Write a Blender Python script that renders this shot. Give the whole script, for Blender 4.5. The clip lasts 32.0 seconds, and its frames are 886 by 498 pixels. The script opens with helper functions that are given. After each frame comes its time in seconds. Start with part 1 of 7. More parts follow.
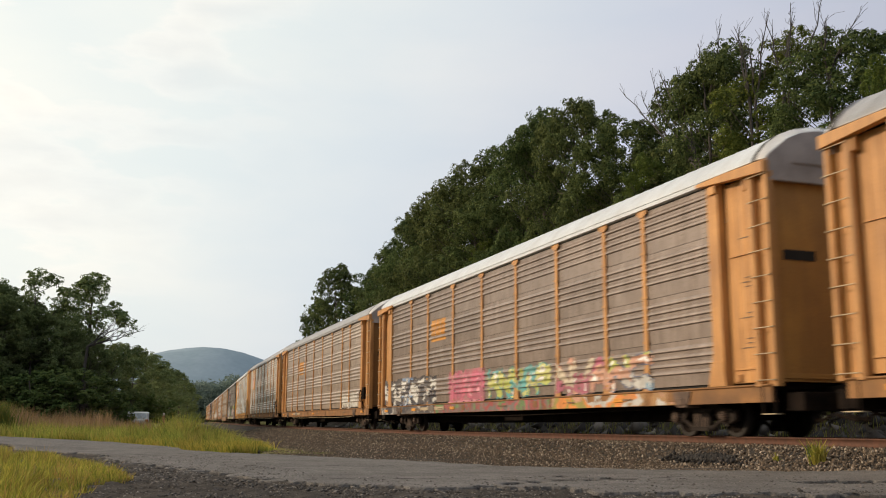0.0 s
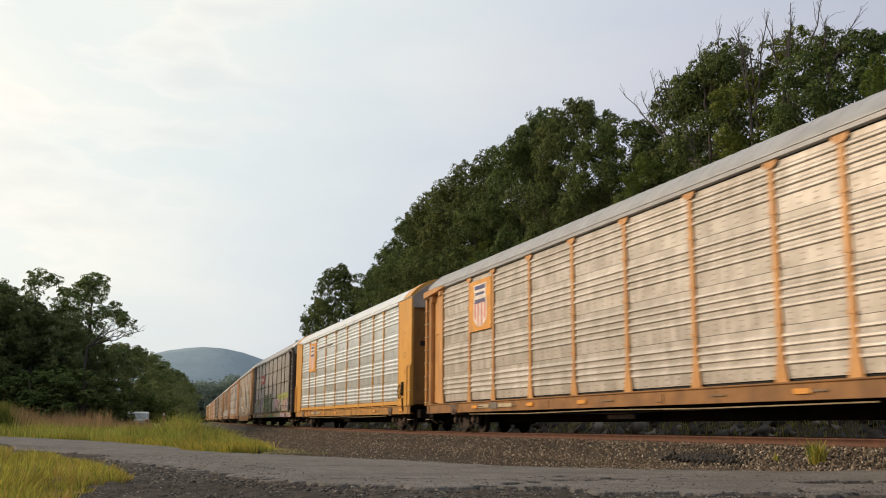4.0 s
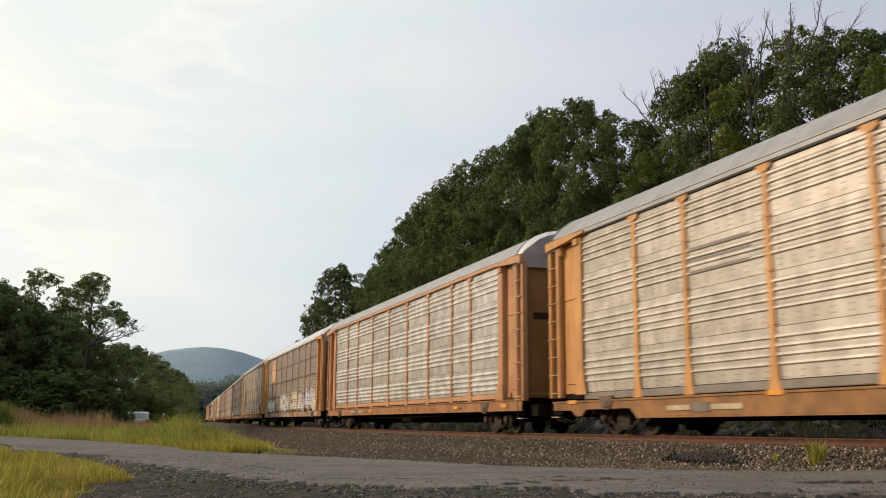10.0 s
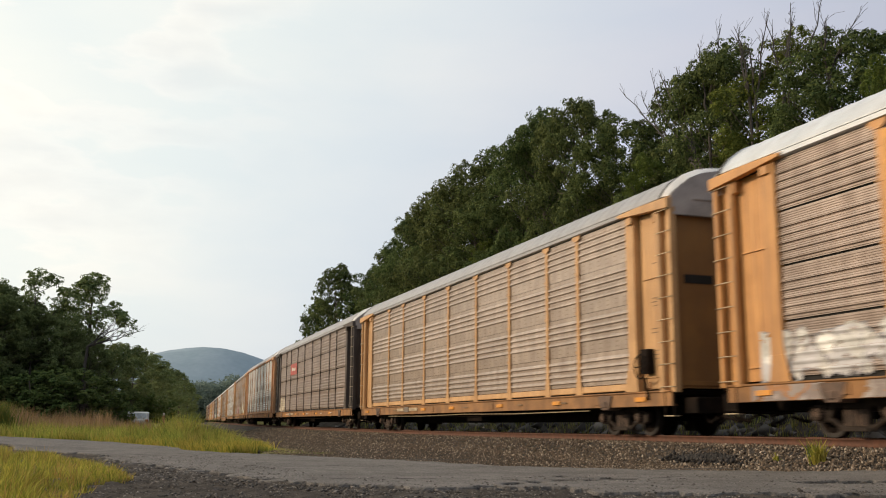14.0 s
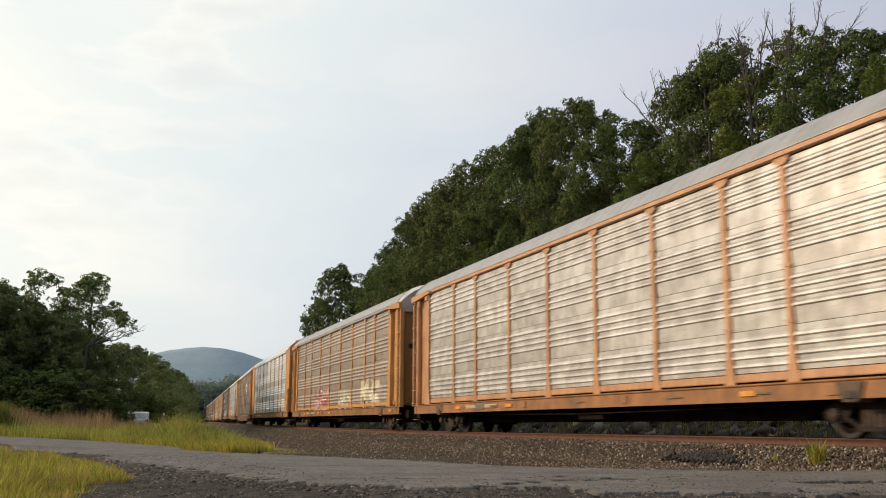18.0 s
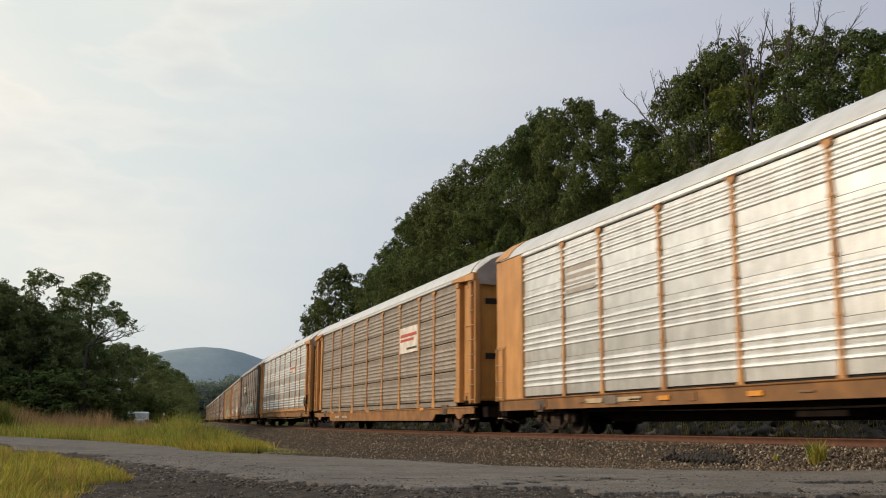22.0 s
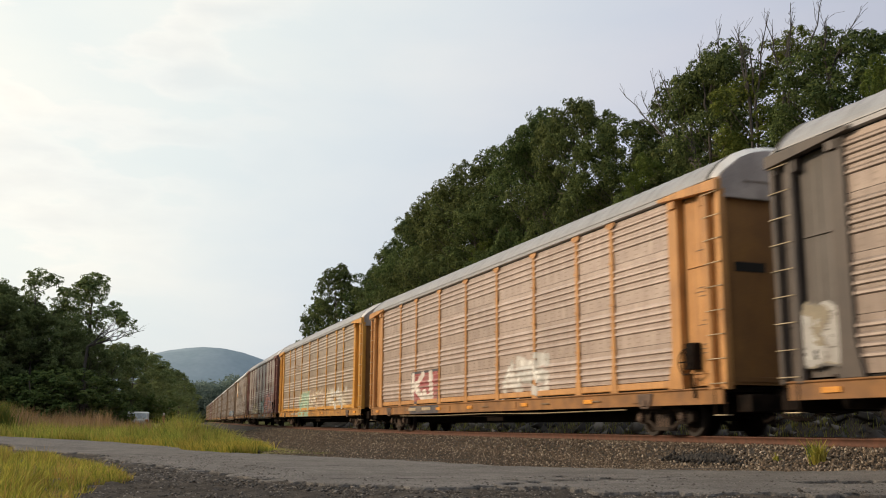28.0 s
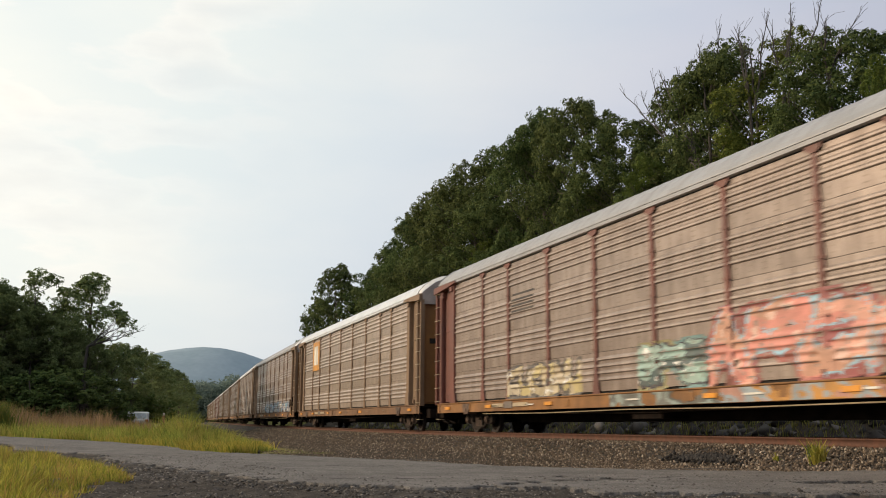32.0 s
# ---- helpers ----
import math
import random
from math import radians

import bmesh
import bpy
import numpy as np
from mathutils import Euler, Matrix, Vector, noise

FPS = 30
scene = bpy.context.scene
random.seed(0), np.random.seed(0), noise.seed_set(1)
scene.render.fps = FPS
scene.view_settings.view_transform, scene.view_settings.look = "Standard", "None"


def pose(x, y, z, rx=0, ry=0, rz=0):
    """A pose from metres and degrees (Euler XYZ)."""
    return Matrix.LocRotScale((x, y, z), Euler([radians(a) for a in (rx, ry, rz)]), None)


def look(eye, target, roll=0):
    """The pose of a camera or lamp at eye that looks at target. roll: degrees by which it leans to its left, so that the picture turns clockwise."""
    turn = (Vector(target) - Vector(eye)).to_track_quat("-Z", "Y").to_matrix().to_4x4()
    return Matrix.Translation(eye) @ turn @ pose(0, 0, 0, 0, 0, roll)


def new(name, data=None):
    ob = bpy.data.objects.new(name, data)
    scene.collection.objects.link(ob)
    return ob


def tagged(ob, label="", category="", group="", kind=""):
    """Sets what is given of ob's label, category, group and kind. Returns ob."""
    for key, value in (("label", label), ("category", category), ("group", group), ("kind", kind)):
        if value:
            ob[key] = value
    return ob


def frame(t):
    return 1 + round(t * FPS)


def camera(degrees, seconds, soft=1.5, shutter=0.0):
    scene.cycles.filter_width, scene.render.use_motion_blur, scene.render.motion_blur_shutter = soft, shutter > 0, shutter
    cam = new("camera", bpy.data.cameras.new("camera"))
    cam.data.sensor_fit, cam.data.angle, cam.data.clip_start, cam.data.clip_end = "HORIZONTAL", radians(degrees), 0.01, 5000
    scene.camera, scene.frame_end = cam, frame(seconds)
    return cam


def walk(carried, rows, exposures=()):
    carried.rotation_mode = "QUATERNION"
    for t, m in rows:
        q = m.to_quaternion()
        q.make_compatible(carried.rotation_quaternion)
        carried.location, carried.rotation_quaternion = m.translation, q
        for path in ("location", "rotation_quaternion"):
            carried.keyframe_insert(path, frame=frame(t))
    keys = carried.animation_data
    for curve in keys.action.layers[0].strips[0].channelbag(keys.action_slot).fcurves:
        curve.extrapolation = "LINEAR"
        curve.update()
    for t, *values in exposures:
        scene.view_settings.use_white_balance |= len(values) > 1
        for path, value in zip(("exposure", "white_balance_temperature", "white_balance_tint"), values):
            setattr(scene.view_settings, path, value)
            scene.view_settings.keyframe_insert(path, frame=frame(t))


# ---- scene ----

# ======== camera ========
cam = camera(48.727, 32.0, soft=1.0, shutter=0.32)
EYE = Vector((0, 0, 0.149))
_y, _p = radians(19.454), radians(10.349)
AIM = EYE + Vector((math.sin(_y) * math.cos(_p), math.cos(_y) * math.cos(_p), math.sin(_p)))
walk(cam, [(0.0, look(EYE, AIM, 0.3)), (32.0, look(EYE, AIM, 0.3))],
     exposures=[(0.0, 0.03), (3.5, 0.03), (5.2, -0.10), (6.3, -0.14), (7.2, -0.12), (8.0, 0.0), (8.5, 0.02), (16.0, 0.05), (20.5, 0.03), (21.4, -0.04), (22.2, -0.18), (23.2, -0.17), (24.0, -0.04), (25.0, -0.06), (27.0, 0.02), (32.0, 0.03)])

# ======== plan: metres, z = 0 on the rail head ========
GROUND = -0.55          # road level
AXIS = 13.385           # track centre line, abreast of the camera
BEND_AT, BEND_END, RADIUS = 28.0, 110.0, 900.0
PITCH = 28.55           # car spacing
BODY = 26.9             # car body length
FRONT = 15.077          # front corner of the car abreast at the start


def rise(y):
    """The ground and the track climb gently into the distance."""
    return 0.0055 * max(0.0, y - 28.0) ** 2 / (max(0.0, y - 28.0) + 15.0)


def along(s, off=0.0):
    """The place and heading at s metres along the track, off metres to its far side."""
    th = min(max(0.0, s - BEND_AT), BEND_END - BEND_AT) / RADIUS
    rest = max(0.0, s - BEND_END)
    x = AXIS + RADIUS * (1 - math.cos(th)) + rest * math.sin(th) + off * math.cos(th)
    y = (BEND_AT + RADIUS * math.sin(th) + rest * math.cos(th) if s > BEND_AT else s) - off * math.sin(th)
    return x, y, th


def travelled(t):
    return 15.8313 * t + 0.0200314 * t * t - 0.000166999 * t ** 3


# ======== sky and sun ========
SUN_AZ, SUN_EL = radians(-65.0), radians(20.5)     # azimuth from +Y, clockwise
GLOW_AZ, GLOW_EL = radians(-62.0), radians(34.0)   # where the haze about the sun is brightest
world = bpy.data.worlds.new("sky")
scene.world = world
world.use_nodes = True
wn, wl = world.node_tree.nodes, world.node_tree.links
wn.clear()
w_out = wn.new("ShaderNodeOutputWorld")
w_bg = wn.new("ShaderNodeBackground")
w_sky = wn.new("ShaderNodeTexSky")
w_sky.sky_type = "NISHITA"
w_sky.sun_disc = False
w_sky.sun_elevation = SUN_EL
w_sky.sun_rotation = SUN_AZ
w_sky.air_density, w_sky.dust_density, w_sky.ozone_density = 1.0, 4.0, 1.0
w_scale = wn.new("ShaderNodeVectorMath")
w_scale.operation = "SCALE"
w_scale.inputs["Scale"].default_value = 0.10
wl.new(w_sky.outputs["Color"], w_scale.inputs[0])
# thin haze and soft cloud, brighter towards the sun
w_geo = wn.new("ShaderNodeTexCoord")
w_dot = wn.new("ShaderNodeVectorMath")
w_dot.operation = "DOT_PRODUCT"
w_dot.inputs[1].default_value = (math.sin(GLOW_AZ) * math.cos(GLOW_EL), math.cos(GLOW_AZ) * math.cos(GLOW_EL), math.sin(GLOW_EL))
wl.new(w_geo.outputs["Generated"], w_dot.inputs[0])
w_ramp = wn.new("ShaderNodeValToRGB")
SKY_TONES = [(0.0, 0.10, 0.12, 0.18), (0.25, 0.22, 0.24, 0.33), (0.42, 0.46, 0.49, 0.60), (0.56, 0.64, 0.68, 0.785), (0.66, 0.82, 0.87, 0.895), (0.74, 0.94, 0.99, 0.95), (0.82, 1.02, 1.05, 0.98), (1.0, 1.4, 1.3, 1.1)]
w_ramp.color_ramp.elements.remove(w_ramp.color_ramp.elements[1])
for i, (at, *rgb) in enumerate(SKY_TONES):
    el = w_ramp.color_ramp.elements[0] if i == 0 else w_ramp.color_ramp.elements.new(at)
    el.position, el.color = at, (*rgb, 1)
w_half = wn.new("ShaderNodeMath")
w_half.operation = "MULTIPLY_ADD"
w_half.inputs[1].default_value, w_half.inputs[2].default_value = 0.5, 0.5
wl.new(w_dot.outputs["Value"], w_half.inputs[0])
wl.new(w_half.outputs[0], w_ramp.inputs[0])
w_map = wn.new("ShaderNodeMapping")
w_map.inputs["Scale"].default_value = (2.0, 2.0, 6.0)
wl.new(w_geo.outputs["Generated"], w_map.inputs[0])
w_noise = wn.new("ShaderNodeTexNoise")
w_noise.inputs["Scale"].default_value = 1.6
w_noise.inputs["Detail"].default_value = 6.0
wl.new(w_map.outputs[0], w_noise.inputs[0])
w_cl = wn.new("ShaderNodeValToRGB")
w_cl.color_ramp.elements[0].position, w_cl.color_ramp.elements[0].color = 0.40, (0.965, 0.975, 0.99, 1)
w_cl.color_ramp.elements[1].position, w_cl.color_ramp.elements[1].color = 0.70, (1.09, 1.045, 1.01, 1)
wl.new(w_noise.outputs[0], w_cl.inputs[0])
w_mul = wn.new("ShaderNodeMixRGB")
w_mul.blend_type, w_mul.inputs[0].default_value = "MULTIPLY", 1.0
wl.new(w_ramp.outputs[0], w_mul.inputs[1])
wl.new(w_cl.outputs[0], w_mul.inputs[2])
w_puff = wn.new("ShaderNodeTexNoise")          # a few faint warm cumulus puffs in the haze
w_puff.inputs["Scale"].default_value, w_puff.inputs["Detail"].default_value = 3.4, 9.0
wl.new(w_map.outputs[0], w_puff.inputs[0])
w_puff_ramp = wn.new("ShaderNodeValToRGB")
for i, (at, *rgb) in enumerate([(0.0, 1.0, 1.0, 1.0), (0.50, 1.0, 1.0, 1.0), (0.555, 1.075, 1.035, 1.02), (0.66, 1.0, 0.97, 0.97), (0.75, 0.96, 0.95, 0.96)]):
    el = w_puff_ramp.color_ramp.elements[i] if i < 2 else w_puff_ramp.color_ramp.elements.new(at)
    el.position, el.color = at, (*rgb, 1)
wl.new(w_puff.outputs[0], w_puff_ramp.inputs[0])
w_near = wn.new("ShaderNodeMapRange")
w_near.inputs["From Min"].default_value, w_near.inputs["From Max"].default_value = 0.69, 0.76
wl.new(w_half.outputs[0], w_near.inputs[0])
w_cloudy = wn.new("ShaderNodeMixRGB")
w_cloudy.blend_type = "MULTIPLY"
wl.new(w_near.outputs[0], w_cloudy.inputs[0])
wl.new(w_mul.outputs[0], w_cloudy.inputs[1])
wl.new(w_puff_ramp.outputs[0], w_cloudy.inputs[2])
w_mix = wn.new("ShaderNodeMixRGB")
w_mix.inputs[0].default_value = 0.85
wl.new(w_scale.outputs[0], w_mix.inputs[1])
wl.new(w_cloudy.outputs[0], w_mix.inputs[2])
wl.new(w_mix.outputs[0], w_bg.inputs["Color"])
w_bg.inputs["Strength"].default_value = 1.0
wl.new(w_bg.outputs[0], w_out.inputs[0])

sun = new("sun", bpy.data.lights.new("sun", "SUN"))
sun.data.energy, sun.data.angle, sun.data.color = 2.85, radians(2.0), (1.0, 0.76, 0.52)
sun.matrix_world = look((0, 0, 60), Vector((0, 0, 60)) - Vector((math.sin(SUN_AZ) * math.cos(SUN_EL), math.cos(SUN_AZ) * math.cos(SUN_EL), math.sin(SUN_EL))))


# ======== materials ========
def material(name, base, rough=0.7, metal=0.0, second=None, scale=3.0, detail_scale=40.0, bump=0.15, vary=0.12, streak=0.0,
             dirt=None, dirt_amount=0.0, coords="Object", stretch=(1, 1, 1), spec=0.5, low=0.4, high=0.62, bump_dist=0.01, grain=0.5):
    """A paint or mineral surface: base colour, stains of a second colour, fine grain, bump, and a shift from piece to piece."""
    m = bpy.data.materials.new(name)
    m.use_nodes = True
    n, l = m.node_tree.nodes, m.node_tree.links
    bsdf = n["Principled BSDF"]
    tc = n.new("ShaderNodeTexCoord")
    mp = n.new("ShaderNodeMapping")
    mp.inputs["Scale"].default_value = stretch
    l.new(tc.outputs[coords], mp.inputs[0])
    info = n.new("ShaderNodeObjectInfo")
    shift = n.new("ShaderNodeVectorMath")
    shift.operation = "ADD"
    rnd = n.new("ShaderNodeVectorMath")
    rnd.operation = "SCALE"
    rnd.inputs[0].default_value = (37.0, 17.0, 53.0)
    l.new(info.outputs["Random"], rnd.inputs["Scale"])
    l.new(mp.outputs[0], shift.inputs[0])
    l.new(rnd.outputs[0], shift.inputs[1])
    big = n.new("ShaderNodeTexNoise")
    big.inputs["Scale"].default_value, big.inputs["Detail"].default_value = scale, 5.0
    l.new(shift.outputs[0], big.inputs[0])
    fine = n.new("ShaderNodeTexNoise")
    fine.inputs["Scale"].default_value, fine.inputs["Detail"].default_value = detail_scale, 4.0
    l.new(shift.outputs[0], fine.inputs[0])
    ramp = n.new("ShaderNodeMapRange")
    ramp.inputs["From Min"].default_value, ramp.inputs["From Max"].default_value = low, high
    l.new(big.outputs[0], ramp.inputs[0])
    mix = n.new("ShaderNodeMixRGB")
    mix.inputs[1].default_value = (*base, 1)
    mix.inputs[2].default_value = (*(second or tuple(c * 0.7 for c in base)), 1)
    l.new(ramp.outputs[0], mix.inputs[0])
    colour = mix.outputs[0]
    if dirt:
        st = n.new("ShaderNodeTexNoise")
        mp2 = n.new("ShaderNodeMapping")
        mp2.inputs["Scale"].default_value = (6, 6, 0.5) if streak else (1.5, 1.5, 1.5)
        l.new(tc.outputs[coords], mp2.inputs[0])
        sh2 = n.new("ShaderNodeVectorMath")
        sh2.operation = "ADD"
        l.new(mp2.outputs[0], sh2.inputs[0])
        l.new(rnd.outputs[0], sh2.inputs[1])
        st.inputs["Scale"].default_value, st.inputs["Detail"].default_value = 1.5, 6.0
        l.new(sh2.outputs[0], st.inputs[0])
        r2 = n.new("ShaderNodeMapRange")
        r2.inputs["From Min"].default_value, r2.inputs["From Max"].default_value = 0.40, 0.72
        r2.inputs["To Max"].default_value = dirt_amount
        l.new(st.outputs[0], r2.inputs[0])
        mx2 = n.new("ShaderNodeMixRGB")
        mx2.inputs[2].default_value = (*dirt, 1)
        l.new(r2.outputs[0], mx2.inputs[0])
        l.new(colour, mx2.inputs[1])
        colour = mx2.outputs[0]
    # grain and a small shift for each piece
    val = n.new("ShaderNodeMath")
    val.operation = "MULTIPLY_ADD"
    val.inputs[1].default_value, val.inputs[2].default_value = vary * 2, 1.0 - vary
    l.new(info.outputs["Random"], val.inputs[0])
    gr = n.new("ShaderNodeMath")
    gr.operation = "MULTIPLY_ADD"
    gr.inputs[1].default_value, gr.inputs[2].default_value = grain, 1.0 - grain / 2
    l.new(fine.outputs[0], gr.inputs[0])
    mm = n.new("ShaderNodeMath")
    mm.operation = "MULTIPLY"
    l.new(val.outputs[0], mm.inputs[0])
    l.new(gr.outputs[0], mm.inputs[1])
    hsv = n.new("ShaderNodeHueSaturation")
    l.new(mm.outputs[0], hsv.inputs["Value"])
    l.new(colour, hsv.inputs["Color"])
    l.new(hsv.outputs[0], bsdf.inputs["Base Color"])
    bsdf.inputs["Roughness"].default_value = rough
    bsdf.inputs["Metallic"].default_value = metal
    bsdf.inputs["Specular IOR Level"].default_value = spec
    if bump:
        bp = n.new("ShaderNodeBump")
        bp.inputs["Strength"].default_value = bump
        bp.inputs["Distance"].default_value = bump_dist
        l.new(fine.outputs[0], bp.inputs["Height"])
        l.new(bp.outputs[0], bsdf.inputs["Normal"])
    return m


def leaf_material(name, a, b, trans=0.35):
    """Leaves: each leaf of its own tint, a little light through them."""
    m = bpy.data.materials.new(name)
    m.use_nodes = True
    n, l = m.node_tree.nodes, m.node_tree.links
    bsdf = n["Principled BSDF"]
    geo = n.new("ShaderNodeNewGeometry")
    ramp = n.new("ShaderNodeValToRGB")
    ramp.color_ramp.elements[0].color, ramp.color_ramp.elements[1].color = (*a, 1), (*b, 1)
    l.new(geo.outputs["Random Per Island"], ramp.inputs[0])
    tc = n.new("ShaderNodeTexCoord")
    big = n.new("ShaderNodeTexNoise")
    big.inputs["Scale"].default_value, big.inputs["Detail"].default_value = 0.45, 3.0
    l.new(tc.outputs["Object"], big.inputs[0])
    info = n.new("ShaderNodeObjectInfo")
    val = n.new("ShaderNodeMath")
    val.operation = "MULTIPLY_ADD"
    val.inputs[1].default_value, val.inputs[2].default_value = 1.1, 0.45
    l.new(big.outputs[0], val.inputs[0])
    hue = n.new("ShaderNodeMath")
    hue.operation = "MULTIPLY_ADD"
    hue.inputs[1].default_value, hue.inputs[2].default_value = 0.035, 0.483
    l.new(info.outputs["Random"], hue.inputs[0])
    hsv = n.new("ShaderNodeHueSaturation")
    l.new(hue.outputs[0], hsv.inputs["Hue"])
    l.new(val.outputs[0], hsv.inputs["Value"])
    l.new(ramp.outputs[0], hsv.inputs["Color"])
    l.new(hsv.outputs[0], bsdf.inputs["Base Color"])
    bsdf.inputs["Roughness"].default_value = 0.7
    bsdf.inputs["Specular IOR Level"].default_value = 0.1
    tr = n.new("ShaderNodeBsdfTranslucent")
    l.new(hsv.outputs[0], tr.inputs["Color"])
    mx = n.new("ShaderNodeMixShader")
    mx.inputs[0].default_value = trans
    l.new(bsdf.outputs[0], mx.inputs[1])
    l.new(tr.outputs[0], mx.inputs[2])
    l.new(mx.outputs[0], n["Material Output"].inputs[0])
    return m


PAINT = {
    # weathered orange of the far cars, darkened to stand for shade on their sides
    "dull": material("weathered_shaded_orange_paint", (0.21, 0.14, 0.085), 0.62, second=(0.16, 0.105, 0.065), scale=1.2, dirt=(0.16, 0.085, 0.045), dirt_amount=0.65, streak=1, bump=0.08, vary=0.06),
    "orange": material("orange_yellow_paint", (0.53, 0.268, 0.086), 0.55, second=(0.44, 0.215, 0.066), scale=1.2, dirt=(0.21, 0.10, 0.045), dirt_amount=0.6, streak=1, bump=0.08, vary=0.06),
    "faded": material("faded_orange_paint", (0.50, 0.265, 0.125), 0.5, second=(0.40, 0.20, 0.095), scale=1.2, dirt=(0.22, 0.10, 0.055), dirt_amount=0.65, streak=1, bump=0.08, vary=0.06),
    "yellow": material("yellow_paint", (0.56, 0.285, 0.050), 0.5, second=(0.50, 0.25, 0.042), scale=1.2, dirt=(0.28, 0.13, 0.045), dirt_amount=0.35, streak=1, bump=0.08, vary=0.06),
    "buff": material("pale_buff_orange_paint", (0.52, 0.31, 0.14), 0.55, second=(0.43, 0.25, 0.11), scale=1.2, dirt=(0.24, 0.13, 0.065), dirt_amount=0.5, streak=1, bump=0.08, vary=0.06),
    "black": material("black_brown_paint", (0.045, 0.036, 0.033), 0.55, second=(0.065, 0.05, 0.042), scale=1.2, dirt=(0.10, 0.08, 0.065), dirt_amount=0.5, streak=1, bump=0.08, vary=0.06),
    "maroon": material("maroon_paint", (0.17, 0.055, 0.038), 0.55, second=(0.13, 0.045, 0.035), scale=1.2, dirt=(0.09, 0.05, 0.04), dirt_amount=0.5, streak=1, bump=0.08, vary=0.06),
    "brown": material("brown_paint", (0.13, 0.075, 0.05), 0.6, second=(0.10, 0.055, 0.04), scale=1.2, dirt=(0.06, 0.045, 0.035), dirt_amount=0.5, streak=1, bump=0.08, vary=0.06),
}
SILL = {}
for _name, _rgb in (("dull", (0.24, 0.125, 0.055)), ("orange", (0.33, 0.155, 0.046)), ("faded", (0.38, 0.17, 0.06)), ("yellow", (0.50, 0.245, 0.045)), ("buff", (0.36, 0.18, 0.065)), ("black", (0.03, 0.027, 0.028)), ("maroon", (0.11, 0.04, 0.03)), ("brown", (0.09, 0.055, 0.038))):
    _rgb = tuple(c * 0.85 for c in _rgb)
    SILL[_name] = material(_name + "_rusty_sill_paint", _rgb, 0.7, second=tuple(c * 0.7 for c in _rgb), scale=1.6, dirt=(0.09, 0.045, 0.024), dirt_amount=0.6, bump=0.12, vary=0.08)
PANEL = {
    "silver": material("galvanised_panel", (0.90, 0.93, 0.95), 0.28, 0.60, second=(0.76, 0.79, 0.81), scale=2.0, dirt=(0.45, 0.42, 0.37), dirt_amount=0.35, streak=1, bump=0.05, vary=0.07),
    "grey": material("dull_grey_panel", (0.538, 0.498, 0.454), 0.41, 0.34, second=(0.403, 0.370, 0.330), scale=2.0, dirt=(0.22, 0.17, 0.13), dirt_amount=0.45, streak=1, bump=0.06, vary=0.08),
    "tan": material("tan_weathered_panel", (0.425, 0.355, 0.303), 0.365, 0.32, second=(0.345, 0.287, 0.245), scale=2.0, dirt=(0.17, 0.115, 0.08), dirt_amount=0.5, streak=1, bump=0.06, vary=0.08),
    "brown": material("brown_weathered_panel", (0.364, 0.296, 0.255), 0.365, 0.32, second=(0.291, 0.236, 0.204), scale=2.0, dirt=(0.12, 0.085, 0.065), dirt_amount=0.5, streak=1, bump=0.06, vary=0.08),
    "umber": material("umber_weathered_panel", (0.308, 0.250, 0.215), 0.365, 0.32, second=(0.246, 0.199, 0.172), scale=2.0, dirt=(0.12, 0.085, 0.065), dirt_amount=0.5, streak=1, bump=0.06, vary=0.08),
    "rosy": material("pinkish_brown_panel", (0.459, 0.375, 0.330), 0.42, 0.30, second=(0.392, 0.314, 0.274), scale=2.0, dirt=(0.26, 0.19, 0.15), dirt_amount=0.45, streak=1, bump=0.06, vary=0.08),
    "ashen": material("ash_grey_panel", (0.440, 0.395, 0.365), 0.35, 0.42, second=(0.360, 0.318, 0.290), scale=2.0, dirt=(0.20, 0.16, 0.13), dirt_amount=0.45, streak=1, bump=0.06, vary=0.08),
    "taupe": material("grey_brown_panel", (0.409, 0.358, 0.314), 0.365, 0.32, second=(0.327, 0.287, 0.251), scale=2.0, dirt=(0.17, 0.13, 0.10), dirt_amount=0.4, streak=1, bump=0.06, vary=0.06),
    "pale": material("pale_grey_panel", (0.650, 0.638, 0.616), 0.36, 0.46, second=(0.448, 0.431, 0.409), scale=2.0, dirt=(0.32, 0.26, 0.21), dirt_amount=0.4, streak=1, bump=0.06, vary=0.08),
    "gold": material("yellowed_panel", (0.454, 0.370, 0.293), 0.365, 0.32, second=(0.363, 0.296, 0.235), scale=2.0, dirt=(0.2, 0.125, 0.07), dirt_amount=0.45, streak=1, bump=0.06, vary=0.08),
}
ROOF = {
    "white": material("white_roof_sheet", (0.52, 0.56, 0.60), 0.45, 0.1, second=(0.45, 0.485, 0.52), scale=1.5, dirt=(0.45, 0.42, 0.4), dirt_amount=0.3, bump=0.04, vary=0.05),
    "grey": material("grey_roof_sheet", (0.27, 0.275, 0.29), 0.45, 0.15, second=(0.22, 0.222, 0.23), scale=1.5, dirt=(0.3, 0.275, 0.26), dirt_amount=0.4, bump=0.04, vary=0.05),
}
M_DOORGREY = material("dark_grey_door_paint", (0.085, 0.074, 0.067), 0.55, second=(0.065, 0.056, 0.05), scale=1.2, dirt=(0.06, 0.05, 0.045), dirt_amount=0.4, streak=1, bump=0.05)
# end paints: shade on the ends put into the colour, less on golden ones
M_ENDBRIGHT = material("golden_end_paint", (0.42, 0.215, 0.05), 0.6, second=(0.34, 0.17, 0.042), scale=1.2, dirt=(0.20, 0.10, 0.035), dirt_amount=0.4, streak=1, bump=0.06, vary=0.06)
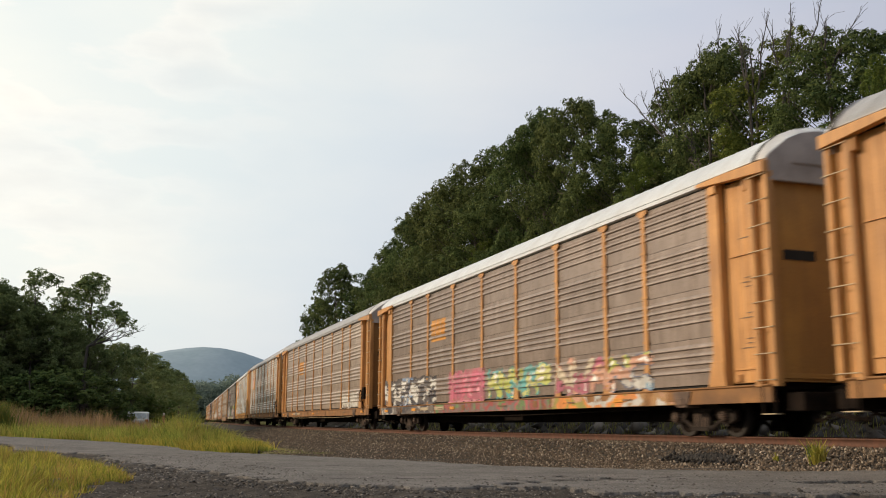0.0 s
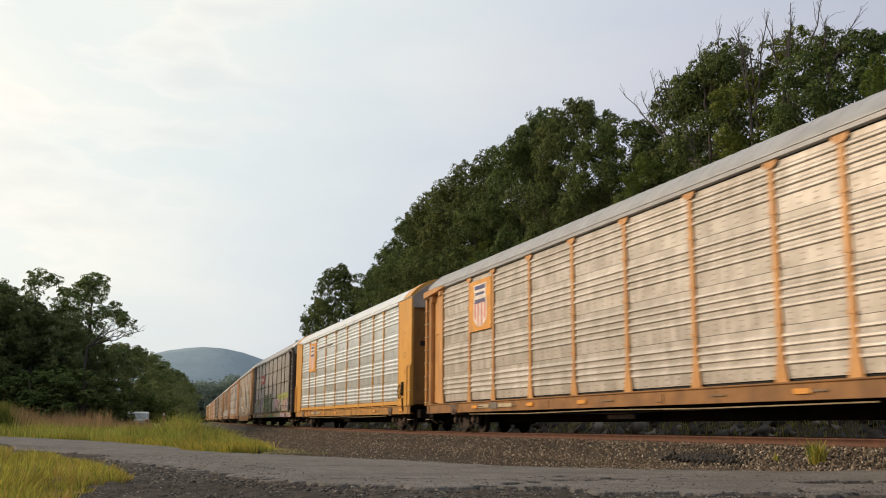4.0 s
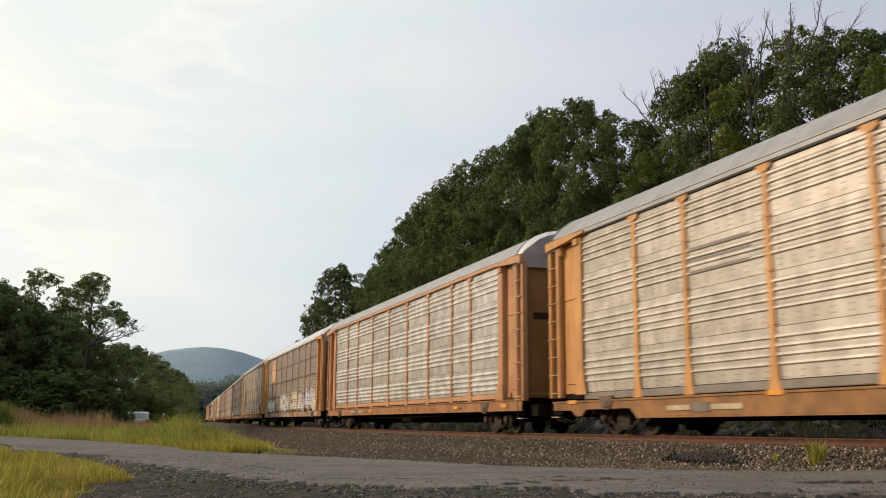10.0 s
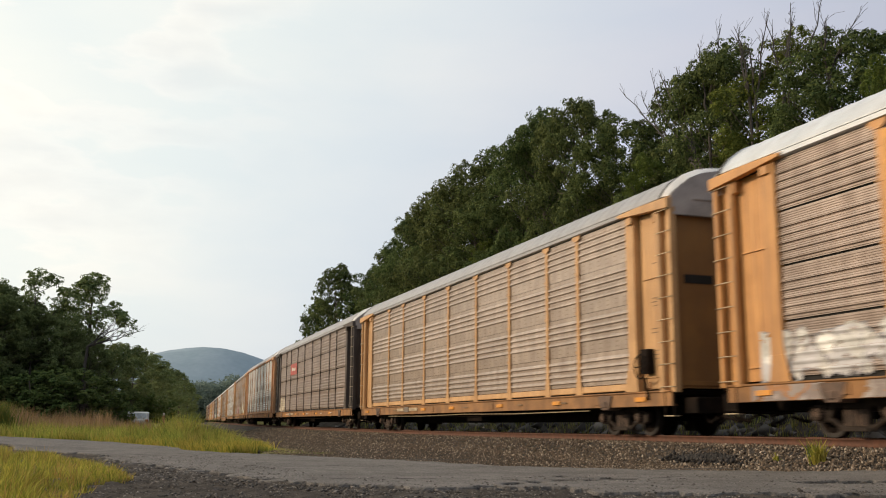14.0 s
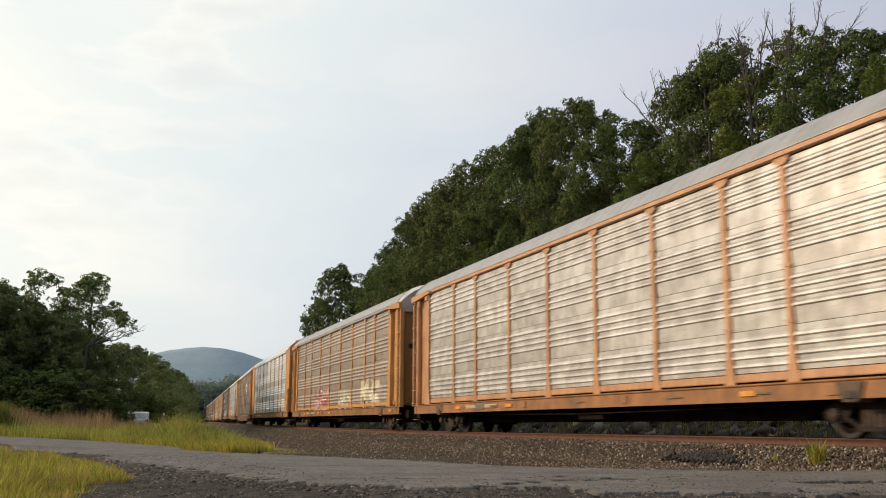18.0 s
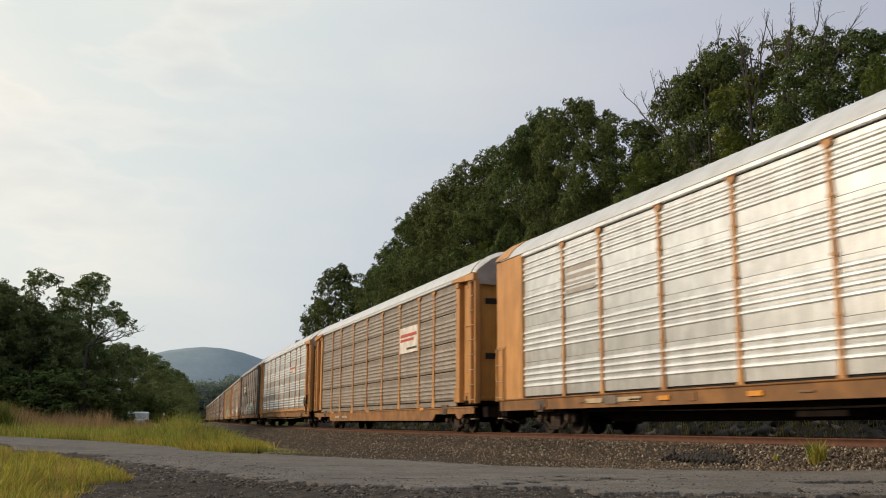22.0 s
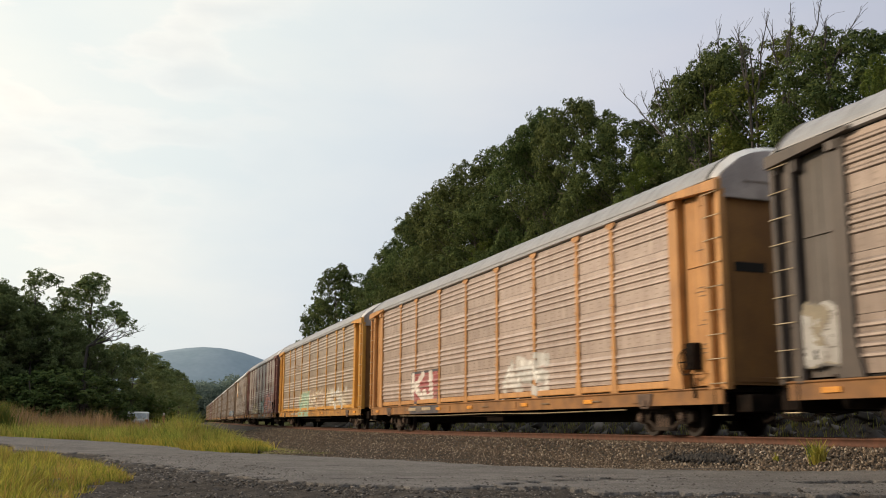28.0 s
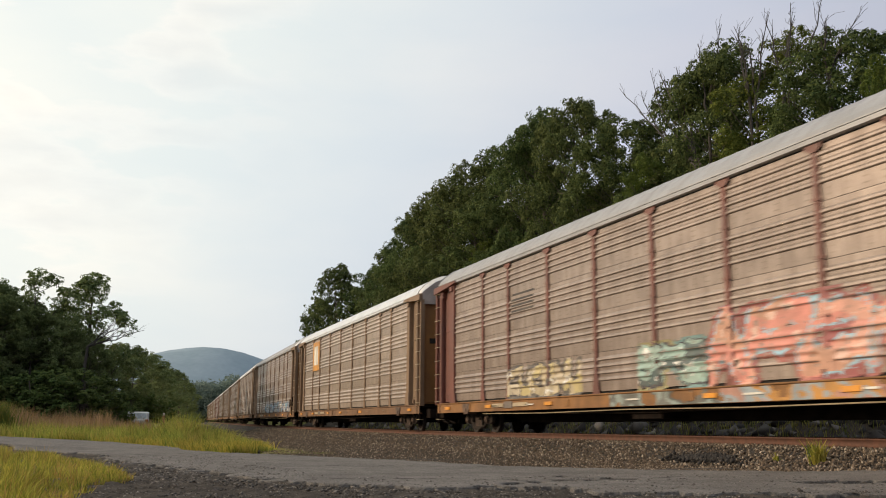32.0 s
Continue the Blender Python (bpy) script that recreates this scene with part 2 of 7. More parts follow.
M_ENDPAINT = material("grimy_shaded_end_paint", (0.25, 0.122, 0.033), 0.6, second=(0.19, 0.092, 0.028), scale=1.2, dirt=(0.20, 0.10, 0.035), dirt_amount=0.5, streak=1, bump=0.06, vary=0.06)
M_END = material("grey_end_sheet", (0.36, 0.32, 0.30), 0.6, 0.0, scale=1.5, bump=0.04)
# base colour deepened to near black to imitate shadow under the cars
M_STEEL = material("dark_running_gear", (0.007, 0.006, 0.0055), 0.85, 0.0, second=(0.016, 0.012, 0.010), scale=4.0, dirt=(0.025, 0.016, 0.011), dirt_amount=0.4, spec=0.05)
M_TRUCK = material("dusty_truck_casting", (0.030, 0.023, 0.019), 0.8, second=(0.017, 0.013, 0.011), scale=5.0, dirt=(0.060, 0.045, 0.034), dirt_amount=0.5, bump=0.2, spec=0.2)
M_ROOFCAP = material("pale_roof_end_cap", (0.60, 0.60, 0.60), 0.5, 0.1, second=(0.48, 0.47, 0.46), scale=1.5, bump=0.04, vary=0.05)
M_SEAL = material("dark_roof_seal", (0.035, 0.032, 0.03), 0.8, bump=0.05)
M_BOLSTER = material("rusty_bolster_steel", (0.12, 0.075, 0.052), 0.8, second=(0.06, 0.04, 0.03), scale=5.0, bump=0.2)
# near-black colour that stands in for shade in gaps and slots
M_SHADOWGAP = material("gap_shade_black", (0.012, 0.011, 0.010), 0.9, bump=0)
M_KICKGREY = material("grey_kick_strip", (0.20, 0.175, 0.15), 0.6, second=(0.15, 0.13, 0.11), scale=1.5, dirt=(0.10, 0.08, 0.06), dirt_amount=0.5, bump=0.06)
M_SPOT = material("dark_rivet_dimple", (0.29, 0.235, 0.19), 0.8, bump=0)
M_SPOT_PALE = material("grey_rivet_dimple", (0.60, 0.56, 0.51), 0.8, bump=0)
M_RUNG = material("worn_rung", (0.55, 0.45, 0.30), 0.45, 0.3, bump=0)
M_TREAD = material("worn_wheel_tread", (0.032, 0.027, 0.024), 0.6, 0.4, bump=0.05)
M_RAIL = material("rusty_rail_side", (0.12, 0.052, 0.031), 0.8, 0.1, second=(0.08, 0.036, 0.023), scale=6.0, bump=0.2)
M_RAILTOP = material("polished_rail_head", (0.30, 0.26, 0.24), 0.35, 0.85, bump=0.03)
M_TIE = material("weathered_tie", (0.10, 0.075, 0.058), 0.85, second=(0.15, 0.12, 0.10), stretch=(1, 6, 6), bump=0.4)


# ======== mesh helpers ========
class Shape:
    """Collects faces with materials for one mesh."""

    def __init__(self):
        self.v, self.f, self.mi = [], [], []

    def box(self, x0, x1, y0, y1, z0, z1, mi=0):
        b = len(self.v)
        self.v += [(x0, y0, z0), (x1, y0, z0), (x1, y1, z0), (x0, y1, z0), (x0, y0, z1), (x1, y0, z1), (x1, y1, z1), (x0, y1, z1)]
        for q in ((0, 3, 2, 1), (4, 5, 6, 7), (0, 1, 5, 4), (1, 2, 6, 5), (2, 3, 7, 6), (3, 0, 4, 7)):
            self.f.append(tuple(b + i for i in q))
            self.mi.append(mi)

    def run(self, profile, y0, y1, mi=0, closed=True, caps=True):
        """An (x, z) outline drawn out along y."""
        b, n = len(self.v), len(profile)
        self.v += [(x, y0, z) for x, z in profile] + [(x, y1, z) for x, z in profile]
        for i in range(n if closed else n - 1):
            j = (i + 1) % n
            self.f.append((b + i, b + j, b + n + j, b + n + i))
            self.mi.append(mi)
        if closed and caps:
            self.f += [tuple(b + i for i in range(n))[::-1], tuple(b + n + i for i in range(n))]
            self.mi += [mi, mi]

    def column(self, plan, z0, z1, mi=0):
        """An (x, y) plan drawn up from z0 to z1."""
        b, n = len(self.v), len(plan)
        self.v += [(x, y, z0) for x, y in plan] + [(x, y, z1) for x, y in plan]
        for i in range(n):
            j = (i + 1) % n
            self.f.append((b + i, b + j, b + n + j, b + n + i))
            self.mi.append(mi)
        self.f += [tuple(b + i for i in range(n))[::-1], tuple(b + n + i for i in range(n))]
        self.mi += [mi, mi]

    def plate(self, outline, x0, x1, mi=0):
        """A (y, z) outline with thickness from x0 to x1."""
        b, n = len(self.v), len(outline)
        self.v += [(x0, y, z) for y, z in outline] + [(x1, y, z) for y, z in outline]
        for i in range(n):
            j = (i + 1) % n
            self.f.append((b + i, b + j, b + n + j, b + n + i))
            self.mi.append(mi)
        self.f += [tuple(b + i for i in range(n))[::-1], tuple(b + n + i for i in range(n))]
        self.mi += [mi, mi]

    def tube(self, points, radii, sides=6, mi=0, cap=True):
        b0 = len(self.v)
        pts = [Vector(p) for p in points]
        for i, p in enumerate(pts):
            d = (pts[min(i + 1, len(pts) - 1)] - pts[max(i - 1, 0)]).normalized()
            a = d.orthogonal().normalized()
            c = d.cross(a)
            for k in range(sides):
                w = 2 * math.pi * k / sides
                self.v.append(tuple(p + (a * math.cos(w) + c * math.sin(w)) * radii[i]))
        for i in range(len(pts) - 1):
            for k in range(sides):
                q = b0 + i * sides
                self.f.append((q + k, q + (k + 1) % sides, q + sides + (k + 1) % sides, q + sides + k))
                self.mi.append(mi)
        if cap:
            self.f += [tuple(b0 + k for k in range(sides))[::-1], tuple(b0 + (len(pts) - 1) * sides + k for k in range(sides))]
            self.mi += [mi, mi]

    def mesh(self, name, mats, bevel=0.0, smooth=False, fix=True):
        me = bpy.data.meshes.new(name)
        me.from_pydata(self.v, [], self.f)
        me.polygons.foreach_set("material_index", self.mi)
        for m in mats:
            me.materials.append(m)
        if fix:
            bm = bmesh.new()
            bm.from_mesh(me)
            bmesh.ops.recalc_face_normals(bm, faces=bm.faces)
            if bevel:
                bmesh.ops.bevel(bm, geom=bm.edges[:], offset=bevel, segments=1, affect="EDGES", clamp_overlap=True)
            bm.to_mesh(me)
            bm.free()
        if smooth:
            me.polygons.foreach_set("use_smooth", [True] * len(me.polygons))
        me.update()
        return me


def quick_mesh(name, verts, faces, mats, index=None):
    """A mesh from number arrays: all faces with the same count of corners."""
    me = bpy.data.meshes.new(name)
    verts, faces = np.asarray(verts, np.float32), np.asarray(faces, np.int32)
    k = faces.shape[1]
    me.vertices.add(len(verts))
    me.vertices.foreach_set("co", verts.ravel())
    me.loops.add(faces.size)
    me.loops.foreach_set("vertex_index", faces.ravel())
    me.polygons.add(len(faces))
    me.polygons.foreach_set("loop_start", np.arange(0, faces.size, k, dtype=np.int32))
    for m in mats:
        me.materials.append(m)
    if index is not None:
        me.polygons.foreach_set("material_index", np.asarray(index, np.int32))
    me.update(calc_edges=True)
    me.validate()
    return me


def part(name, me, parent, label="", at=None):
    ob = new(name, me)
    ob.parent = parent
    if at is not None:
        ob.matrix_basis = at
    if label:
        ob["label"] = label
    return ob


def thing(name, label, category, group="", kind="", at=None):
    ob = new(name)
    ob.empty_display_size = 0.2
    if at is not None:
        ob.matrix_basis = at
    return tagged(ob, label, category, group, kind)


CACHE = {}


def cached(key, build):
    if key not in CACHE:
        CACHE[key] = build()
    return CACHE[key]

# ======== ground ========
def bed(x, y):
    """Height of the ground: flat beside the road, the ballast bank under the track, a low bank beyond it."""
    off = x - along(y)[0]
    z = GROUND + rise(y) * (1 if y < 400 else 1.0)
    if off > 3.3:
        z += min(1.6, (off - 3.3) * 0.55)
    if x < 3.0 - 0.06 * y and y > 30:
        z += min(0.35, (3.0 - 0.06 * y - x) * 0.04)
    n = noise.noise(Vector((x * 0.22, y * 0.22, 0.0))) * 0.035 + noise.noise(Vector((x * 1.3, y * 1.3, 4.0))) * 0.012
    return z + n * (0.4 if -1 < x < 12 and y < 45 else 1.0)


M_GROUND = material("gravel_and_turf", (0.055, 0.045, 0.036), 0.97, second=(0.034, 0.028, 0.023), scale=0.8, detail_scale=26.0, bump=0.9, bump_dist=0.05, dirt=(0.055, 0.046, 0.036), dirt_amount=0.6, grain=1.2, vary=0.0, spec=0.1)


def add_turf(m):
    """Lays a grassy colour over a soil material where the sheet's turf value says so, with a broken edge."""
    n, l = m.node_tree.nodes, m.node_tree.links
    bsdf = n["Principled BSDF"]
    old = bsdf.inputs["Base Color"].links[0].from_socket
    at = n.new("ShaderNodeAttribute")
    at.attribute_name = "turf"
    nz = n.new("ShaderNodeTexNoise")
    nz.inputs["Scale"].default_value, nz.inputs["Detail"].default_value = 3.0, 6.0
    tc = n.new("ShaderNodeTexCoord")
    l.new(tc.outputs["Object"], nz.inputs[0])
    add = n.new("ShaderNodeMath")
    l.new(at.outputs["Fac"], add.inputs[0])
    l.new(nz.outputs[0], add.inputs[1])
    mr = n.new("ShaderNodeMapRange")
    mr.inputs["From Min"].default_value, mr.inputs["From Max"].default_value = 0.92, 1.12
    l.new(add.outputs[0], mr.inputs[0])
    big = n.new("ShaderNodeTexNoise")
    big.inputs["Scale"].default_value = 0.5
    l.new(tc.outputs["Object"], big.inputs[0])
    gr = n.new("ShaderNodeValToRGB")
    gr.color_ramp.elements[0].position, gr.color_ramp.elements[0].color = 0.35, (0.10, 0.115, 0.03, 1)
    gr.color_ramp.elements[1].position, gr.color_ramp.elements[1].color = 0.65, (0.19, 0.16, 0.055, 1)
    l.new(big.outputs[0], gr.inputs[0])
    mx = n.new("ShaderNodeMixRGB")
    l.new(mr.outputs[0], mx.inputs[0])
    l.new(old, mx.inputs[1])
    l.new(gr.outputs[0], mx.inputs[2])
    l.new(mx.outputs[0], bsdf.inputs["Base Color"])


add_turf(M_GROUND)
M_ASPHALT = material("old_asphalt", (0.135, 0.127, 0.121), 0.9, second=(0.098, 0.092, 0.087), scale=0.9, detail_scale=34.0, bump=1.0, bump_dist=0.035, grain=1.9, dirt=(0.066, 0.061, 0.058), dirt_amount=0.7, vary=0.0)
M_BEDSOIL = material("ballast_bank", (0.038, 0.030, 0.024), 0.95, second=(0.024, 0.019, 0.015), scale=2.0, detail_scale=22.0, bump=1.0, bump_dist=0.05, vary=0.0)


ROAD_LEFT = [(-8.0, 3.2), (6.0, 2.9), (9.5, 2.7), (13.4, 2.0), (17.0, 1.2), (21.2, 0.5), (25.7, -0.1), (28.2, -1.3), (31.0, -2.4), (38.0, -6.0), (44.0, -15.0), (52.0, -26.0)]
ROAD_RIGHT = [(-8.0, 10.9), (11.5, 10.9), (13.1, 10.7), (13.4, 10.1), (13.7, 9.2), (14.5, 8.25), (15.35, 7.6), (16.0, 7.0), (17.5, 6.4), (19.5, 5.9), (21.2, 5.1), (23.0, 4.4), (25.8, 3.3), (28.4, 2.7), (33.0, 2.4), (37.0, 1.7), (41.5, 0.8), (44.5, -1.5), (46.0, -8.0), (50.0, -20.0)]


def station(st, y):
    return float(np.interp(y, [p[0] for p in st], [p[1] for p in st]))


def grass_edge(y):
    return float(np.interp(y, [8, 10.4, 11.4, 12.4, 13.4, 16.5, 20.2, 24, 28, 38, 46], [-0.4, -0.1, 0.05, 0.32, 0.5, 0.37, -0.06, -0.7, -1.5, -3.2, -8.0]))


def turf_share(x, y):
    """Where grass roots take over from gravel."""
    wob = noise.noise(Vector((x * 0.5, y * 0.5, 2))) * 1.0
    left = grass_edge(y) - x + wob * 0.5 if y < 46 else -9
    meadow_side = min(x - station(ROAD_RIGHT, y), along(y)[0] - 7.2 - x) + wob * 0.5 if y > 26 else -9
    return max(0.0, min(1.0, 0.5 + max(left, meadow_side, x - 21 + wob) * 0.9))


def ground_sheet():
    xs = sorted(set([-2600, -1200, -600, -300, -160, -90, -60, -40, -28, -20] + [-16 + 0.5 * i for i in range(58)] + [13 + 1.5 * i for i in range(20)] + [46, 55, 70, 90, 130, 200, 350, 700, 1400, 2600]))
    ys = sorted(set([-600, -250, -100, -50, -25, -12] + [-6 + 0.6 * i for i in range(105)] + [58 + 3 * i for i in range(30)] + [150, 165, 180, 200, 230, 260, 300, 350, 420, 600, 900, 1500, 2600, 4200]))
    v = [(x, y, bed(x, y)) for y in ys for x in xs]
    nx = len(xs)
    f = [(j * nx + i, j * nx + i + 1, (j + 1) * nx + i + 1, (j + 1) * nx + i) for j in range(len(ys) - 1) for i in range(nx - 1)]
    me = quick_mesh("ground", v, f, [M_GROUND])
    at = me.attributes.new("turf", "FLOAT", "POINT")
    at.data.foreach_set("value", [turf_share(p[0], p[1]) for p in v])
    ob = new("ground", me)
    tagged(ob, "grey gravelly soil with grassy ground beyond", "ground", kind="structure")
    return ob


ground_sheet()




LEDGE_X, LEDGE_Y = [1.4, 2.0, 2.6, 3.4, 4.1, 4.9, 5.8, 8.0], [14.0, 12.6, 11.5, 10.7, 10.0, 9.4, 8.9, 8.4]     # where the worn surface breaks away


def wob(x, y, f, seed):
    return noise.noise(Vector((x * f, y * f, seed)))


def paved(x, y):
    """More than zero where asphalt is left: a crumbling edge with bays, and holes worn through the near part."""
    d = x - station(ROAD_LEFT, y) + 0.40 * wob(x, y, 0.9, 7) + 0.22 * wob(x, y, 2.6, 8) + 0.10 * wob(x, y, 8.0, 9)
    d = min(d, station(ROAD_RIGHT, y) + 0.25 - x + 0.2 * wob(x, y, 1.3, 3))
    if y < 16:
        d = min(d, y - float(np.interp(x, LEDGE_X, LEDGE_Y)) + 0.45 * wob(x, y, 0.9, 14) + 0.25 * wob(x, y, 2.7, 15) + 0.12 * wob(x, y, 8.0, 16))
        hole = wob(x, y * 1.5, 0.55, 21) + 0.45 * wob(x, y * 1.5, 2.2, 22) + 0.2 * wob(x, y, 7.0, 23)
        d = min(d, 0.30 + 0.22 * max(0.0, y - 10.2) - hole)
    return d


def road_sheet():
    ys = [-8.0, -2.0, 3.0, 6.0, 7.5] + list(np.arange(8.2, 16.0, 0.055)) + list(np.arange(16.0, 30.0, 0.12)) + list(np.arange(30.0, 52.1, 0.4))
    cols = 210
    v, f = [], []
    grid = np.zeros((len(ys), cols + 1), bool)
    for j, y in enumerate(ys):
        a, b = station(ROAD_LEFT, y) - 0.7, station(ROAD_RIGHT, y) + 0.3
        for i in range(cols + 1):
            x = a + (b - a) * i / cols
            d = paved(x, y)
            grid[j, i] = d > 0
            z = bed(x, y) + 0.047 + 0.009 * wob(x, y, 4.0, 1) + 0.007 * wob(x, y, 12.0, 2) + 0.004 * wob(x, y, 24.0, 5) - 0.016 * max(0.0, 1 - max(d, 0) / 0.12)
            z += 0.08 * max(0.0, min(1.0, (x - 9.6) / 1.2)) * max(0.0, min(1.0, (13.2 - y) / 1.6))
            v.append((x, y, z))
    w = cols + 1
    cell = grid[:-1, :-1] & grid[1:, :-1] & grid[:-1, 1:] & grid[1:, 1:]
    low = len(v)
    v += [(x, y, z - 0.05) for x, y, z in v]
    for j in range(len(ys) - 1):
        for i in range(cols):
            if not cell[j, i]:
                continue
            p, q, r, s = j * w + i, j * w + i + 1, (j + 1) * w + i + 1, (j + 1) * w + i
            f.append((p, q, r, s))
            if i and not cell[j, i - 1]:
                f.append((s, s + low, p + low, p))
            if i < cols - 1 and not cell[j, i + 1]:
                f.append((q, q + low, r + low, r))
            if j and not cell[j - 1, i]:
                f.append((p, p + low, q + low, q))
            if j < len(ys) - 2 and not cell[j + 1, i]:
                f.append((r, r + low, s + low, s))
    ob = new("road", quick_mesh("road", v, f, [M_ASPHALT]))
    tagged(ob, "cracked grey asphalt road with crumbling edges", "road", kind="structure")


def verge_sheet():
    """Churned soil and grit where the road has broken away."""
    for name, xs, ys in (("verge", np.arange(-2.6, 11.0, 0.05), np.arange(8.0, 15.4, 0.042)), ("verge", np.arange(-4.0, 3.0, 0.10), np.arange(15.4, 30.0, 0.11))):
        v = []
        for y in ys:
            for x in xs:
                z = bed(x, y) + 0.006 + 0.022 * wob(x, y, 2.1, 11) + 0.030 * wob(x, y, 5.0, 12) + 0.024 * wob(x, y, 11.0, 13) - (0.09 if x < grass_edge(y) - 0.25 else 0.0)
                v.append((x, y, z))
        w = len(xs)
        f = [(j * w + i, j * w + i + 1, (j + 1) * w + i + 1, (j + 1) * w + i) for j in range(len(ys) - 1) for i in range(w - 1)]
        ob = new(name, quick_mesh(name, v, f, [M_SOIL]))
        tagged(ob, "dark churned soil and grit beside the broken road", "ground", kind="structure")


M_SOIL = material("dark_gritty_soil", (0.062, 0.055, 0.049), 0.97, second=(0.038, 0.033, 0.030), scale=1.6, detail_scale=60.0, bump=1.0, bump_dist=0.03, grain=1.5, dirt=(0.085, 0.076, 0.066), dirt_amount=0.6, vary=0.0, spec=0.15)
verge_sheet()
road_sheet()

# ======== track ========
PROFILE = [(-3.6, -0.60), (-2.7, -0.47), (-1.75, -0.20), (-1.3, -0.185), (1.3, -0.185), (1.75, -0.20), (2.9, -0.50), (3.6, -0.65)]
STATIONS = [-30 + 1.5 * i for i in range(80)] + [92 + 6 * i for i in range(60)]
bv, bf = [], []
for s in STATIONS:
    for off, z in PROFILE:
        x, y, th = along(s, off)
        bv.append((x, y, z + rise(y) + 0.02 * noise.noise(Vector((x * 3, y * 3, 0)))))
k = len(PROFILE)
for j in range(len(STATIONS) - 1):
    for i in range(k - 1):
        bf.append((j * k + i, j * k + i + 1, (j + 1) * k + i + 1, (j + 1) * k + i))
bank_ob = new("ballast_bank", quick_mesh("ballast_bank", bv, bf, [M_BEDSOIL]))
tagged(bank_ob, "bank of grey brown ballast gravel under the track", "ballast", kind="structure")

RAIL_OUT = [(-0.075, -0.17), (0.075, -0.17), (0.075, -0.158), (0.012, -0.14), (0.012, -0.04), (0.037, -0.03), (0.037, -0.004), (0.028, 0.0), (-0.028, 0.0), (-0.037, -0.004), (-0.037, -0.03), (-0.012, -0.04), (-0.012, -0.14), (-0.075, -0.158)]


def rail(off):
    v, f, mi = [], [], []
    k = len(RAIL_OUT)
    st = [-30 + 3.0 * i for i in range(45)] + [108 + 8 * i for i in range(40)]
    for s in st:
        for ox, z in RAIL_OUT:
            x, y, th = along(s, off + ox)
            v.append((x, y, z + rise(y)))
    for j in range(len(st) - 1):
        for i in range(k):
            i2 = (i + 1) % k
            f.append((j * k + i, j * k + i2, (j + 1) * k + i2, (j + 1) * k + i))
            mi.append(1 if i == 7 else 0)
    ob = new("rail", quick_mesh("rail", v, f, [M_RAIL, M_RAILTOP], mi))
    return tagged(ob, "rusty brown steel rail with a worn bright head", "rail", "rails of the track")


rail(-0.755)
rail(0.755)

tie_mesh = Shape()
tie_mesh.box(-1.3, 1.3, -0.115, 0.115, -0.34, -0.172)
tie_mesh = tie_mesh.mesh("railway_tie", [M_TIE], bevel=0.012)
for i in range(150):
    s = 2.0 + 0.55 * i
    x, y, th = along(s)
    tie = new("railway_tie", tie_mesh)
    tie.matrix_basis = pose(x, y, rise(y), 0, 0, -math.degrees(th) + random.uniform(-0.6, 0.6))
    tagged(tie, "dark weathered wooden railway tie in ballast", "railway tie", "ties of the track")


def stone_field(name, label, count, place, size, mat, seed, kind="stuff", flat=0.0):
    """Loose angular stones, each a squashed irregular lump, as one mesh."""
    rng = np.random.RandomState(seed)
    base = np.array([(1, 0, 0), (-1, 0, 0), (0, 1, 0), (0, -1, 0), (0, 0, 1), (0, 0, -1)], float)
    faces = np.array([(0, 2, 4), (2, 1, 4), (1, 3, 4), (3, 0, 4), (2, 0, 5), (1, 2, 5), (3, 1, 5), (0, 3, 5)])
    vs, fs = [], []
    for i in range(count):
        x, y, z = place(rng)
        r = size[0] + (size[1] - size[0]) * rng.rand() ** 2
        v = base * rng.uniform(0.55, 1.15, (6, 1)) * (r * np.array([1.0, rng.uniform(0.7, 1.2), rng.uniform(0.55, 0.9)]))
        q = Euler(rng.uniform(0, 6.28, 3)).to_matrix()
        if flat:                     # chips and slabs that lie flat
            v[:, 2] *= flat
            q = Euler((rng.normal(0, 0.22), rng.normal(0, 0.22), rng.uniform(0, 6.28))).to_matrix()
        vs.append(v @ np.array(q).T + (x, y, z))
        fs.append(faces + 6 * i)
    ob = new(name, quick_mesh(name, np.concatenate(vs), np.concatenate(fs), [mat]))
    return tagged(ob, label, name.replace("_", " "), kind=kind)


def island_stone(name, a, b, c):
    m = bpy.data.materials.new(name)
    m.use_nodes = True
    n, l = m.node_tree.nodes, m.node_tree.links
    geo = n.new("ShaderNodeNewGeometry")
    ramp = n.new("ShaderNodeValToRGB")
    ramp.color_ramp.elements[0].color, ramp.color_ramp.elements[1].color = (*a, 1), (*c, 1)
    ramp.color_ramp.elements.new(0.75).color = (*b, 1)
    l.new(geo.outputs["Random Per Island"], ramp.inputs[0])
    bsdf = n["Principled BSDF"]
    l.new(ramp.outputs[0], bsdf.inputs["Base Color"])
    bsdf.inputs["Roughness"].default_value = 0.9
    nz = n.new("ShaderNodeTexNoise")
    nz.inputs["Scale"].default_value = 60
    bp = n.new("ShaderNodeBump")
    bp.inputs["Strength"].default_value, bp.inputs["Distance"].default_value = 0.4, 0.01
    l.new(nz.outputs[0], bp.inputs["Height"])
    l.new(bp.outputs[0], bsdf.inputs["Normal"])
    return m


M_STONE = island_stone("ballast_stones", (0.042, 0.030, 0.019), (0.140, 0.102, 0.069), (0.36, 0.30, 0.23))
M_RUBBLE = island_stone("road_rubble", (0.035, 0.032, 0.029), (0.09, 0.083, 0.076), (0.26, 0.24, 0.22))


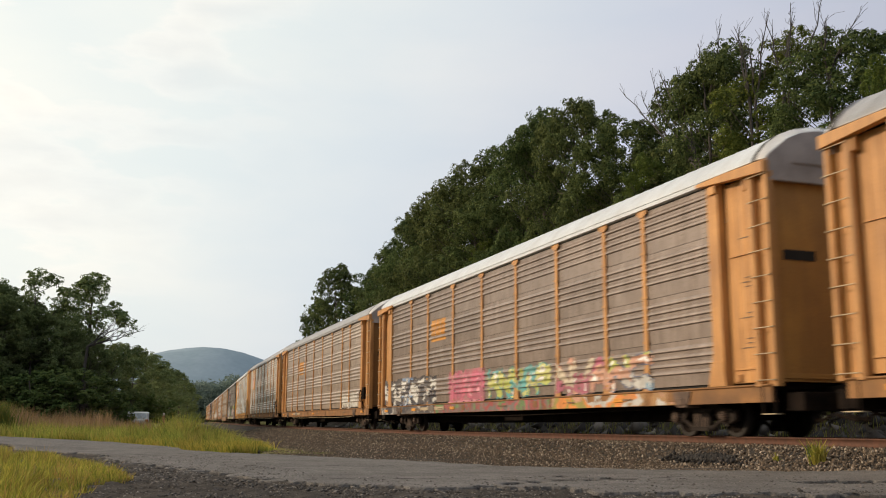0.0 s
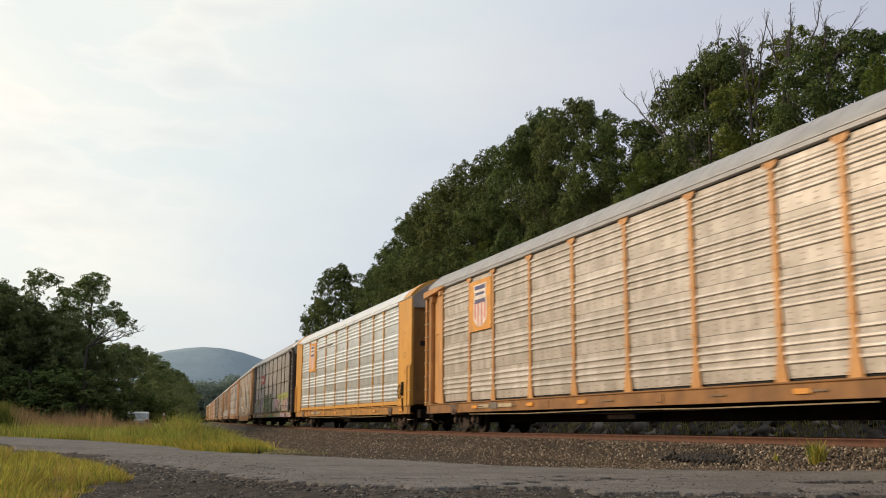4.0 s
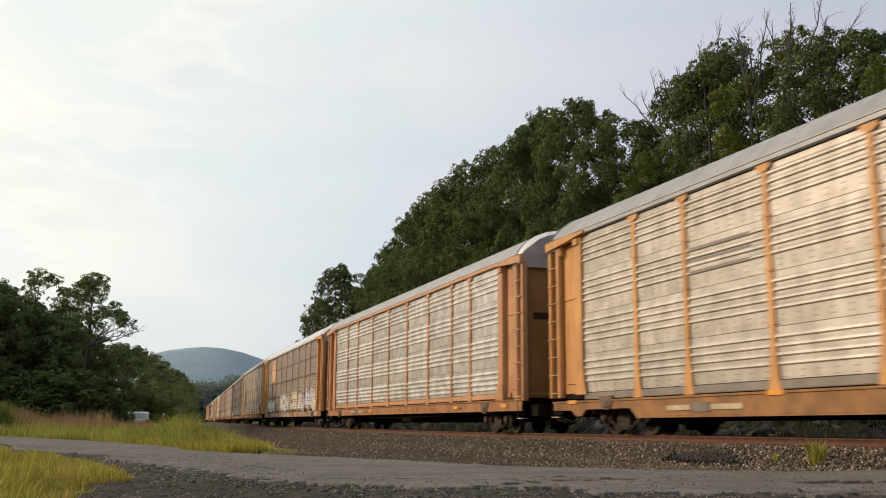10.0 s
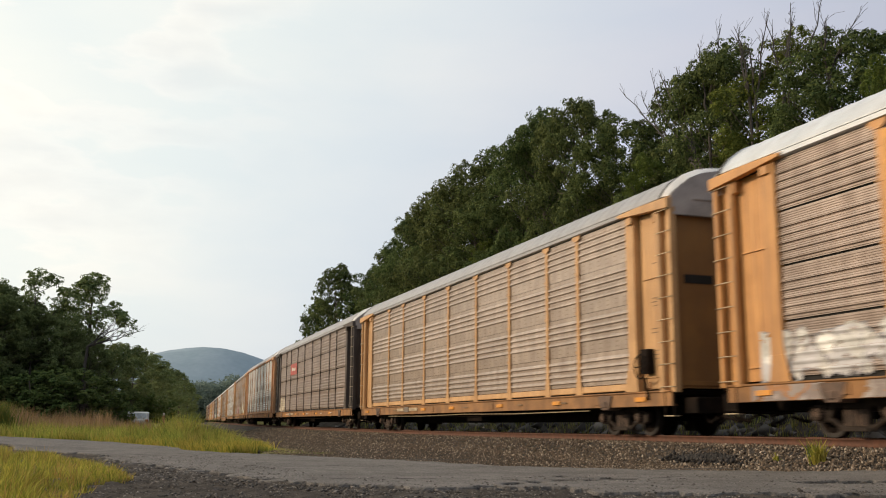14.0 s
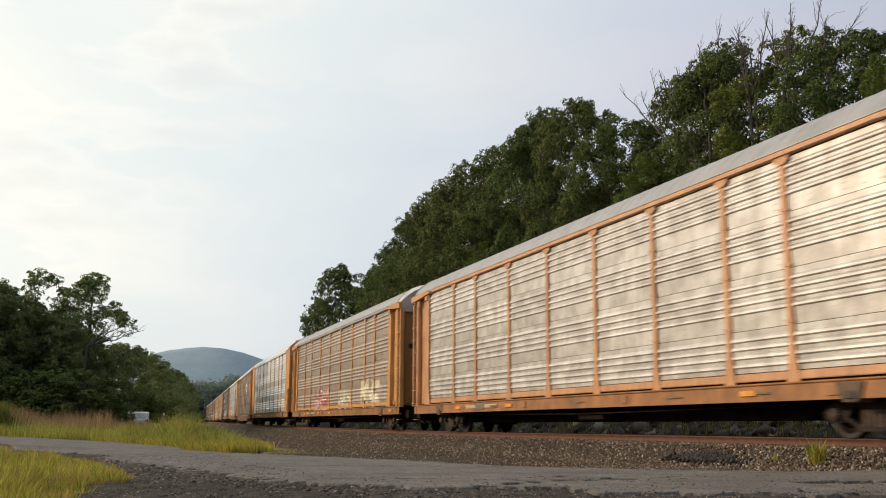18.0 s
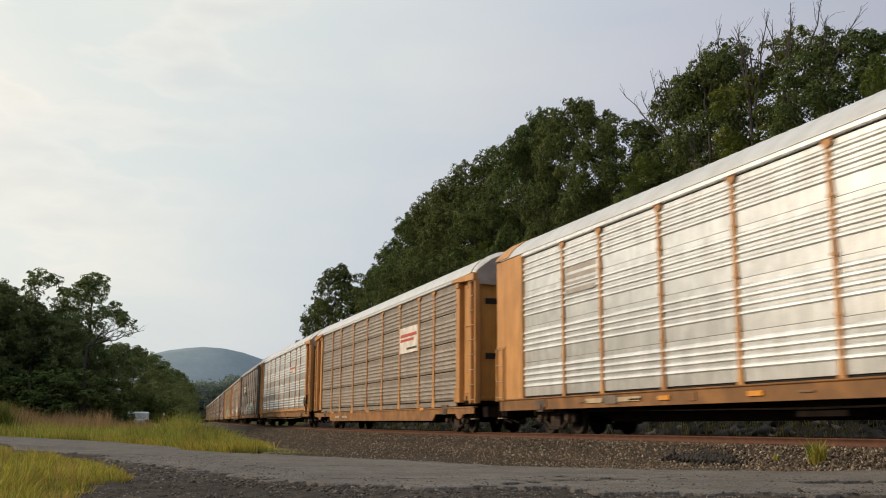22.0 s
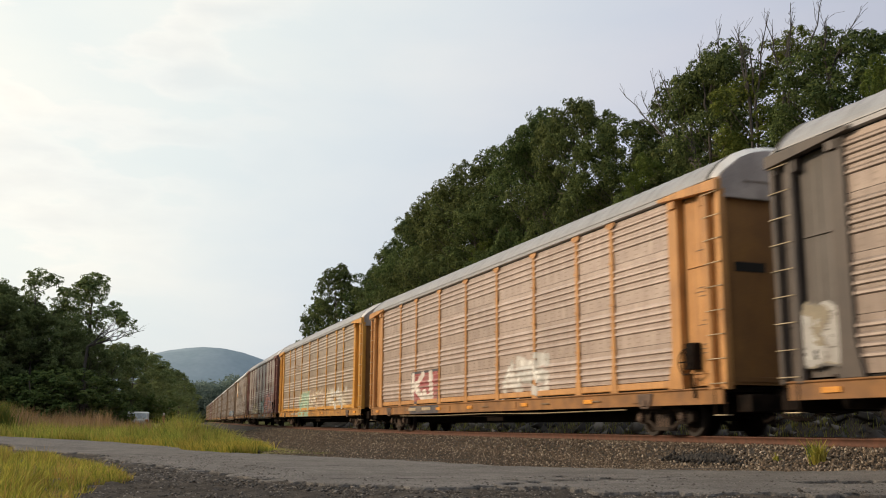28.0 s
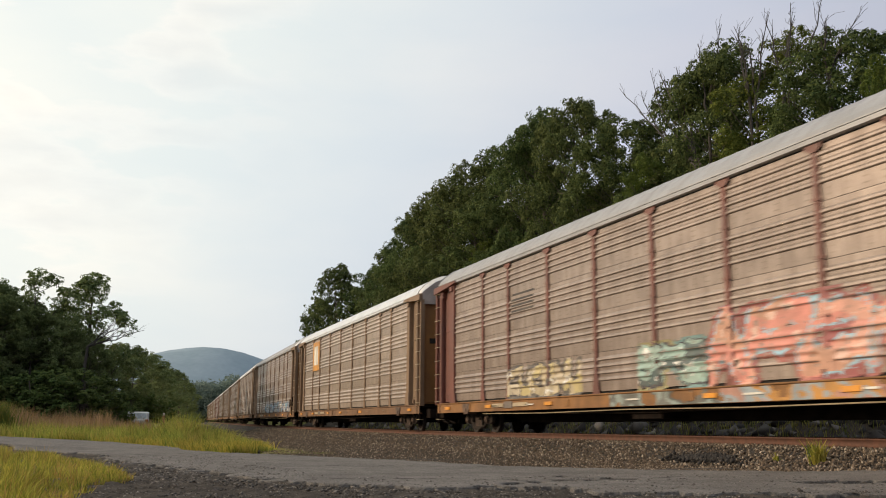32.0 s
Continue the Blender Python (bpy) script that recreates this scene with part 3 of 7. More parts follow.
def ballast_place(rng):
    s = 9 + 75 * rng.rand() ** 1.8
    off = -3.3 + 2.6 * rng.rand() if rng.rand() < 0.8 else rng.uniform(-0.7, 2.2)
    x, y, th = along(s, off)
    z = np.interp(off, [p[0] for p in PROFILE], [p[1] for p in PROFILE])
    return x, y, z + rise(y) + rng.uniform(-0.005, 0.03)


stone_field("ballast_stones", "loose grey and brown ballast stones beside the rails", 52000, ballast_place, (0.017, 0.052), M_STONE, 11)


def shoulder_place(rng):
    while True:
        y = 13.4 + 60 * rng.rand() ** 1.7
        a, b = station(ROAD_RIGHT, y) if y < 30 else along(y)[0] - 7.4, along(y)[0] - 3.0
        x = a - 0.25 + (b - a + 0.25) * rng.rand()
        if paved(x, y) < 0.1 + 0.25 * rng.rand():
            return x, y, bed(x, y) + rng.uniform(-0.005, 0.02)


stone_field("shoulder_gravel", "brown gravel between the ballast and the meadow", 26000, shoulder_place, (0.010, 0.034), M_STONE, 18)


def rusty_place(rng):
    s = 9 + 60 * rng.rand() ** 1.8
    off = -0.86 - 0.10 * rng.rand()
    x, y, th = along(s, off)
    return x, y, -0.168 + rise(y) + rng.uniform(-0.01, 0.02)


M_RUSTSTONE = island_stone("rust_stained_stones", (0.05, 0.024, 0.016), (0.11, 0.05, 0.03), (0.16, 0.085, 0.055))
stone_field("rusty_stones", "rust-stained stones against the rail", 3500, rusty_place, (0.016, 0.04), M_RUSTSTONE, 17)


def rubble_place(rng):
    while True:
        y = 8.5 + 15 * rng.rand() ** 1.7
        x = rng.uniform(-1.8, 10.8) if y < 13 else rng.uniform(-1.5, 3.0)
        on = paved(x, y) > 0
        if rng.rand() < (0.10 if on else 0.5 + 0.8 * wob(x, y, 1.7, 31)):
            return x, y, bed(x, y) + (0.046 if on else 0.012)


stone_field("rubble", "crumbled asphalt and gravel along the road edge", 36000, rubble_place, (0.004, 0.026), M_RUBBLE, 12, flat=0.75)


def tar_place(rng):
    y = 15.9 + rng.normal(0, 0.45)
    off = -2.62 + rng.normal(0, 0.11)
    x, y, th = along(y, off)
    return x, y, np.interp(off, [p[0] for p in PROFILE], [p[1] for p in PROFILE]) + 0.02 + 0.07 * rng.rand()


M_TAR = island_stone("tarry_gravel", (0.012, 0.011, 0.010), (0.03, 0.027, 0.025), (0.07, 0.06, 0.052))
stone_field("dark_gravel", "heap of dark oily gravel against the ballast", 1500, tar_place, (0.02, 0.06), M_TAR, 13)


def far_bank_place(rng):
    s = 10 + 70 * rng.rand() ** 1.5
    x, y, th = along(s, 3.0 + 4.0 * rng.rand())
    return x, y, bed(x, y) + rng.uniform(-0.05, 0.0)


# rock colours lowered to paint in the train's shadow on the bank
M_ROCK = island_stone("shade_darkened_rock", (0.022, 0.020, 0.018), (0.060, 0.054, 0.048), (0.22, 0.20, 0.18))
stone_field("bank_rocks", "loose grey rocks on the far side of the track", 2600, far_bank_place, (0.08, 0.46), M_ROCK, 14)


def broken_place(rng):
    while True:
        y = 8.6 + 14 * rng.rand() ** 1.5
        x = station(ROAD_LEFT, y) + rng.uniform(-1.8, 1.2) if rng.rand() < 0.7 else rng.uniform(0.5, 10.5)
        if -1.6 < paved(x, y) < 0.0:
            return x, y, bed(x, y) + 0.016


M_CLOD = island_stone("broken_asphalt", (0.030, 0.027, 0.025), (0.08, 0.073, 0.067), (0.20, 0.18, 0.16))
stone_field("broken_asphalt", "broken lumps of asphalt along the road edge", 2600, broken_place, (0.012, 0.055), M_CLOD, 15, flat=0.42)


def crack(name, pts, width, seed):
    """A ragged dark seam in the road surface."""
    rng = np.random.RandomState(seed)
    v, f = [], []
    n = 0
    for (xa, ya), (xb, yb) in zip(pts, pts[1:]):
        m = max(2, int(math.hypot(xb - xa, yb - ya) / 0.12))
        for i in range(m):
            u = i / m
            x, y = xa + (xb - xa) * u + rng.normal(0, 0.03), ya + (yb - ya) * u + rng.normal(0, 0.03)
            w = width * rng.uniform(0.15, 1.0)
            z = bed(x, y) + 0.045
            v += [(x, y - w, z - 0.004), (x, y + w, z + 0.004)]
            if n:
                f.append((2 * n - 2, 2 * n, 2 * n + 1, 2 * n - 1))
            n += 1
    ob = new(name, quick_mesh(name, v, f, [M_TAR]))
    return tagged(ob, "dark ragged crack in the asphalt", "crack", "cracks in the road")


crack("road_crack", [(2.2, 12.2), (3.0, 12.6), (4.2, 12.3), (5.2, 11.6), (6.6, 11.5), (8.2, 12.2)], 0.05, 1)
crack("road_crack", [(3.2, 16.5), (4.4, 17.0), (5.6, 16.4), (6.8, 15.8)], 0.06, 2)
crack("road_crack", [(5.0, 20.5), (6.2, 19.8), (7.6, 19.6)], 0.07, 3)
crack("road_crack", [(0.9, 24.0), (2.2, 25.0), (3.4, 24.0), (4.6, 23.2)], 0.08, 4)
crack("road_crack", [(8.4, 14.0), (9.3, 14.4), (10.4, 14.2)], 0.06, 5)

# ======== railway cars ========
# In a car's own space: y = 0 is its front end, y grows to the rear, x = -1.5 is the side towards the camera, z = 0 the rail head.
SIDE = -1.5
POSTS = [1.86, 4.52, 6.40, 9.12, 11.92, 14.70, 17.46, 20.26, 22.36, 25.04]
ROWS = 4
ROW = {"ribbed": (0.995, 1.04), "fine": (1.08, 1.03)}     # foot of the lowest row, height of a row


def rib_profile(style):
    """(height in the row, outward push) of one row of side panel."""
    if style == "ribbed":                           # four bold ribs over a flat band
        pts = [(0.004, 0.0)]
        for i in range(4):
            z = 0.315 + 0.167 * i
            pts += [(z, 0.0), (z + 0.010, 0.032), (z + 0.022, 0.041), (z + 0.064, 0.033), (z + 0.092, 0.012), (z + 0.108, 0.0)]
        return pts + [(1.034, 0.0)]
    ribs = [0.09 + 0.155 * i for i in range(5)]     # fine ripples with five shallow ribs among them

    def base(z):
        return max(0.0, max(0.030 * (1 - (z - r) / 0.10) if z >= r else 0.0 for r in ribs))
    pts = []
    for i in range(22):
        z = 0.035 + 0.0435 * i
        pts += [(z, base(z)), (z + 0.010, base(z + 0.010) + 0.010), (z + 0.028, base(z + 0.028) + 0.010), (z + 0.034, base(z + 0.034))]
    for r in ribs:
        pts += [(r - 0.001, base(r - 0.001)), (r + 0.006, base(r + 0.006) + 0.004)]
    return [(0.018, 0.0)] + sorted(pts) + [(1.006, 0.0)]


PROFILES = {k: rib_profile(k) for k in ("ribbed", "fine")}
POST_OUT = SIDE - 0.017


def face_x(style, y, z):
    """How far out the side stands at (y, z)."""
    for p in POSTS:
        if abs(y - p) < (0.18 if z < 1.5 else 0.085):
            return POST_OUT - 0.006
    if z < 1.03:
        return SIDE - 0.025
    if y < POSTS[0] or y > POSTS[-1]:
        return SIDE
    z0, h = ROW[style]
    pr = PROFILES[style]
    return SIDE + 0.03 - float(np.interp((z - z0) % h, [p[0] for p in pr], [p[1] for p in pr]))


def clipped(pr, foot):
    """The profile from a foot height upwards."""
    if foot <= pr[0][0]:
        return pr
    d = float(np.interp(foot, [p[0] for p in pr], [p[1] for p in pr]))
    return [(foot, d)] + [p for p in pr if p[0] > foot + 0.002]


def panel_mesh(style, width, mat, foot=0.0):
    def build():
        pr = clipped(PROFILES[style], foot)
        out = [(-d, z) for z, d in pr] + [(0.02, pr[-1][0]), (0.02, pr[0][0])]
        s = Shape()
        s.run(out, 0.0, width)
        cols = max(2, int(width / 0.42))
        if style == "ribbed":                       # rows of dimples on the flat band
            for zz in (0.10, 0.215):
                for i in range(cols if zz > foot + 0.02 else 0):
                    y = width * (i + 0.5) / cols
                    b = len(s.v)
                    s.v += [(-0.003, y - 0.045, zz - 0.013), (-0.003, y + 0.045, zz - 0.013), (-0.003, y + 0.045, zz + 0.013), (-0.003, y - 0.045, zz + 0.013)]
                    s.f.append((b, b + 3, b + 2, b + 1))
                    s.mi.append(1)
        return s.mesh("side_panel", [mat, mat if "galvanised" in mat.name else M_SPOT_PALE if "pale" in mat.name else M_SPOT])
    return cached(("panel", style, round(width, 2), mat.name, foot), build)


def post_mesh(mat, slim=False, foot=0.99):
    def build():
        s = Shape()
        w, fl = (0.055, 0.10) if slim else (0.08, 0.18)
        s.box(-0.017, 0.02, -w, w, foot + 0.01, 5.12)
        s.plate([(-fl, foot), (fl, foot), (w, 1.35 if slim else 1.62), (-w, 1.35 if slim else 1.62)], -0.023, -0.01)
        s.plate([(-w, 5.02), (w, 5.02), (fl + 0.03, 5.10), (fl + 0.03, 5.19), (-fl - 0.03, 5.19), (-fl - 0.03, 5.10)], -0.036, -0.01)
        for i in range(4):                          # bolted straps between the rows
            z = 1.06 + 1.035 * i
            if i:
                s.box(-0.027, -0.01, -w - 0.03, w + 0.03, z - 0.03, z + 0.03)
        for i in range(10):
            s.box(-0.024, -0.01, -0.05, -0.02, 1.75 + 0.33 * i, 1.79 + 0.33 * i)
        return s.mesh("side_post", [mat])
    return cached(("post", mat.name, slim, foot), build)


ROOF_PTS = [(-1.565, 5.29), (-1.56, 5.32), (-1.49, 5.43), (-1.30, 5.63), (-1.0, 5.85), (-0.66, 5.99), (-0.3, 6.06), (0.0, 6.08)]
ROOF_PTS = ROOF_PTS + [(-x, z) for x, z in ROOF_PTS[-2::-1]]


def roof_mesh(mat):
    def build():
        st = [(0.0, -0.035, -0.10, 1), (0.19, 0.010, 0.02, 2), (0.32, 0.012, 0.024, 0), (0.34, 0.0, 0.0, 0)]
        y = 0.5
        while y < BODY - 0.6:                       # low standing seams
            st += [(y, 0.0, 0.0, 0), (y + 0.03, 0.003, 0.008, 0), (y + 0.13, 0.003, 0.008, 0), (y + 0.16, 0.0, 0.0, 0)]
            y += 0.46
        st += [(BODY - 0.34, 0.0, 0.0, 0), (BODY - 0.32, 0.012, 0.024, 2), (BODY - 0.19, 0.010, 0.02, 1), (BODY, -0.035, -0.10, 0)]
        v, f, mi, k = [], [], [], len(ROOF_PTS)
        for y, wide, up, _ in st:
            v += [(x * (1 + wide), y, z + (up * min(1.0, (z - 5.29) / 0.3) if z > 5.3 else 0.0)) for x, z in ROOF_PTS]
        for j in range(len(st) - 1):
            for i in range(k):
                i2 = (i + 1) % k
                f.append((j * k + i, j * k + i2, (j + 1) * k + i2, (j + 1) * k + i))
                mi.append(st[j][3])
        s = Shape()
        s.v, s.f = v, f + [tuple(range(k))[::-1], tuple((len(st) - 1) * k + i for i in range(k))]
        s.mi = mi + [0, 0]
        return s.mesh("roof", [mat, M_ROOFCAP, M_SEAL])
    return cached(("roof", mat.name), build)


def frame_meshes(mat):
    def sill():
        s = Shape()
        s.run([(SIDE - 0.02, 0.66), (SIDE + 0.10, 0.66), (SIDE + 0.10, 0.70), (SIDE + 0.03, 0.72), (SIDE + 0.03, 0.94), (SIDE + 0.14, 0.96), (SIDE + 0.14, 1.0), (SIDE - 0.05, 1.0), (SIDE - 0.05, 0.97), (SIDE - 0.02, 0.95)], 0.15, BODY - 0.15)
        for y in (3.4, 10.4, 16.2, 23.4):
            s.box(SIDE - 0.045, SIDE, y, y + 0.28, 0.73, 0.91)
        return s.mesh("side_sill", [mat], bevel=0.004)

    def deep_sill():
        s = Shape()                                 # a deeper sill, cut away over the trucks
        out = [(0.15, 0.62), (1.2, 0.60), (1.45, 0.45), (1.75, 0.45), (2.0, 0.62), (4.2, 0.62), (4.45, 0.43), (13.45, 0.43)]
        s.plate(out + [(BODY - y, z) for y, z in out[-2::-1]] + [(BODY - 0.15, 0.80), (0.15, 0.80)], SIDE - 0.03, SIDE + 0.03)
        s.box(SIDE - 0.055, SIDE + 0.12, 0.15, BODY - 0.15, 0.803, 0.85)
        s.box(SIDE - 0.05, SIDE + 0.06, 4.5, BODY - 4.5, 0.39, 0.428)
        return s.mesh("side_sill", [mat], bevel=0.004)

    def far():
        s = Shape()
        s.box(1.42, 1.5, 0.02, BODY - 0.02, 0.66, 5.28)
        for p in POSTS:
            s.box(1.5, 1.56, p - 0.08, p + 0.08, 1.0, 5.15)
        return s.mesh("far_side", [mat])

    def cantrail():
        s = Shape()
        s.run([(SIDE - 0.02, 5.172), (SIDE + 0.05, 5.172), (SIDE + 0.05, 5.276), (SIDE - 0.07, 5.276), (SIDE - 0.075, 5.185)], 2.0, BODY - 2.0)
        return s.mesh("top_rail", [mat], bevel=0.004)

    def hood():
        s = Shape()                                 # the door hood at an end, with its bracket
        s.plate([(-0.06, 5.0), (0.35, 5.03), (1.2, 5.09), (2.15, 5.17), (2.2, 5.24), (1.2, 5.26), (-0.06, 5.24)], SIDE - 0.13, SIDE + 0.02)
        s.box(SIDE - 0.10, SIDE + 0.10, 1.55, 1.80, 4.93, 5.10)
        s.box(SIDE - 0.04, SIDE + 0.14, 0.62, 0.70, 4.80, 5.05)
        s.box(SIDE - 0.02, SIDE + 0.14, 0.0, 2.0, 5.18, 5.285)
        return s.mesh("door_hood", [mat], bevel=0.006)

    def door():
        s = Shape()                                 # folded leaves, set back behind the jamb and the ladder post
        plan = [(0.56, 0.17), (0.62, 0.12), (0.80, 0.12), (0.82, 0.135), (0.86, 0.135), (0.88, 0.12), (1.10, 0.12), (1.12, 0.135), (1.16, 0.135), (1.18, 0.12), (1.46, 0.12), (1.54, 0.17)]
        s.column([(SIDE + d, y) for y, d in plan] + [(SIDE + 0.20, 1.54), (SIDE + 0.20, 0.56)], 1.05, 5.10)
        s.box(SIDE + 0.09, SIDE + 0.13, 0.66, 1.42, 3.56, 3.60)
        s.box(SIDE + 0.09, SIDE + 0.13, 0.66, 1.42, 1.30, 1.34)
        s.box(SIDE + 0.06, SIDE + 0.13, 1.20, 1.36, 1.08, 1.22)
        return s.mesh("corner_door", [mat], bevel=0.003)

    def jamb():
        s = Shape()
        s.plate([(1.52, 1.0), (2.02, 1.0), (1.90, 1.7), (1.90, 5.19), (1.54, 5.19), (1.54, 1.7)], SIDE - 0.045, SIDE + 0.16)
        s.plate([(1.48, 1.0), (2.08, 1.0), (1.95, 1.5), (1.58, 1.5)], SIDE - 0.06, SIDE - 0.04)
        return s.mesh("door_jamb", [mat], bevel=0.006)

    def smooth_end():
        s = Shape()
        s.box(SIDE - 0.035, SIDE + 0.06, -0.02, 1.92, 1.0, 5.28)
        return s.mesh("smooth_end_panel", [mat], bevel=0.006)

    def end_cap():
        s = Shape()
        s.run([(x * 1.015, z + 0.03) for x, z in ROOF_PTS], 0.0, 1.0)
        return s.mesh("roof_end_cap", [mat], bevel=0.006)

    def end_frame():
        s = Shape()
        s.plate([(-0.02, 2.58), (0.62, 2.58), (0.62, 1.0), (0.66, 1.0), (0.66, 2.62), (-0.02, 2.62)], SIDE - 0.05, SIDE - 0.03)
        return s.mesh("recess_frame", [mat])

    def end_stile():
        s = Shape()
        s.box(SIDE - 0.045, SIDE - 0.03, 1.78, 1.92, 1.0, 5.19)
        return s.mesh("end_stile", [mat], bevel=0.003)
    return [cached((i, mat.name), f) for i, f in enumerate((sill, far, cantrail, hood, door, jamb, smooth_end, deep_sill, end_cap, end_frame, end_stile))]


def ladder_mesh(mat, low=False):
    def build():
        s = Shape()
        if low:
            s.box(SIDE - 0.045, SIDE - 0.036, 0.08, 0.58, 0.98, 2.55)
        else:
            s.box(SIDE + 0.10, SIDE + 0.13, -0.02, 0.56, 0.95, 5.05)
        return s.mesh("ladder", [mat], bevel=0.002)
    return cached(("ladder", mat.name, low), build)


def stile_mesh(mat, low=False, inner=False):
    def build():
        s = Shape()
        if low:
            s.box(SIDE - 0.09, SIDE - 0.03, -0.03, 0.03, 0.95, 2.55)
        elif inner:
            s.column([(SIDE - 0.01, -0.09), (SIDE - 0.05, -0.06), (SIDE - 0.06, 0.0), (SIDE - 0.05, 0.06), (SIDE - 0.01, 0.09), (SIDE + 0.10, 0.09), (SIDE + 0.10, -0.09)], 0.95, 5.04)
        else:
            s.box(SIDE - 0.05, SIDE + 0.10, -0.07, 0.05, 0.95, 5.04)
        return s.mesh("ladder_rail", [mat], bevel=0.006)
    return cached(("stile", mat.name, low, inner), build)


def rung_mesh():
    def build():
        s = Shape()
        s.tube([(SIDE - 0.08, -0.03, 0), (SIDE - 0.08, 0.50, 0)], [0.011, 0.011], 6)
        s.box(SIDE - 0.09, SIDE - 0.04, -0.03, -0.01, -0.012, 0.012)
        s.box(SIDE - 0.09, SIDE - 0.04, 0.48, 0.50, -0.012, 0.012)
        return s.mesh("rung", [M_RUNG])
    return cached("rung", build)


def end_door_meshes(mat, slots=(3.35,)):
    """The end's parts: (name, mesh) for two door leaves, two corner posts and two dark slots."""
    def box(name, m, *b):
        def build():
            s = Shape()
            s.box(*b)
            return s.mesh(name, [m], bevel=0.004)
        return name, cached((name, m.name) + b, build)
    return [box("end_door", mat, -1.32, -0.012, 0.08, 0.14, 1.04, 4.88), box("end_door", mat, 0.012, 1.32, 0.08, 0.14, 1.04, 4.88),
            box("corner_post", mat, -1.46, -1.322, 0.02, 0.13, 1.02, 4.9), box("corner_post", mat, 1.322, 1.46, 0.02, 0.13, 1.02, 4.9),
            box("door_bar", mat, -1.3, 1.3, 0.055, 0.078, 1.1, 1.2)] + [box("slot", M_SHADOWGAP, -1.15, -0.4, 0.068, 0.082, z, z + 0.2) for z in slots]


def end_top_mesh():
    def build():
        s = Shape()
        arch = [(x * 0.955, z - 0.10 * min(1.0, (z - 5.29) / 0.3) - 0.012 if z > 5.3 else z) for x, z in ROOF_PTS[1:-1]]
        s.run([(-1.49, 4.88)] + arch + [(1.49, 4.88)], -0.03, 0.12)
        s.box(-0.9, 0.4, -0.06, -0.02, 5.25, 5.28)
        s.box(-1.46, 1.46, -0.05, -0.02, 4.87, 4.93)
        return s.mesh("end_top", [M_END])
    return cached("end_top", build)


def under_mesh():
    def build():
        s = Shape()
        s.box(-0.45, 0.45, 0.3, BODY - 0.3, 0.52, 1.0)
        s.plate([(4.7, 0.52), (5.4, 0.33), (BODY - 5.4, 0.33), (BODY - 4.7, 0.52)], -0.5, 0.5)
        s.box(-1.36, 1.36, 0.25, BODY - 0.25, 0.92, 1.02)
        for y in (4.9, 8.0, 11.4, 15.2, 18.6, 21.8):
            s.box(-1.38, 1.38, y, y + 0.12, 0.66, 0.96)
        s.tube([(-1.25, 4.9, 0.60), (-1.25, 13.0, 0.52), (-1.25, 21.9, 0.60)], [0.022] * 3, 6)
        s.box(-1.2, -0.5, 12.2, 13.5, 0.38, 0.8)
        s.tube([(0.9, 9.4, 0.62), (0.9, 10.6, 0.62)], [0.2, 0.2], 10)
        return s.mesh("underframe", [M_STEEL])
    return cached("under", build)


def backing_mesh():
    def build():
        # black sheet added behind the panels in place of the shaded inside
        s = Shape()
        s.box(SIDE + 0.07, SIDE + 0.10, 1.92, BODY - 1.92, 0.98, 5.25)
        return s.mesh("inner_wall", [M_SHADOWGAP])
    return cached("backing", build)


def kick_mesh(mat, z0, z1):
    """A plain strip along the foot of the side, over a dark gap."""
    def build():
        s = Shape()
        s.run([(SIDE + 0.05, z0), (SIDE - 0.008, z0), (SIDE - 0.014, z0 + 0.02), (SIDE - 0.002, z1 - 0.015), (SIDE + 0.05, z1)], POSTS[0] + 0.06, POSTS[-1] - 0.06)
        return s.mesh("kick_strip", [mat], bevel=0.002)
    return cached(("kick", mat.name, z0), build)


def bolster_mesh():
    def build():
        s = Shape()
        s.plate([(-0.34, 0.94), (0.34, 0.94), (0.26, 0.72), (0.16, 0.60), (-0.16, 0.60), (-0.26, 0.72)], SIDE - 0.06, SIDE + 0.3)
        s.box(SIDE - 0.09, SIDE - 0.05, -0.10, 0.10, 0.66, 0.80)
        return s.mesh("bolster_end", [M_BOLSTER], bevel=0.01)
    return cached("bolster", build)


def rod_mesh():
    def build():
        s = Shape()
        s.tube([(SIDE + 0.1, 4.2, 0.60), (SIDE + 0.1, 9.0, 0.57), (SIDE + 0.1, 13.4, 0.60), (SIDE + 0.1, 18.0, 0.57), (SIDE + 0.1, 22.6, 0.60)], [0.014] * 5, 6)
        return s.mesh("brake_rod", [M_RUNG])
    return cached("rod", build)


def step_mesh():
    def build():
        s = Shape()
        s.box(SIDE - 0.03, SIDE + 0.0, 0.05, 0.08, 0.44, 0.98)
        s.box(SIDE - 0.03, SIDE + 0.0, 0.40, 0.43, 0.44, 0.98)
        s.box(SIDE - 0.04, SIDE + 0.12, 0.05, 0.43, 0.435, 0.455, 1)
        return s.mesh("stirrup_step", [M_STEEL, M_RUNG])
    return cached("step", build)


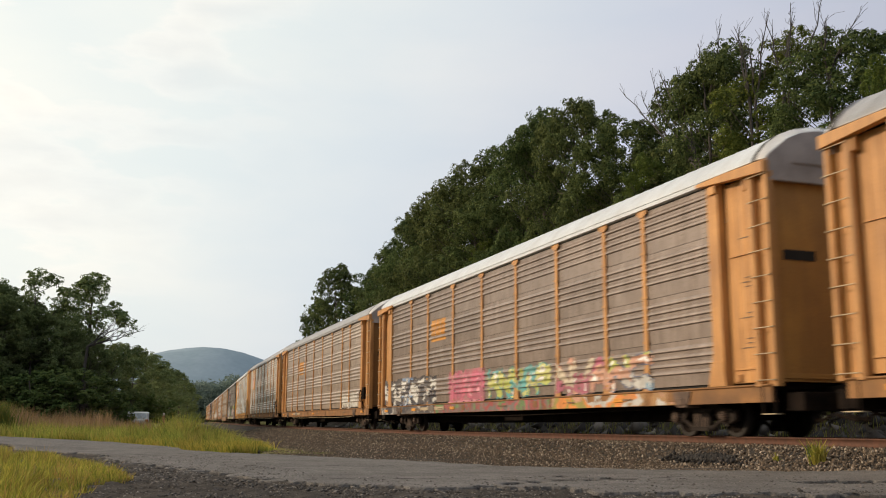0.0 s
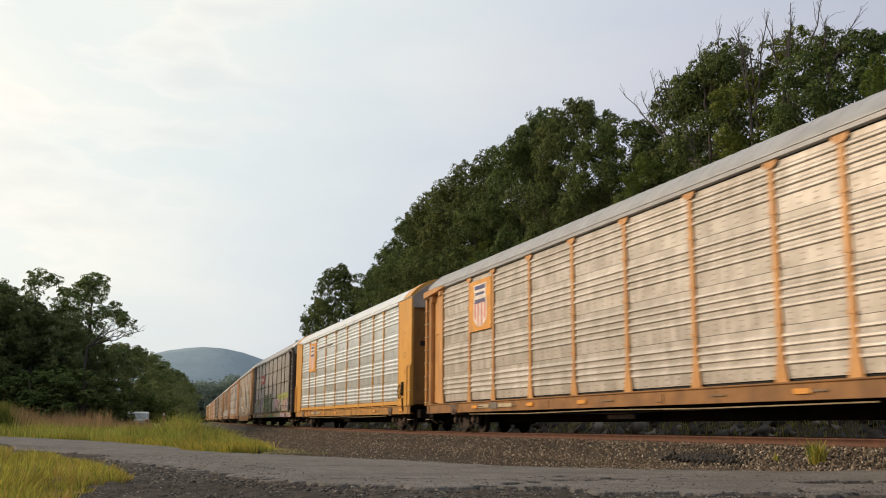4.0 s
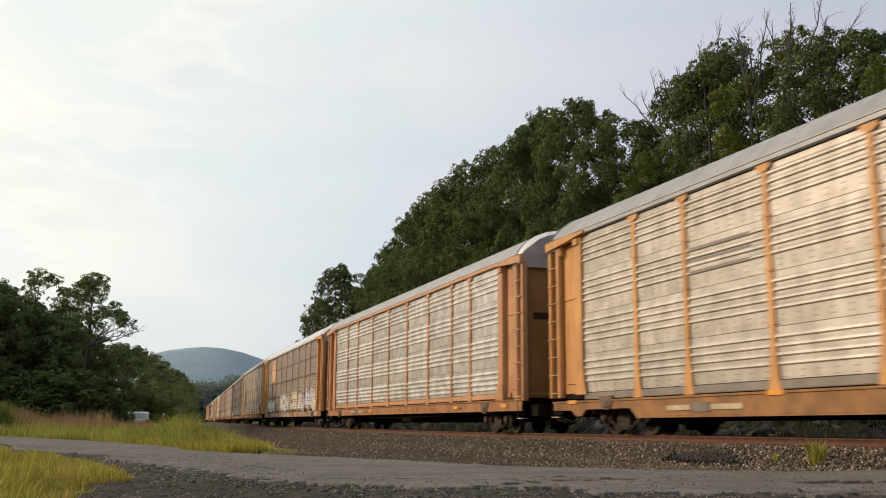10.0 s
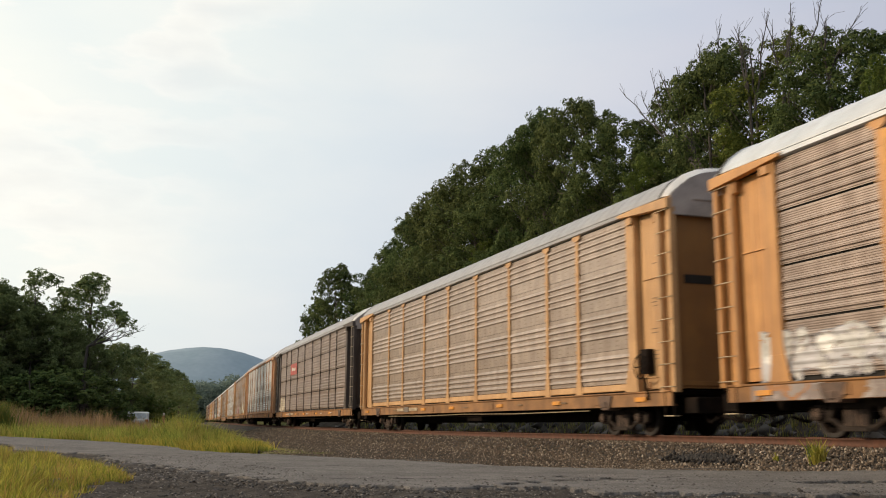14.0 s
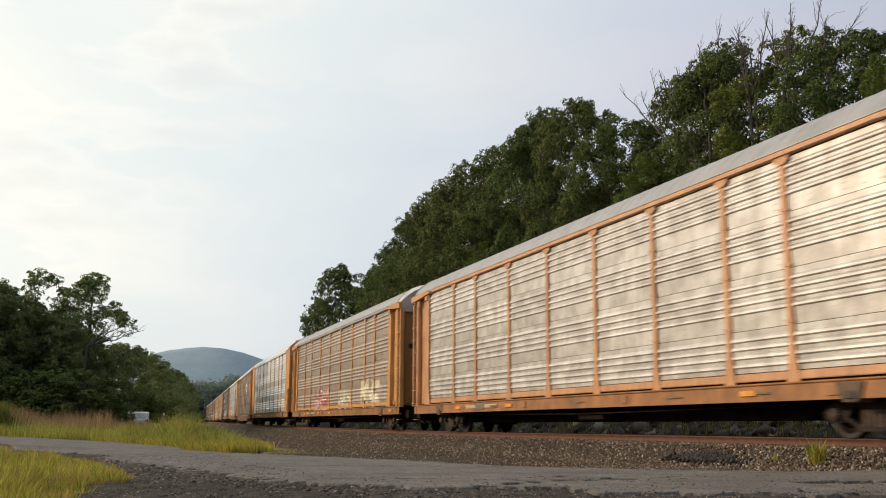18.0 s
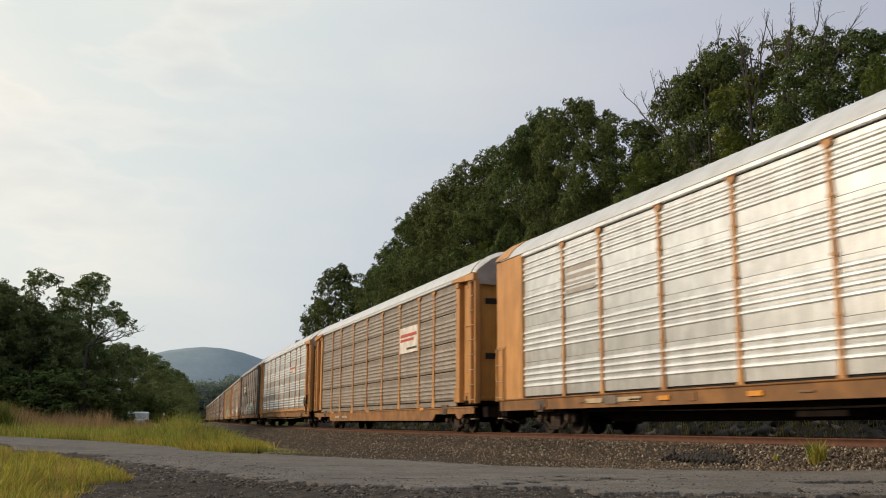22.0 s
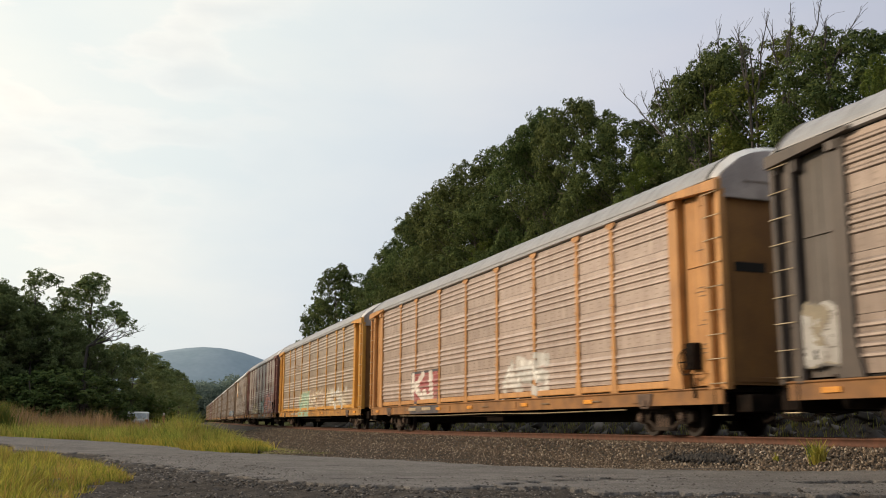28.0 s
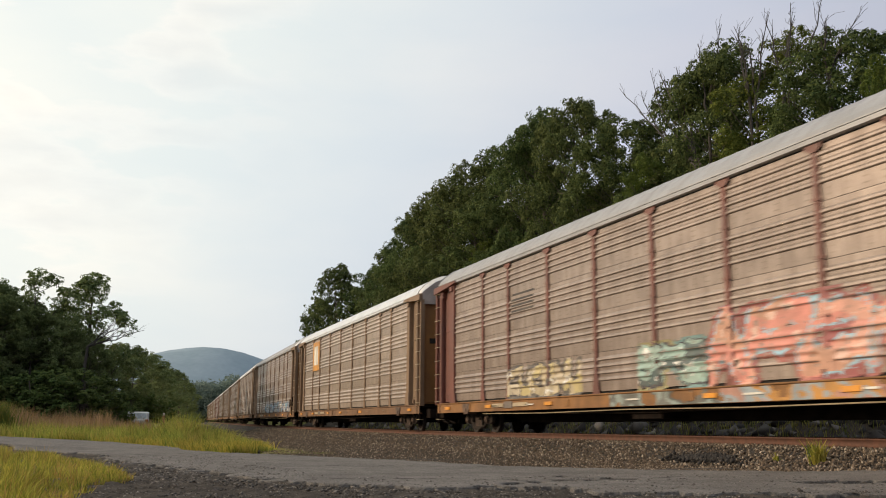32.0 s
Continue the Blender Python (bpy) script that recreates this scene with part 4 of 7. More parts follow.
def coupler_mesh():
    def build():
        s = Shape()
        s.box(-0.16, 0.16, -0.55, 0.6, 0.68, 0.98)
        s.box(-1.25, 1.25, -0.40, 0.05, 0.50, 0.84)
        for hx in (-0.95, -0.7, 0.75):
            s.tube([(hx, -0.1, 0.6), (hx + 0.05, -0.35, 0.3), (hx - 0.04, -0.78, 0.42)], [0.035] * 3, 6)
        s.plate([(-0.83, 0.62), (-0.5, 0.62), (-0.5, 1.02), (-0.83, 1.02)], -0.2, 0.2)
        s.tube([(0.3, 0.2, 0.8), (0.34, -0.3, 0.5), (0.2, -0.8, 0.42)], [0.03] * 3, 6)
        s.tube([(-0.45, 0.25, 0.75), (-0.5, -0.35, 0.42), (-0.35, -0.82, 0.34)], [0.025] * 3, 6)
        return s.mesh("coupler", [M_STEEL], bevel=0.01)
    return cached("coupler", build)


def truck_mesh():
    def build():
        s = Shape()
        for sx in (-1, 1):
            x0, x1 = sorted((sx * 0.95, sx * 1.08))
            s.plate([(-1.18, 0.34), (-0.98, 0.27), (-0.74, 0.27), (-0.60, 0.38), (-0.52, 0.52), (-0.40, 0.58), (-0.30, 0.50), (-0.30, 0.24), (-0.46, 0.20), (-0.40, 0.13), (0.40, 0.13), (0.46, 0.20), (0.30, 0.24), (0.30, 0.50), (0.40, 0.58), (0.52, 0.52), (0.60, 0.38), (0.74, 0.27), (0.98, 0.27), (1.18, 0.34), (1.18, 0.54), (0.74, 0.62), (0.44, 0.74), (-0.44, 0.74), (-0.74, 0.62), (-1.18, 0.54)], x0, x1)
            for sy in (-1, 1):                      # struts from the pocket to the axle boxes
                s.tube([(sx * 1.03, sy * 0.34, 0.17), (sx * 1.03, sy * 0.66, 0.34), (sx * 1.03, sy * 0.80, 0.46)], [0.055, 0.05, 0.05], 6)
            for y in (-0.865, 0.865):
                s.tube([(sx * 1.05, y, 0.42), (sx * 1.17, y, 0.42), (sx * 1.20, y, 0.42)], [0.13, 0.115, 0.06], 12, mi=1)
                s.box(min(sx * 1.0, sx * 1.13), max(sx * 1.0, sx * 1.13), y - 0.15, y + 0.15, 0.52, 0.58)
            for y in (-0.2, -0.07, 0.07, 0.2):
                s.tube([(sx * 1.04, y, 0.20), (sx * 1.04, y, 0.50)], [0.058, 0.058], 8, mi=1)
            s.box(min(sx * 0.9, sx * 1.14), max(sx * 0.9, sx * 1.14), -0.34, 0.34, 0.12, 0.19)
            s.box(min(sx * 0.9, sx * 1.12), max(sx * 0.9, sx * 1.12), -0.24, 0.24, 0.50, 0.60)
        s.box(-0.95, 0.95, -0.2, 0.2, 0.46, 0.74)
        return s.mesh("truck", [M_TRUCK, M_BOLSTER], bevel=0.008)
    return cached("truck", build)


def wheelset_mesh():
    def build():
        s = Shape()
        s.tube([(-1.05, 0, 0), (1.05, 0, 0)], [0.075, 0.075], 8)
        for sx in (-1, 1):
            s.tube([(sx * 0.69, 0, 0), (sx * 0.715, 0, 0)], [0.447, 0.447], 26)
            s.tube([(sx * 0.715, 0, 0), (sx * 0.83, 0, 0)], [0.419, 0.417], 26, mi=1)
            s.tube([(sx * 0.82, 0, 0), (sx * 0.845, 0, 0)], [0.36, 0.30], 26)
            s.tube([(sx * 0.82, 0, 0), (sx * 0.90, 0, 0)], [0.17, 0.14], 14)
            for a in range(3):
                c, d = math.cos(a * 2.09), math.sin(a * 2.09)
                s.tube([(sx * 0.835, 0.24 * c, 0.24 * d), (sx * 0.856, 0.24 * c, 0.24 * d)], [0.04, 0.04], 8)
        return s.mesh("wheelset", [M_STEEL, M_TREAD])
    return cached("wheelset", build)


def brake_mesh():
    def build():
        s = Shape()
        s.box(SIDE - 0.06, SIDE + 0.14, 1.04, 1.36, 1.4, 1.95)
        for i in range(16):
            a, b = 2 * math.pi * i / 16, 2 * math.pi * (i + 1) / 16
            s.tube([(SIDE - 0.16, 1.2 + 0.27 * math.cos(a), 1.55 + 0.27 * math.sin(a)), (SIDE - 0.16, 1.2 + 0.27 * math.cos(b), 1.55 + 0.27 * math.sin(b))], [0.018] * 2, 5)
        for i in range(5):
            a = 2 * math.pi * i / 5
            s.tube([(SIDE - 0.14, 1.2, 1.55), (SIDE - 0.16, 1.2 + 0.27 * math.cos(a), 1.55 + 0.27 * math.sin(a))], [0.014] * 2, 5)
        s.tube([(SIDE - 0.08, 1.12, 1.3), (SIDE - 0.06, 1.06, 0.8)], [0.03, 0.03], 6)
        return s.mesh("brake_wheel", [M_STEEL])
    return cached("brake", build)


WHEELSETS = {-1: [], 1: []}


def mirror_y():
    """The pose that lays an end's parts on the rear end (turned about the middle of the side, seen from outside)."""
    return Matrix.Translation((0, BODY, 0)) @ Matrix.Diagonal((1, -1, 1, 1))


def flipped(me):
    """The same mesh for the rear end, mirrored along the car."""
    def build():
        m = me.copy()
        m.transform(mirror_y())
        m.flip_normals()
        return m
    return cached(("flip", me.name), build)


def autorack(label, frame, panel, style, roof, smooth=False, sill=None, brake=False, kick="none", deep=False, gold=False):
    car = thing("railway_car", label, "freight car", "cars of the train")
    fm, pm, rm = PAINT[frame], PANEL[panel], ROOF[roof]
    m_sill, m_far, m_top, m_hood, m_door, m_jamb, m_smooth, _, m_cap, m_recess, m_stile = frame_meshes(fm)
    m_sill = frame_meshes(SILL[sill or frame])[7 if deep else 0]
    m_top = frame_meshes(fm if frame == "faded" else pm if panel == "silver" else rm)[2]
    if frame == "black":
        m_door = frame_meshes(M_DOORGREY)[4]
    part("side_sill", m_sill, car)
    part("far_side", m_far, car)
    part("top_rail", m_top, car)
    part("roof", roof_mesh(rm), car, "pale corrugated metal roof")
    part("underframe", under_mesh(), car, "dirty underframe, shade under the car put into its black")
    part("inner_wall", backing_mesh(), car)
    if deep:
        part("kick_strip", kick_mesh(M_KICKGREY, 0.875, 1.05), car, "grey strip along the foot of the side")
    elif kick != "none":
        part("kick_strip", kick_mesh(fm, 1.04, 1.205), car)
    for y in (3.1, BODY - 3.1):
        part("bolster_end", bolster_mesh(), car, at=pose(0, y, 0))
    ladder = ladder_mesh(fm, low=smooth)
    for rear in (False, True):
        def put(name, me, lab=""):
            return part(name, flipped(me) if rear else me, car, lab)
        if smooth:
            put("smooth_end_panel", m_smooth)
            put("roof_end_cap", m_cap)
            put("recess_frame", m_recess)
            put("end_stile", m_stile)
        else:
            put("door_hood", m_hood)
            put("corner_door", m_door)
            put("door_jamb", m_jamb)
        lad = put("ladder", ladder)
        for yy in (0.02, 0.50):
            st = part("ladder_rail", stile_mesh(fm, smooth, yy > 0.1), lad)
            st.location = (0, BODY - yy if rear else yy, 0)
        zs = [1.07 + 0.49 * i for i in range(4 if smooth else 9)]
        for z in zs:
            r = part("rung", flipped(rung_mesh()) if rear else rung_mesh(), lad)
            r.location = (0, 0, z)
        for nm, me in end_door_meshes(M_ENDBRIGHT if gold else M_ENDPAINT if frame in ("orange", "yellow", "dull", "faded", "buff") else fm, ((4.23, 2.40) if gold else ()) if deep else (3.35,)):
            put(nm, me)
        put("end_top", end_top_mesh(), "grey end sheet under the roof")
        put("stirrup_step", step_mesh())
        put("coupler", coupler_mesh())
        tr = part("truck", truck_mesh(), car, "dark steel four-wheel truck", at=pose(0, BODY - 3.1 if rear else 3.1, 0))
        for sgn in (-1, 1):
            w = part("wheelset", wheelset_mesh(), tr, at=pose(0, sgn * 0.865, 0.419))
            WHEELSETS[sgn].append(w)
    if brake:
        part("brake_wheel", brake_mesh(), car, "dark hand brake wheel")
        part("brake_rod", rod_mesh(), car, "thin pale brake rod under the sill")
    slim = panel == "silver" or (frame == "black" and style == "fine")
    for p in POSTS[1:-1]:
        part("side_post", post_mesh(fm, slim, 0.86 if deep else 0.99), car, at=pose(SIDE, p, 0))
    z0, h = ROW[style]
    for a, b in zip(POSTS, POSTS[1:]):
        for r in range(ROWS):
            foot = 0.0 if r or style == "fine" else round((1.06 if kick == "none" else 1.215) - z0, 3)
            part("side_panel", panel_mesh(style, b - a - 0.10, pm, foot), car, at=pose(SIDE + 0.03, a + 0.05, z0 + h * r))
    car["style"], car["smooth"], car["deep"] = style, smooth, deep
    return car


# ---- paint laid on the cars ----
PLAIN = {}


def flat_paint(rgb):
    key = tuple(round(c, 3) for c in rgb)
    if key not in PLAIN:
        PLAIN[key] = material("spray_paint", key, 0.6, second=tuple(c * 0.8 for c in key), scale=3.0, detail_scale=25.0, bump=0.03, vary=0.0, dirt=(0.2, 0.16, 0.12), dirt_amount=0.35)
    return PLAIN[key]


def laid_on(car, name, label, y0, y1, z0, z1, pick, colours, cell=0.05, lift=0.006):
    """A coat of paint on the car's side that follows its ribs and posts; pick(u, v) gives a colour number for each spot, or -1 for none."""
    style = car["style"]
    ny, nz = int((y1 - y0) / cell), max(2, int((z1 - z0) / (cell * 0.6)))
    ys, zs = np.linspace(y0, y1, ny + 1), np.linspace(z0, z1, nz + 1)
    num = np.full((ny, nz), -1)
    for i in range(ny):
        for j in range(nz):
            num[i, j] = pick((ys[i] + ys[i + 1]) / 2 - y0, (zs[j] + zs[j + 1]) / 2 - z0)
    ids, v, f, mi = {}, [], [], []
    for i in range(ny):
        for j in range(nz):
            if num[i, j] < 0:
                continue
            q = []
            for a, b in ((i, j), (i, j + 1), (i + 1, j + 1), (i + 1, j)):
                if (a, b) not in ids:
                    ids[(a, b)] = len(v)
                    v.append((face_x(style, ys[a], zs[b]) - lift, ys[a], zs[b]))
                q.append(ids[(a, b)])
            f.append(tuple(q))
            mi.append(num[i, j])
    if not f:
        return None
    return part(name, quick_mesh(name, v, f, [flat_paint(c) for c in colours], mi), car, label)


STROKES = [[(0, 0), (0, 1), (1, 0.9), (0.9, 0.5), (0, 0.5)], [(1, 1), (0, 0.9), (0, 0.1), (1, 0)], [(1, 0.9), (0.1, 1), (0, 0.6), (1, 0.4), (0.9, 0), (0, 0.1)],
           [(0, 0), (0.1, 1), (0.9, 0), (1, 1)], [(0, 0), (0.5, 1), (1, 0), (0.75, 0.4), (0.25, 0.4)], [(0, 1), (0.1, 0), (0.9, 0), (1, 1)], [(0, 0), (0, 1), (0, 0.45), (1, 1), (0.3, 0.6), (1, 0)],
           [(0, 0.1), (0, 0.9), (1, 0.9), (1, 0.1), (0, 0.1)]]


def graffiti(car, label, y0, y1, z0, z1, fill, seed, outline=(0.03, 0.03, 0.05), shine=(0.75, 0.75, 0.72), letters=None, cell=0.042, thick=0.17, halo=None):
    """Fat letter-like strokes, which spell nothing: a fill that changes with height, a dark edge, bright flecks, and a rim of other colours."""
    rng = random.Random(seed)
    w, h = y1 - y0, z1 - z0
    letters = letters or max(2, int(w / (h * 0.8)))
    r = h * thick
    by_letter = []
    for k in range(letters):
        wide = w / letters
        left = k * wide + r * 0.3
        span = max(0.12, wide - r * 0.5)
        lean, lift, tall = rng.uniform(-0.15, 0.25) * span, rng.uniform(0.0, 0.06) * h, rng.uniform(0.88, 1.0)
        pts = [(left + (1 - a) * span + lean * (b - 0.5), r + lift + b * tall * (h - 2 * r - lift)) for a, b in STROKES[rng.randrange(len(STROKES))]]
        by_letter.append(list(zip(pts, pts[1:])))

    def pick(u, v):
        wob = 0.06 * h * noise.noise(Vector((u * 2.6, v * 2.6, seed))) + 0.05 * h * noise.noise(Vector((u * 11, v * 11, seed + 1)))
        if noise.noise(Vector((u * 6.5, v * 9.0, seed + 21))) > 0.42:
            return -1
        u += 0.20 * h * noise.noise(Vector((u * 1.6 / h, v * 1.6 / h, seed + 31)))
        v += 0.14 * h * noise.noise(Vector((u * 1.6 / h, v * 1.6 / h, seed + 41)))
        near = 9.0
        for k in range(letters - 1, -1, -1):
            if abs(u - (k + 0.5) * w / letters) > w / letters * 0.65 + r * 1.6:
                continue
            best = 9.0
            for (ax, az), (bx, bz) in by_letter[k]:
                dx, dz = bx - ax, bz - az
                t = max(0.0, min(1.0, ((u - ax) * dx + (v - az) * dz) / (dx * dx + dz * dz + 1e-9)))
                best = min(best, math.hypot(u - ax - t * dx, v - az - t * dz))
            best += wob
            near = min(near, best)
            if best > r:
                continue
            if best > r * 0.80:
                return 0 if noise.noise(Vector((u * 3.0, v * 3.0, seed + 6))) > -0.25 else 2 + (k + 1) % len(fill)
            if best < r * 0.40 and noise.noise(Vector((u * 2.6, v * 3.4, seed + 9))) > 0.26:
                return 1
            m = v / h * 1.6 + 0.7 * noise.noise(Vector((u * 1.1, v * 1.8, seed + 3))) + k * 0.61
            return 2 + int(m * 1.3 + 9) % len(fill)
        if halo and near < r * 1.5:
            return 2 + len(fill) + int(u * 0.7 + 3 * wob) % len(halo)
        if noise.noise(Vector((u * 0.9, v * 1.2, seed + 5))) + 0.35 * noise.noise(Vector((u * 5, v * 6, seed))) > 0.34 + abs(v / h - 0.45) * 0.9:
            return 2 + int(u * 0.7) % len(fill)
        return -1
    return laid_on(car, "graffiti", label, y0, y1, z0, z1, pick, [outline, shine] + list(fill) + list(halo or []), cell)


def sprayed_band(car, label, y0, y1, z0, z1, colours, seed):
    """A broad sprayed band with wavy edges, its colours in blots."""
    h = z1 - z0

    def pick(u, v):
        e = 0.22 * h * noise.noise(Vector((u * 1.5, 0.0, seed))) + 0.10 * h * noise.noise(Vector((u * 6, v * 6, seed)))
        if v < 0.16 * h + e or v > 0.84 * h + 0.7 * e:
            return -1
        return int((noise.noise(Vector((u * 0.9, v * 1.4, seed + 2))) + 1) * 4.1) % len(colours)
    return laid_on(car, "graffiti", label, y0, y1, z0, z1, pick, colours, 0.045)


def sill_paint(car, y0, y1, fill, seed, part_bare=-0.18):
    def pick(u, v):
        n = noise.noise(Vector((u * 1.3, v * 2.0, seed))) + 0.35 * noise.noise(Vector((u * 5, v * 6, seed + 4)))
        if n < part_bare:
            return -1
        return int((n + 1) * 3.7 + u * 0.45) % len(fill)
    return laid_on(car, "sill_graffiti", "patchy sprayed paint on the side sill", y0, y1, 0.67, 0.955, pick, fill, 0.045)


def shield_sign(car, y0, y1, z0, z1, ground=(0.66, 0.30, 0.045)):
    """An emblem as plain shapes: a blue field over red and white bars on an orange board."""
    w, h = y1 - y0, z1 - z0

    def pick(u, v):
        a, b = (u / w - 0.5) * 2, v / h
        low = max(0.0, min(1.0, (b - 0.08) / 0.16))
        half = 0.60 * low ** 0.4 * (1.0 - 0.10 * math.sin(max(0.0, min(1.0, (b - 0.55) / 0.35)) * math.pi))
        if b < 0.08 or b > 0.93 or abs(a) > half:
            return 0
        if abs(a) > half - 0.09 or b > 0.90:
            return 3
        if b > 0.54:
            return 3 if (0.62 < b < 0.69 or 0.75 < b < 0.82) and abs(a) < 0.5 else 1
        return 2 if int((a + 1) * 6.5) % 2 else 3
    board = Shape()
    board.box(SIDE - 0.035, SIDE - 0.02, y0, y1, z0, z1)
    bd = part("emblem_board", board.mesh("emblem_board", [flat_paint(ground)]), car, "orange board with a blue, red and white shield")
    cell = 0.045
    ny, nz = int(w / cell), int(h / cell)
    v, f, mi = [], [], []
    for i in range(ny + 1):
        for j in range(nz + 1):
            v.append((SIDE - 0.039, y0 + w * i / ny, z0 + h * j / nz))
    for i in range(ny):
        for j in range(nz):
            k = pick((i + 0.5) * w / ny, (j + 0.5) * h / nz)
            if k:
                a = i * (nz + 1) + j
                f.append((a, a + 1, a + nz + 2, a + nz + 1))
                mi.append(k - 1)
    part("shield", quick_mesh("shield", v, f, [flat_paint((0.05, 0.055, 0.17)), flat_paint((0.60, 0.16, 0.12)), flat_paint((0.72, 0.68, 0.64))], mi), bd)


def board_sign(car, y0, y1, z0, z1, ground, bars, lab):
    """A painted board with plain bars in place of its lettering: bars are (y0, y1, z0, z1, colour) as shares of the board."""
    s = Shape()
    s.box(SIDE - 0.034, SIDE - 0.02, y0, y1, z0, z1, 0)
    mats = [flat_paint(ground)]
    for a, b, c, d, col in bars:
        m = flat_paint(col)
        if m not in mats:
            mats.append(m)
        s.box(SIDE - 0.040, SIDE - 0.03, y0 + (y1 - y0) * a, y0 + (y1 - y0) * b, z0 + (z1 - z0) * c, z0 + (z1 - z0) * d, mats.index(m))
    return part("sign_board", s.mesh("sign_board", mats), car, lab)


def painted_bars(car, bars, lab="plain bars of painted lettering", name="lettering"):
    """Lettering too small to read, as bars straight on the side: (y0, y1, z0, z1, colour)."""
    s = Shape()
    mats = []
    for a, b, c, d, col in bars:
        m = flat_paint(col)
        if m not in mats:
            mats.append(m)
        x = min(face_x(car["style"], y, z) for y in (a, (a + b) / 2, b) for z in (c, (c + d) / 2, d)) if b > 1.9 and c > 1 and a < 25 else SIDE
        if b < 1.9 and c > 1:
            x = SIDE - 0.036 if car["smooth"] else SIDE + 0.119
        if c < 1.0:
            x = SIDE - 0.05
        s.box(x - 0.006, x + 0.004, a, b, c, d, mats.index(m))
    ob = part(name, s.mesh(name, mats), car, lab)
    return tagged(ob, kind="stuff")


def block_emblem(car, y0, y1, z0, z1, col=(0.60, 0.27, 0.04)):
    """An emblem as three plain blocks with slots over a bar, painted over the ribs."""
    w, h = y1 - y0, z1 - z0

    def pick(u, v):
        a, b = u / w, v / h
        if b < 0.16:
            return 0
        if b < 0.27:
            return -1
        k = (a * 3) % 1.0
        if k < 0.10 or k > 0.92:
            return -1
        if 0.55 < b < 0.70 and 0.35 < k < 0.72:
            return -1
        return 0
    return laid_on(car, "emblem", "orange emblem of plain blocks over a bar", y0, y1, z0, z1, pick, [col], 0.04)


DARK, PALE, INK = (0.035, 0.03, 0.028), (0.7, 0.68, 0.62), (0.17, 0.10, 0.045)


def small_lettering(car, rng, ink):
    """Data bars on the corner door and the sill."""
    bars = []
    for z, n in ((3.9, 1), (3.1, 3), (2.4, 2), (1.9, 3)):
        for i in range(n):
            bars.append((0.75, 0.78 + rng.uniform(0.15, 0.38), z - 0.09 * i, z - 0.09 * i + 0.022, ink))
    painted_bars(car, bars)
    bars = []
    for y in (5.2, 8.1, 12.6, 18.4, 21.0):
        bars.append((y, y + rng.uniform(0.3, 0.7), 0.80, 0.84, ink))
    painted_bars(car, bars, "small stencilled bars on the sill")
    pale, dark = (0.46, 0.37, 0.25), (0.15, 0.125, 0.11)
    z, y = (0.50, 18.4) if car["deep"] else (0.74, 18.4 + rng.uniform(-0.3, 0.5))
    plates = [(y, y + 1.05, z + 0.04, z + 0.15, pale), (y + 1.12, y + 1.72, z, z + 0.20, dark), (y + 1.80, y + 2.70, z + 0.04, z + 0.15, pale)]
    painted_bars(car, plates, "pale and dark plates for the car's number", "number_plate")
    for y in (1.2, 5.6, 9.6, 14.0, 17.2, 21.6, 25.4):
        if rng.random() < 0.7:
            def build():
                s = Shape()
                s.box(SIDE - 0.058, SIDE - 0.019, 0, 0.46, 0.77, 0.87)
                return s.mesh("reflector", [flat_paint((0.72, 0.29, 0.02))], bevel=0.004)
            part("reflector", cached("reflector", build), car, "bright orange reflector strip", at=pose(0, y, 0))


OR_LABEL = "weathered autorack with orange frame and {} ribbed panels"
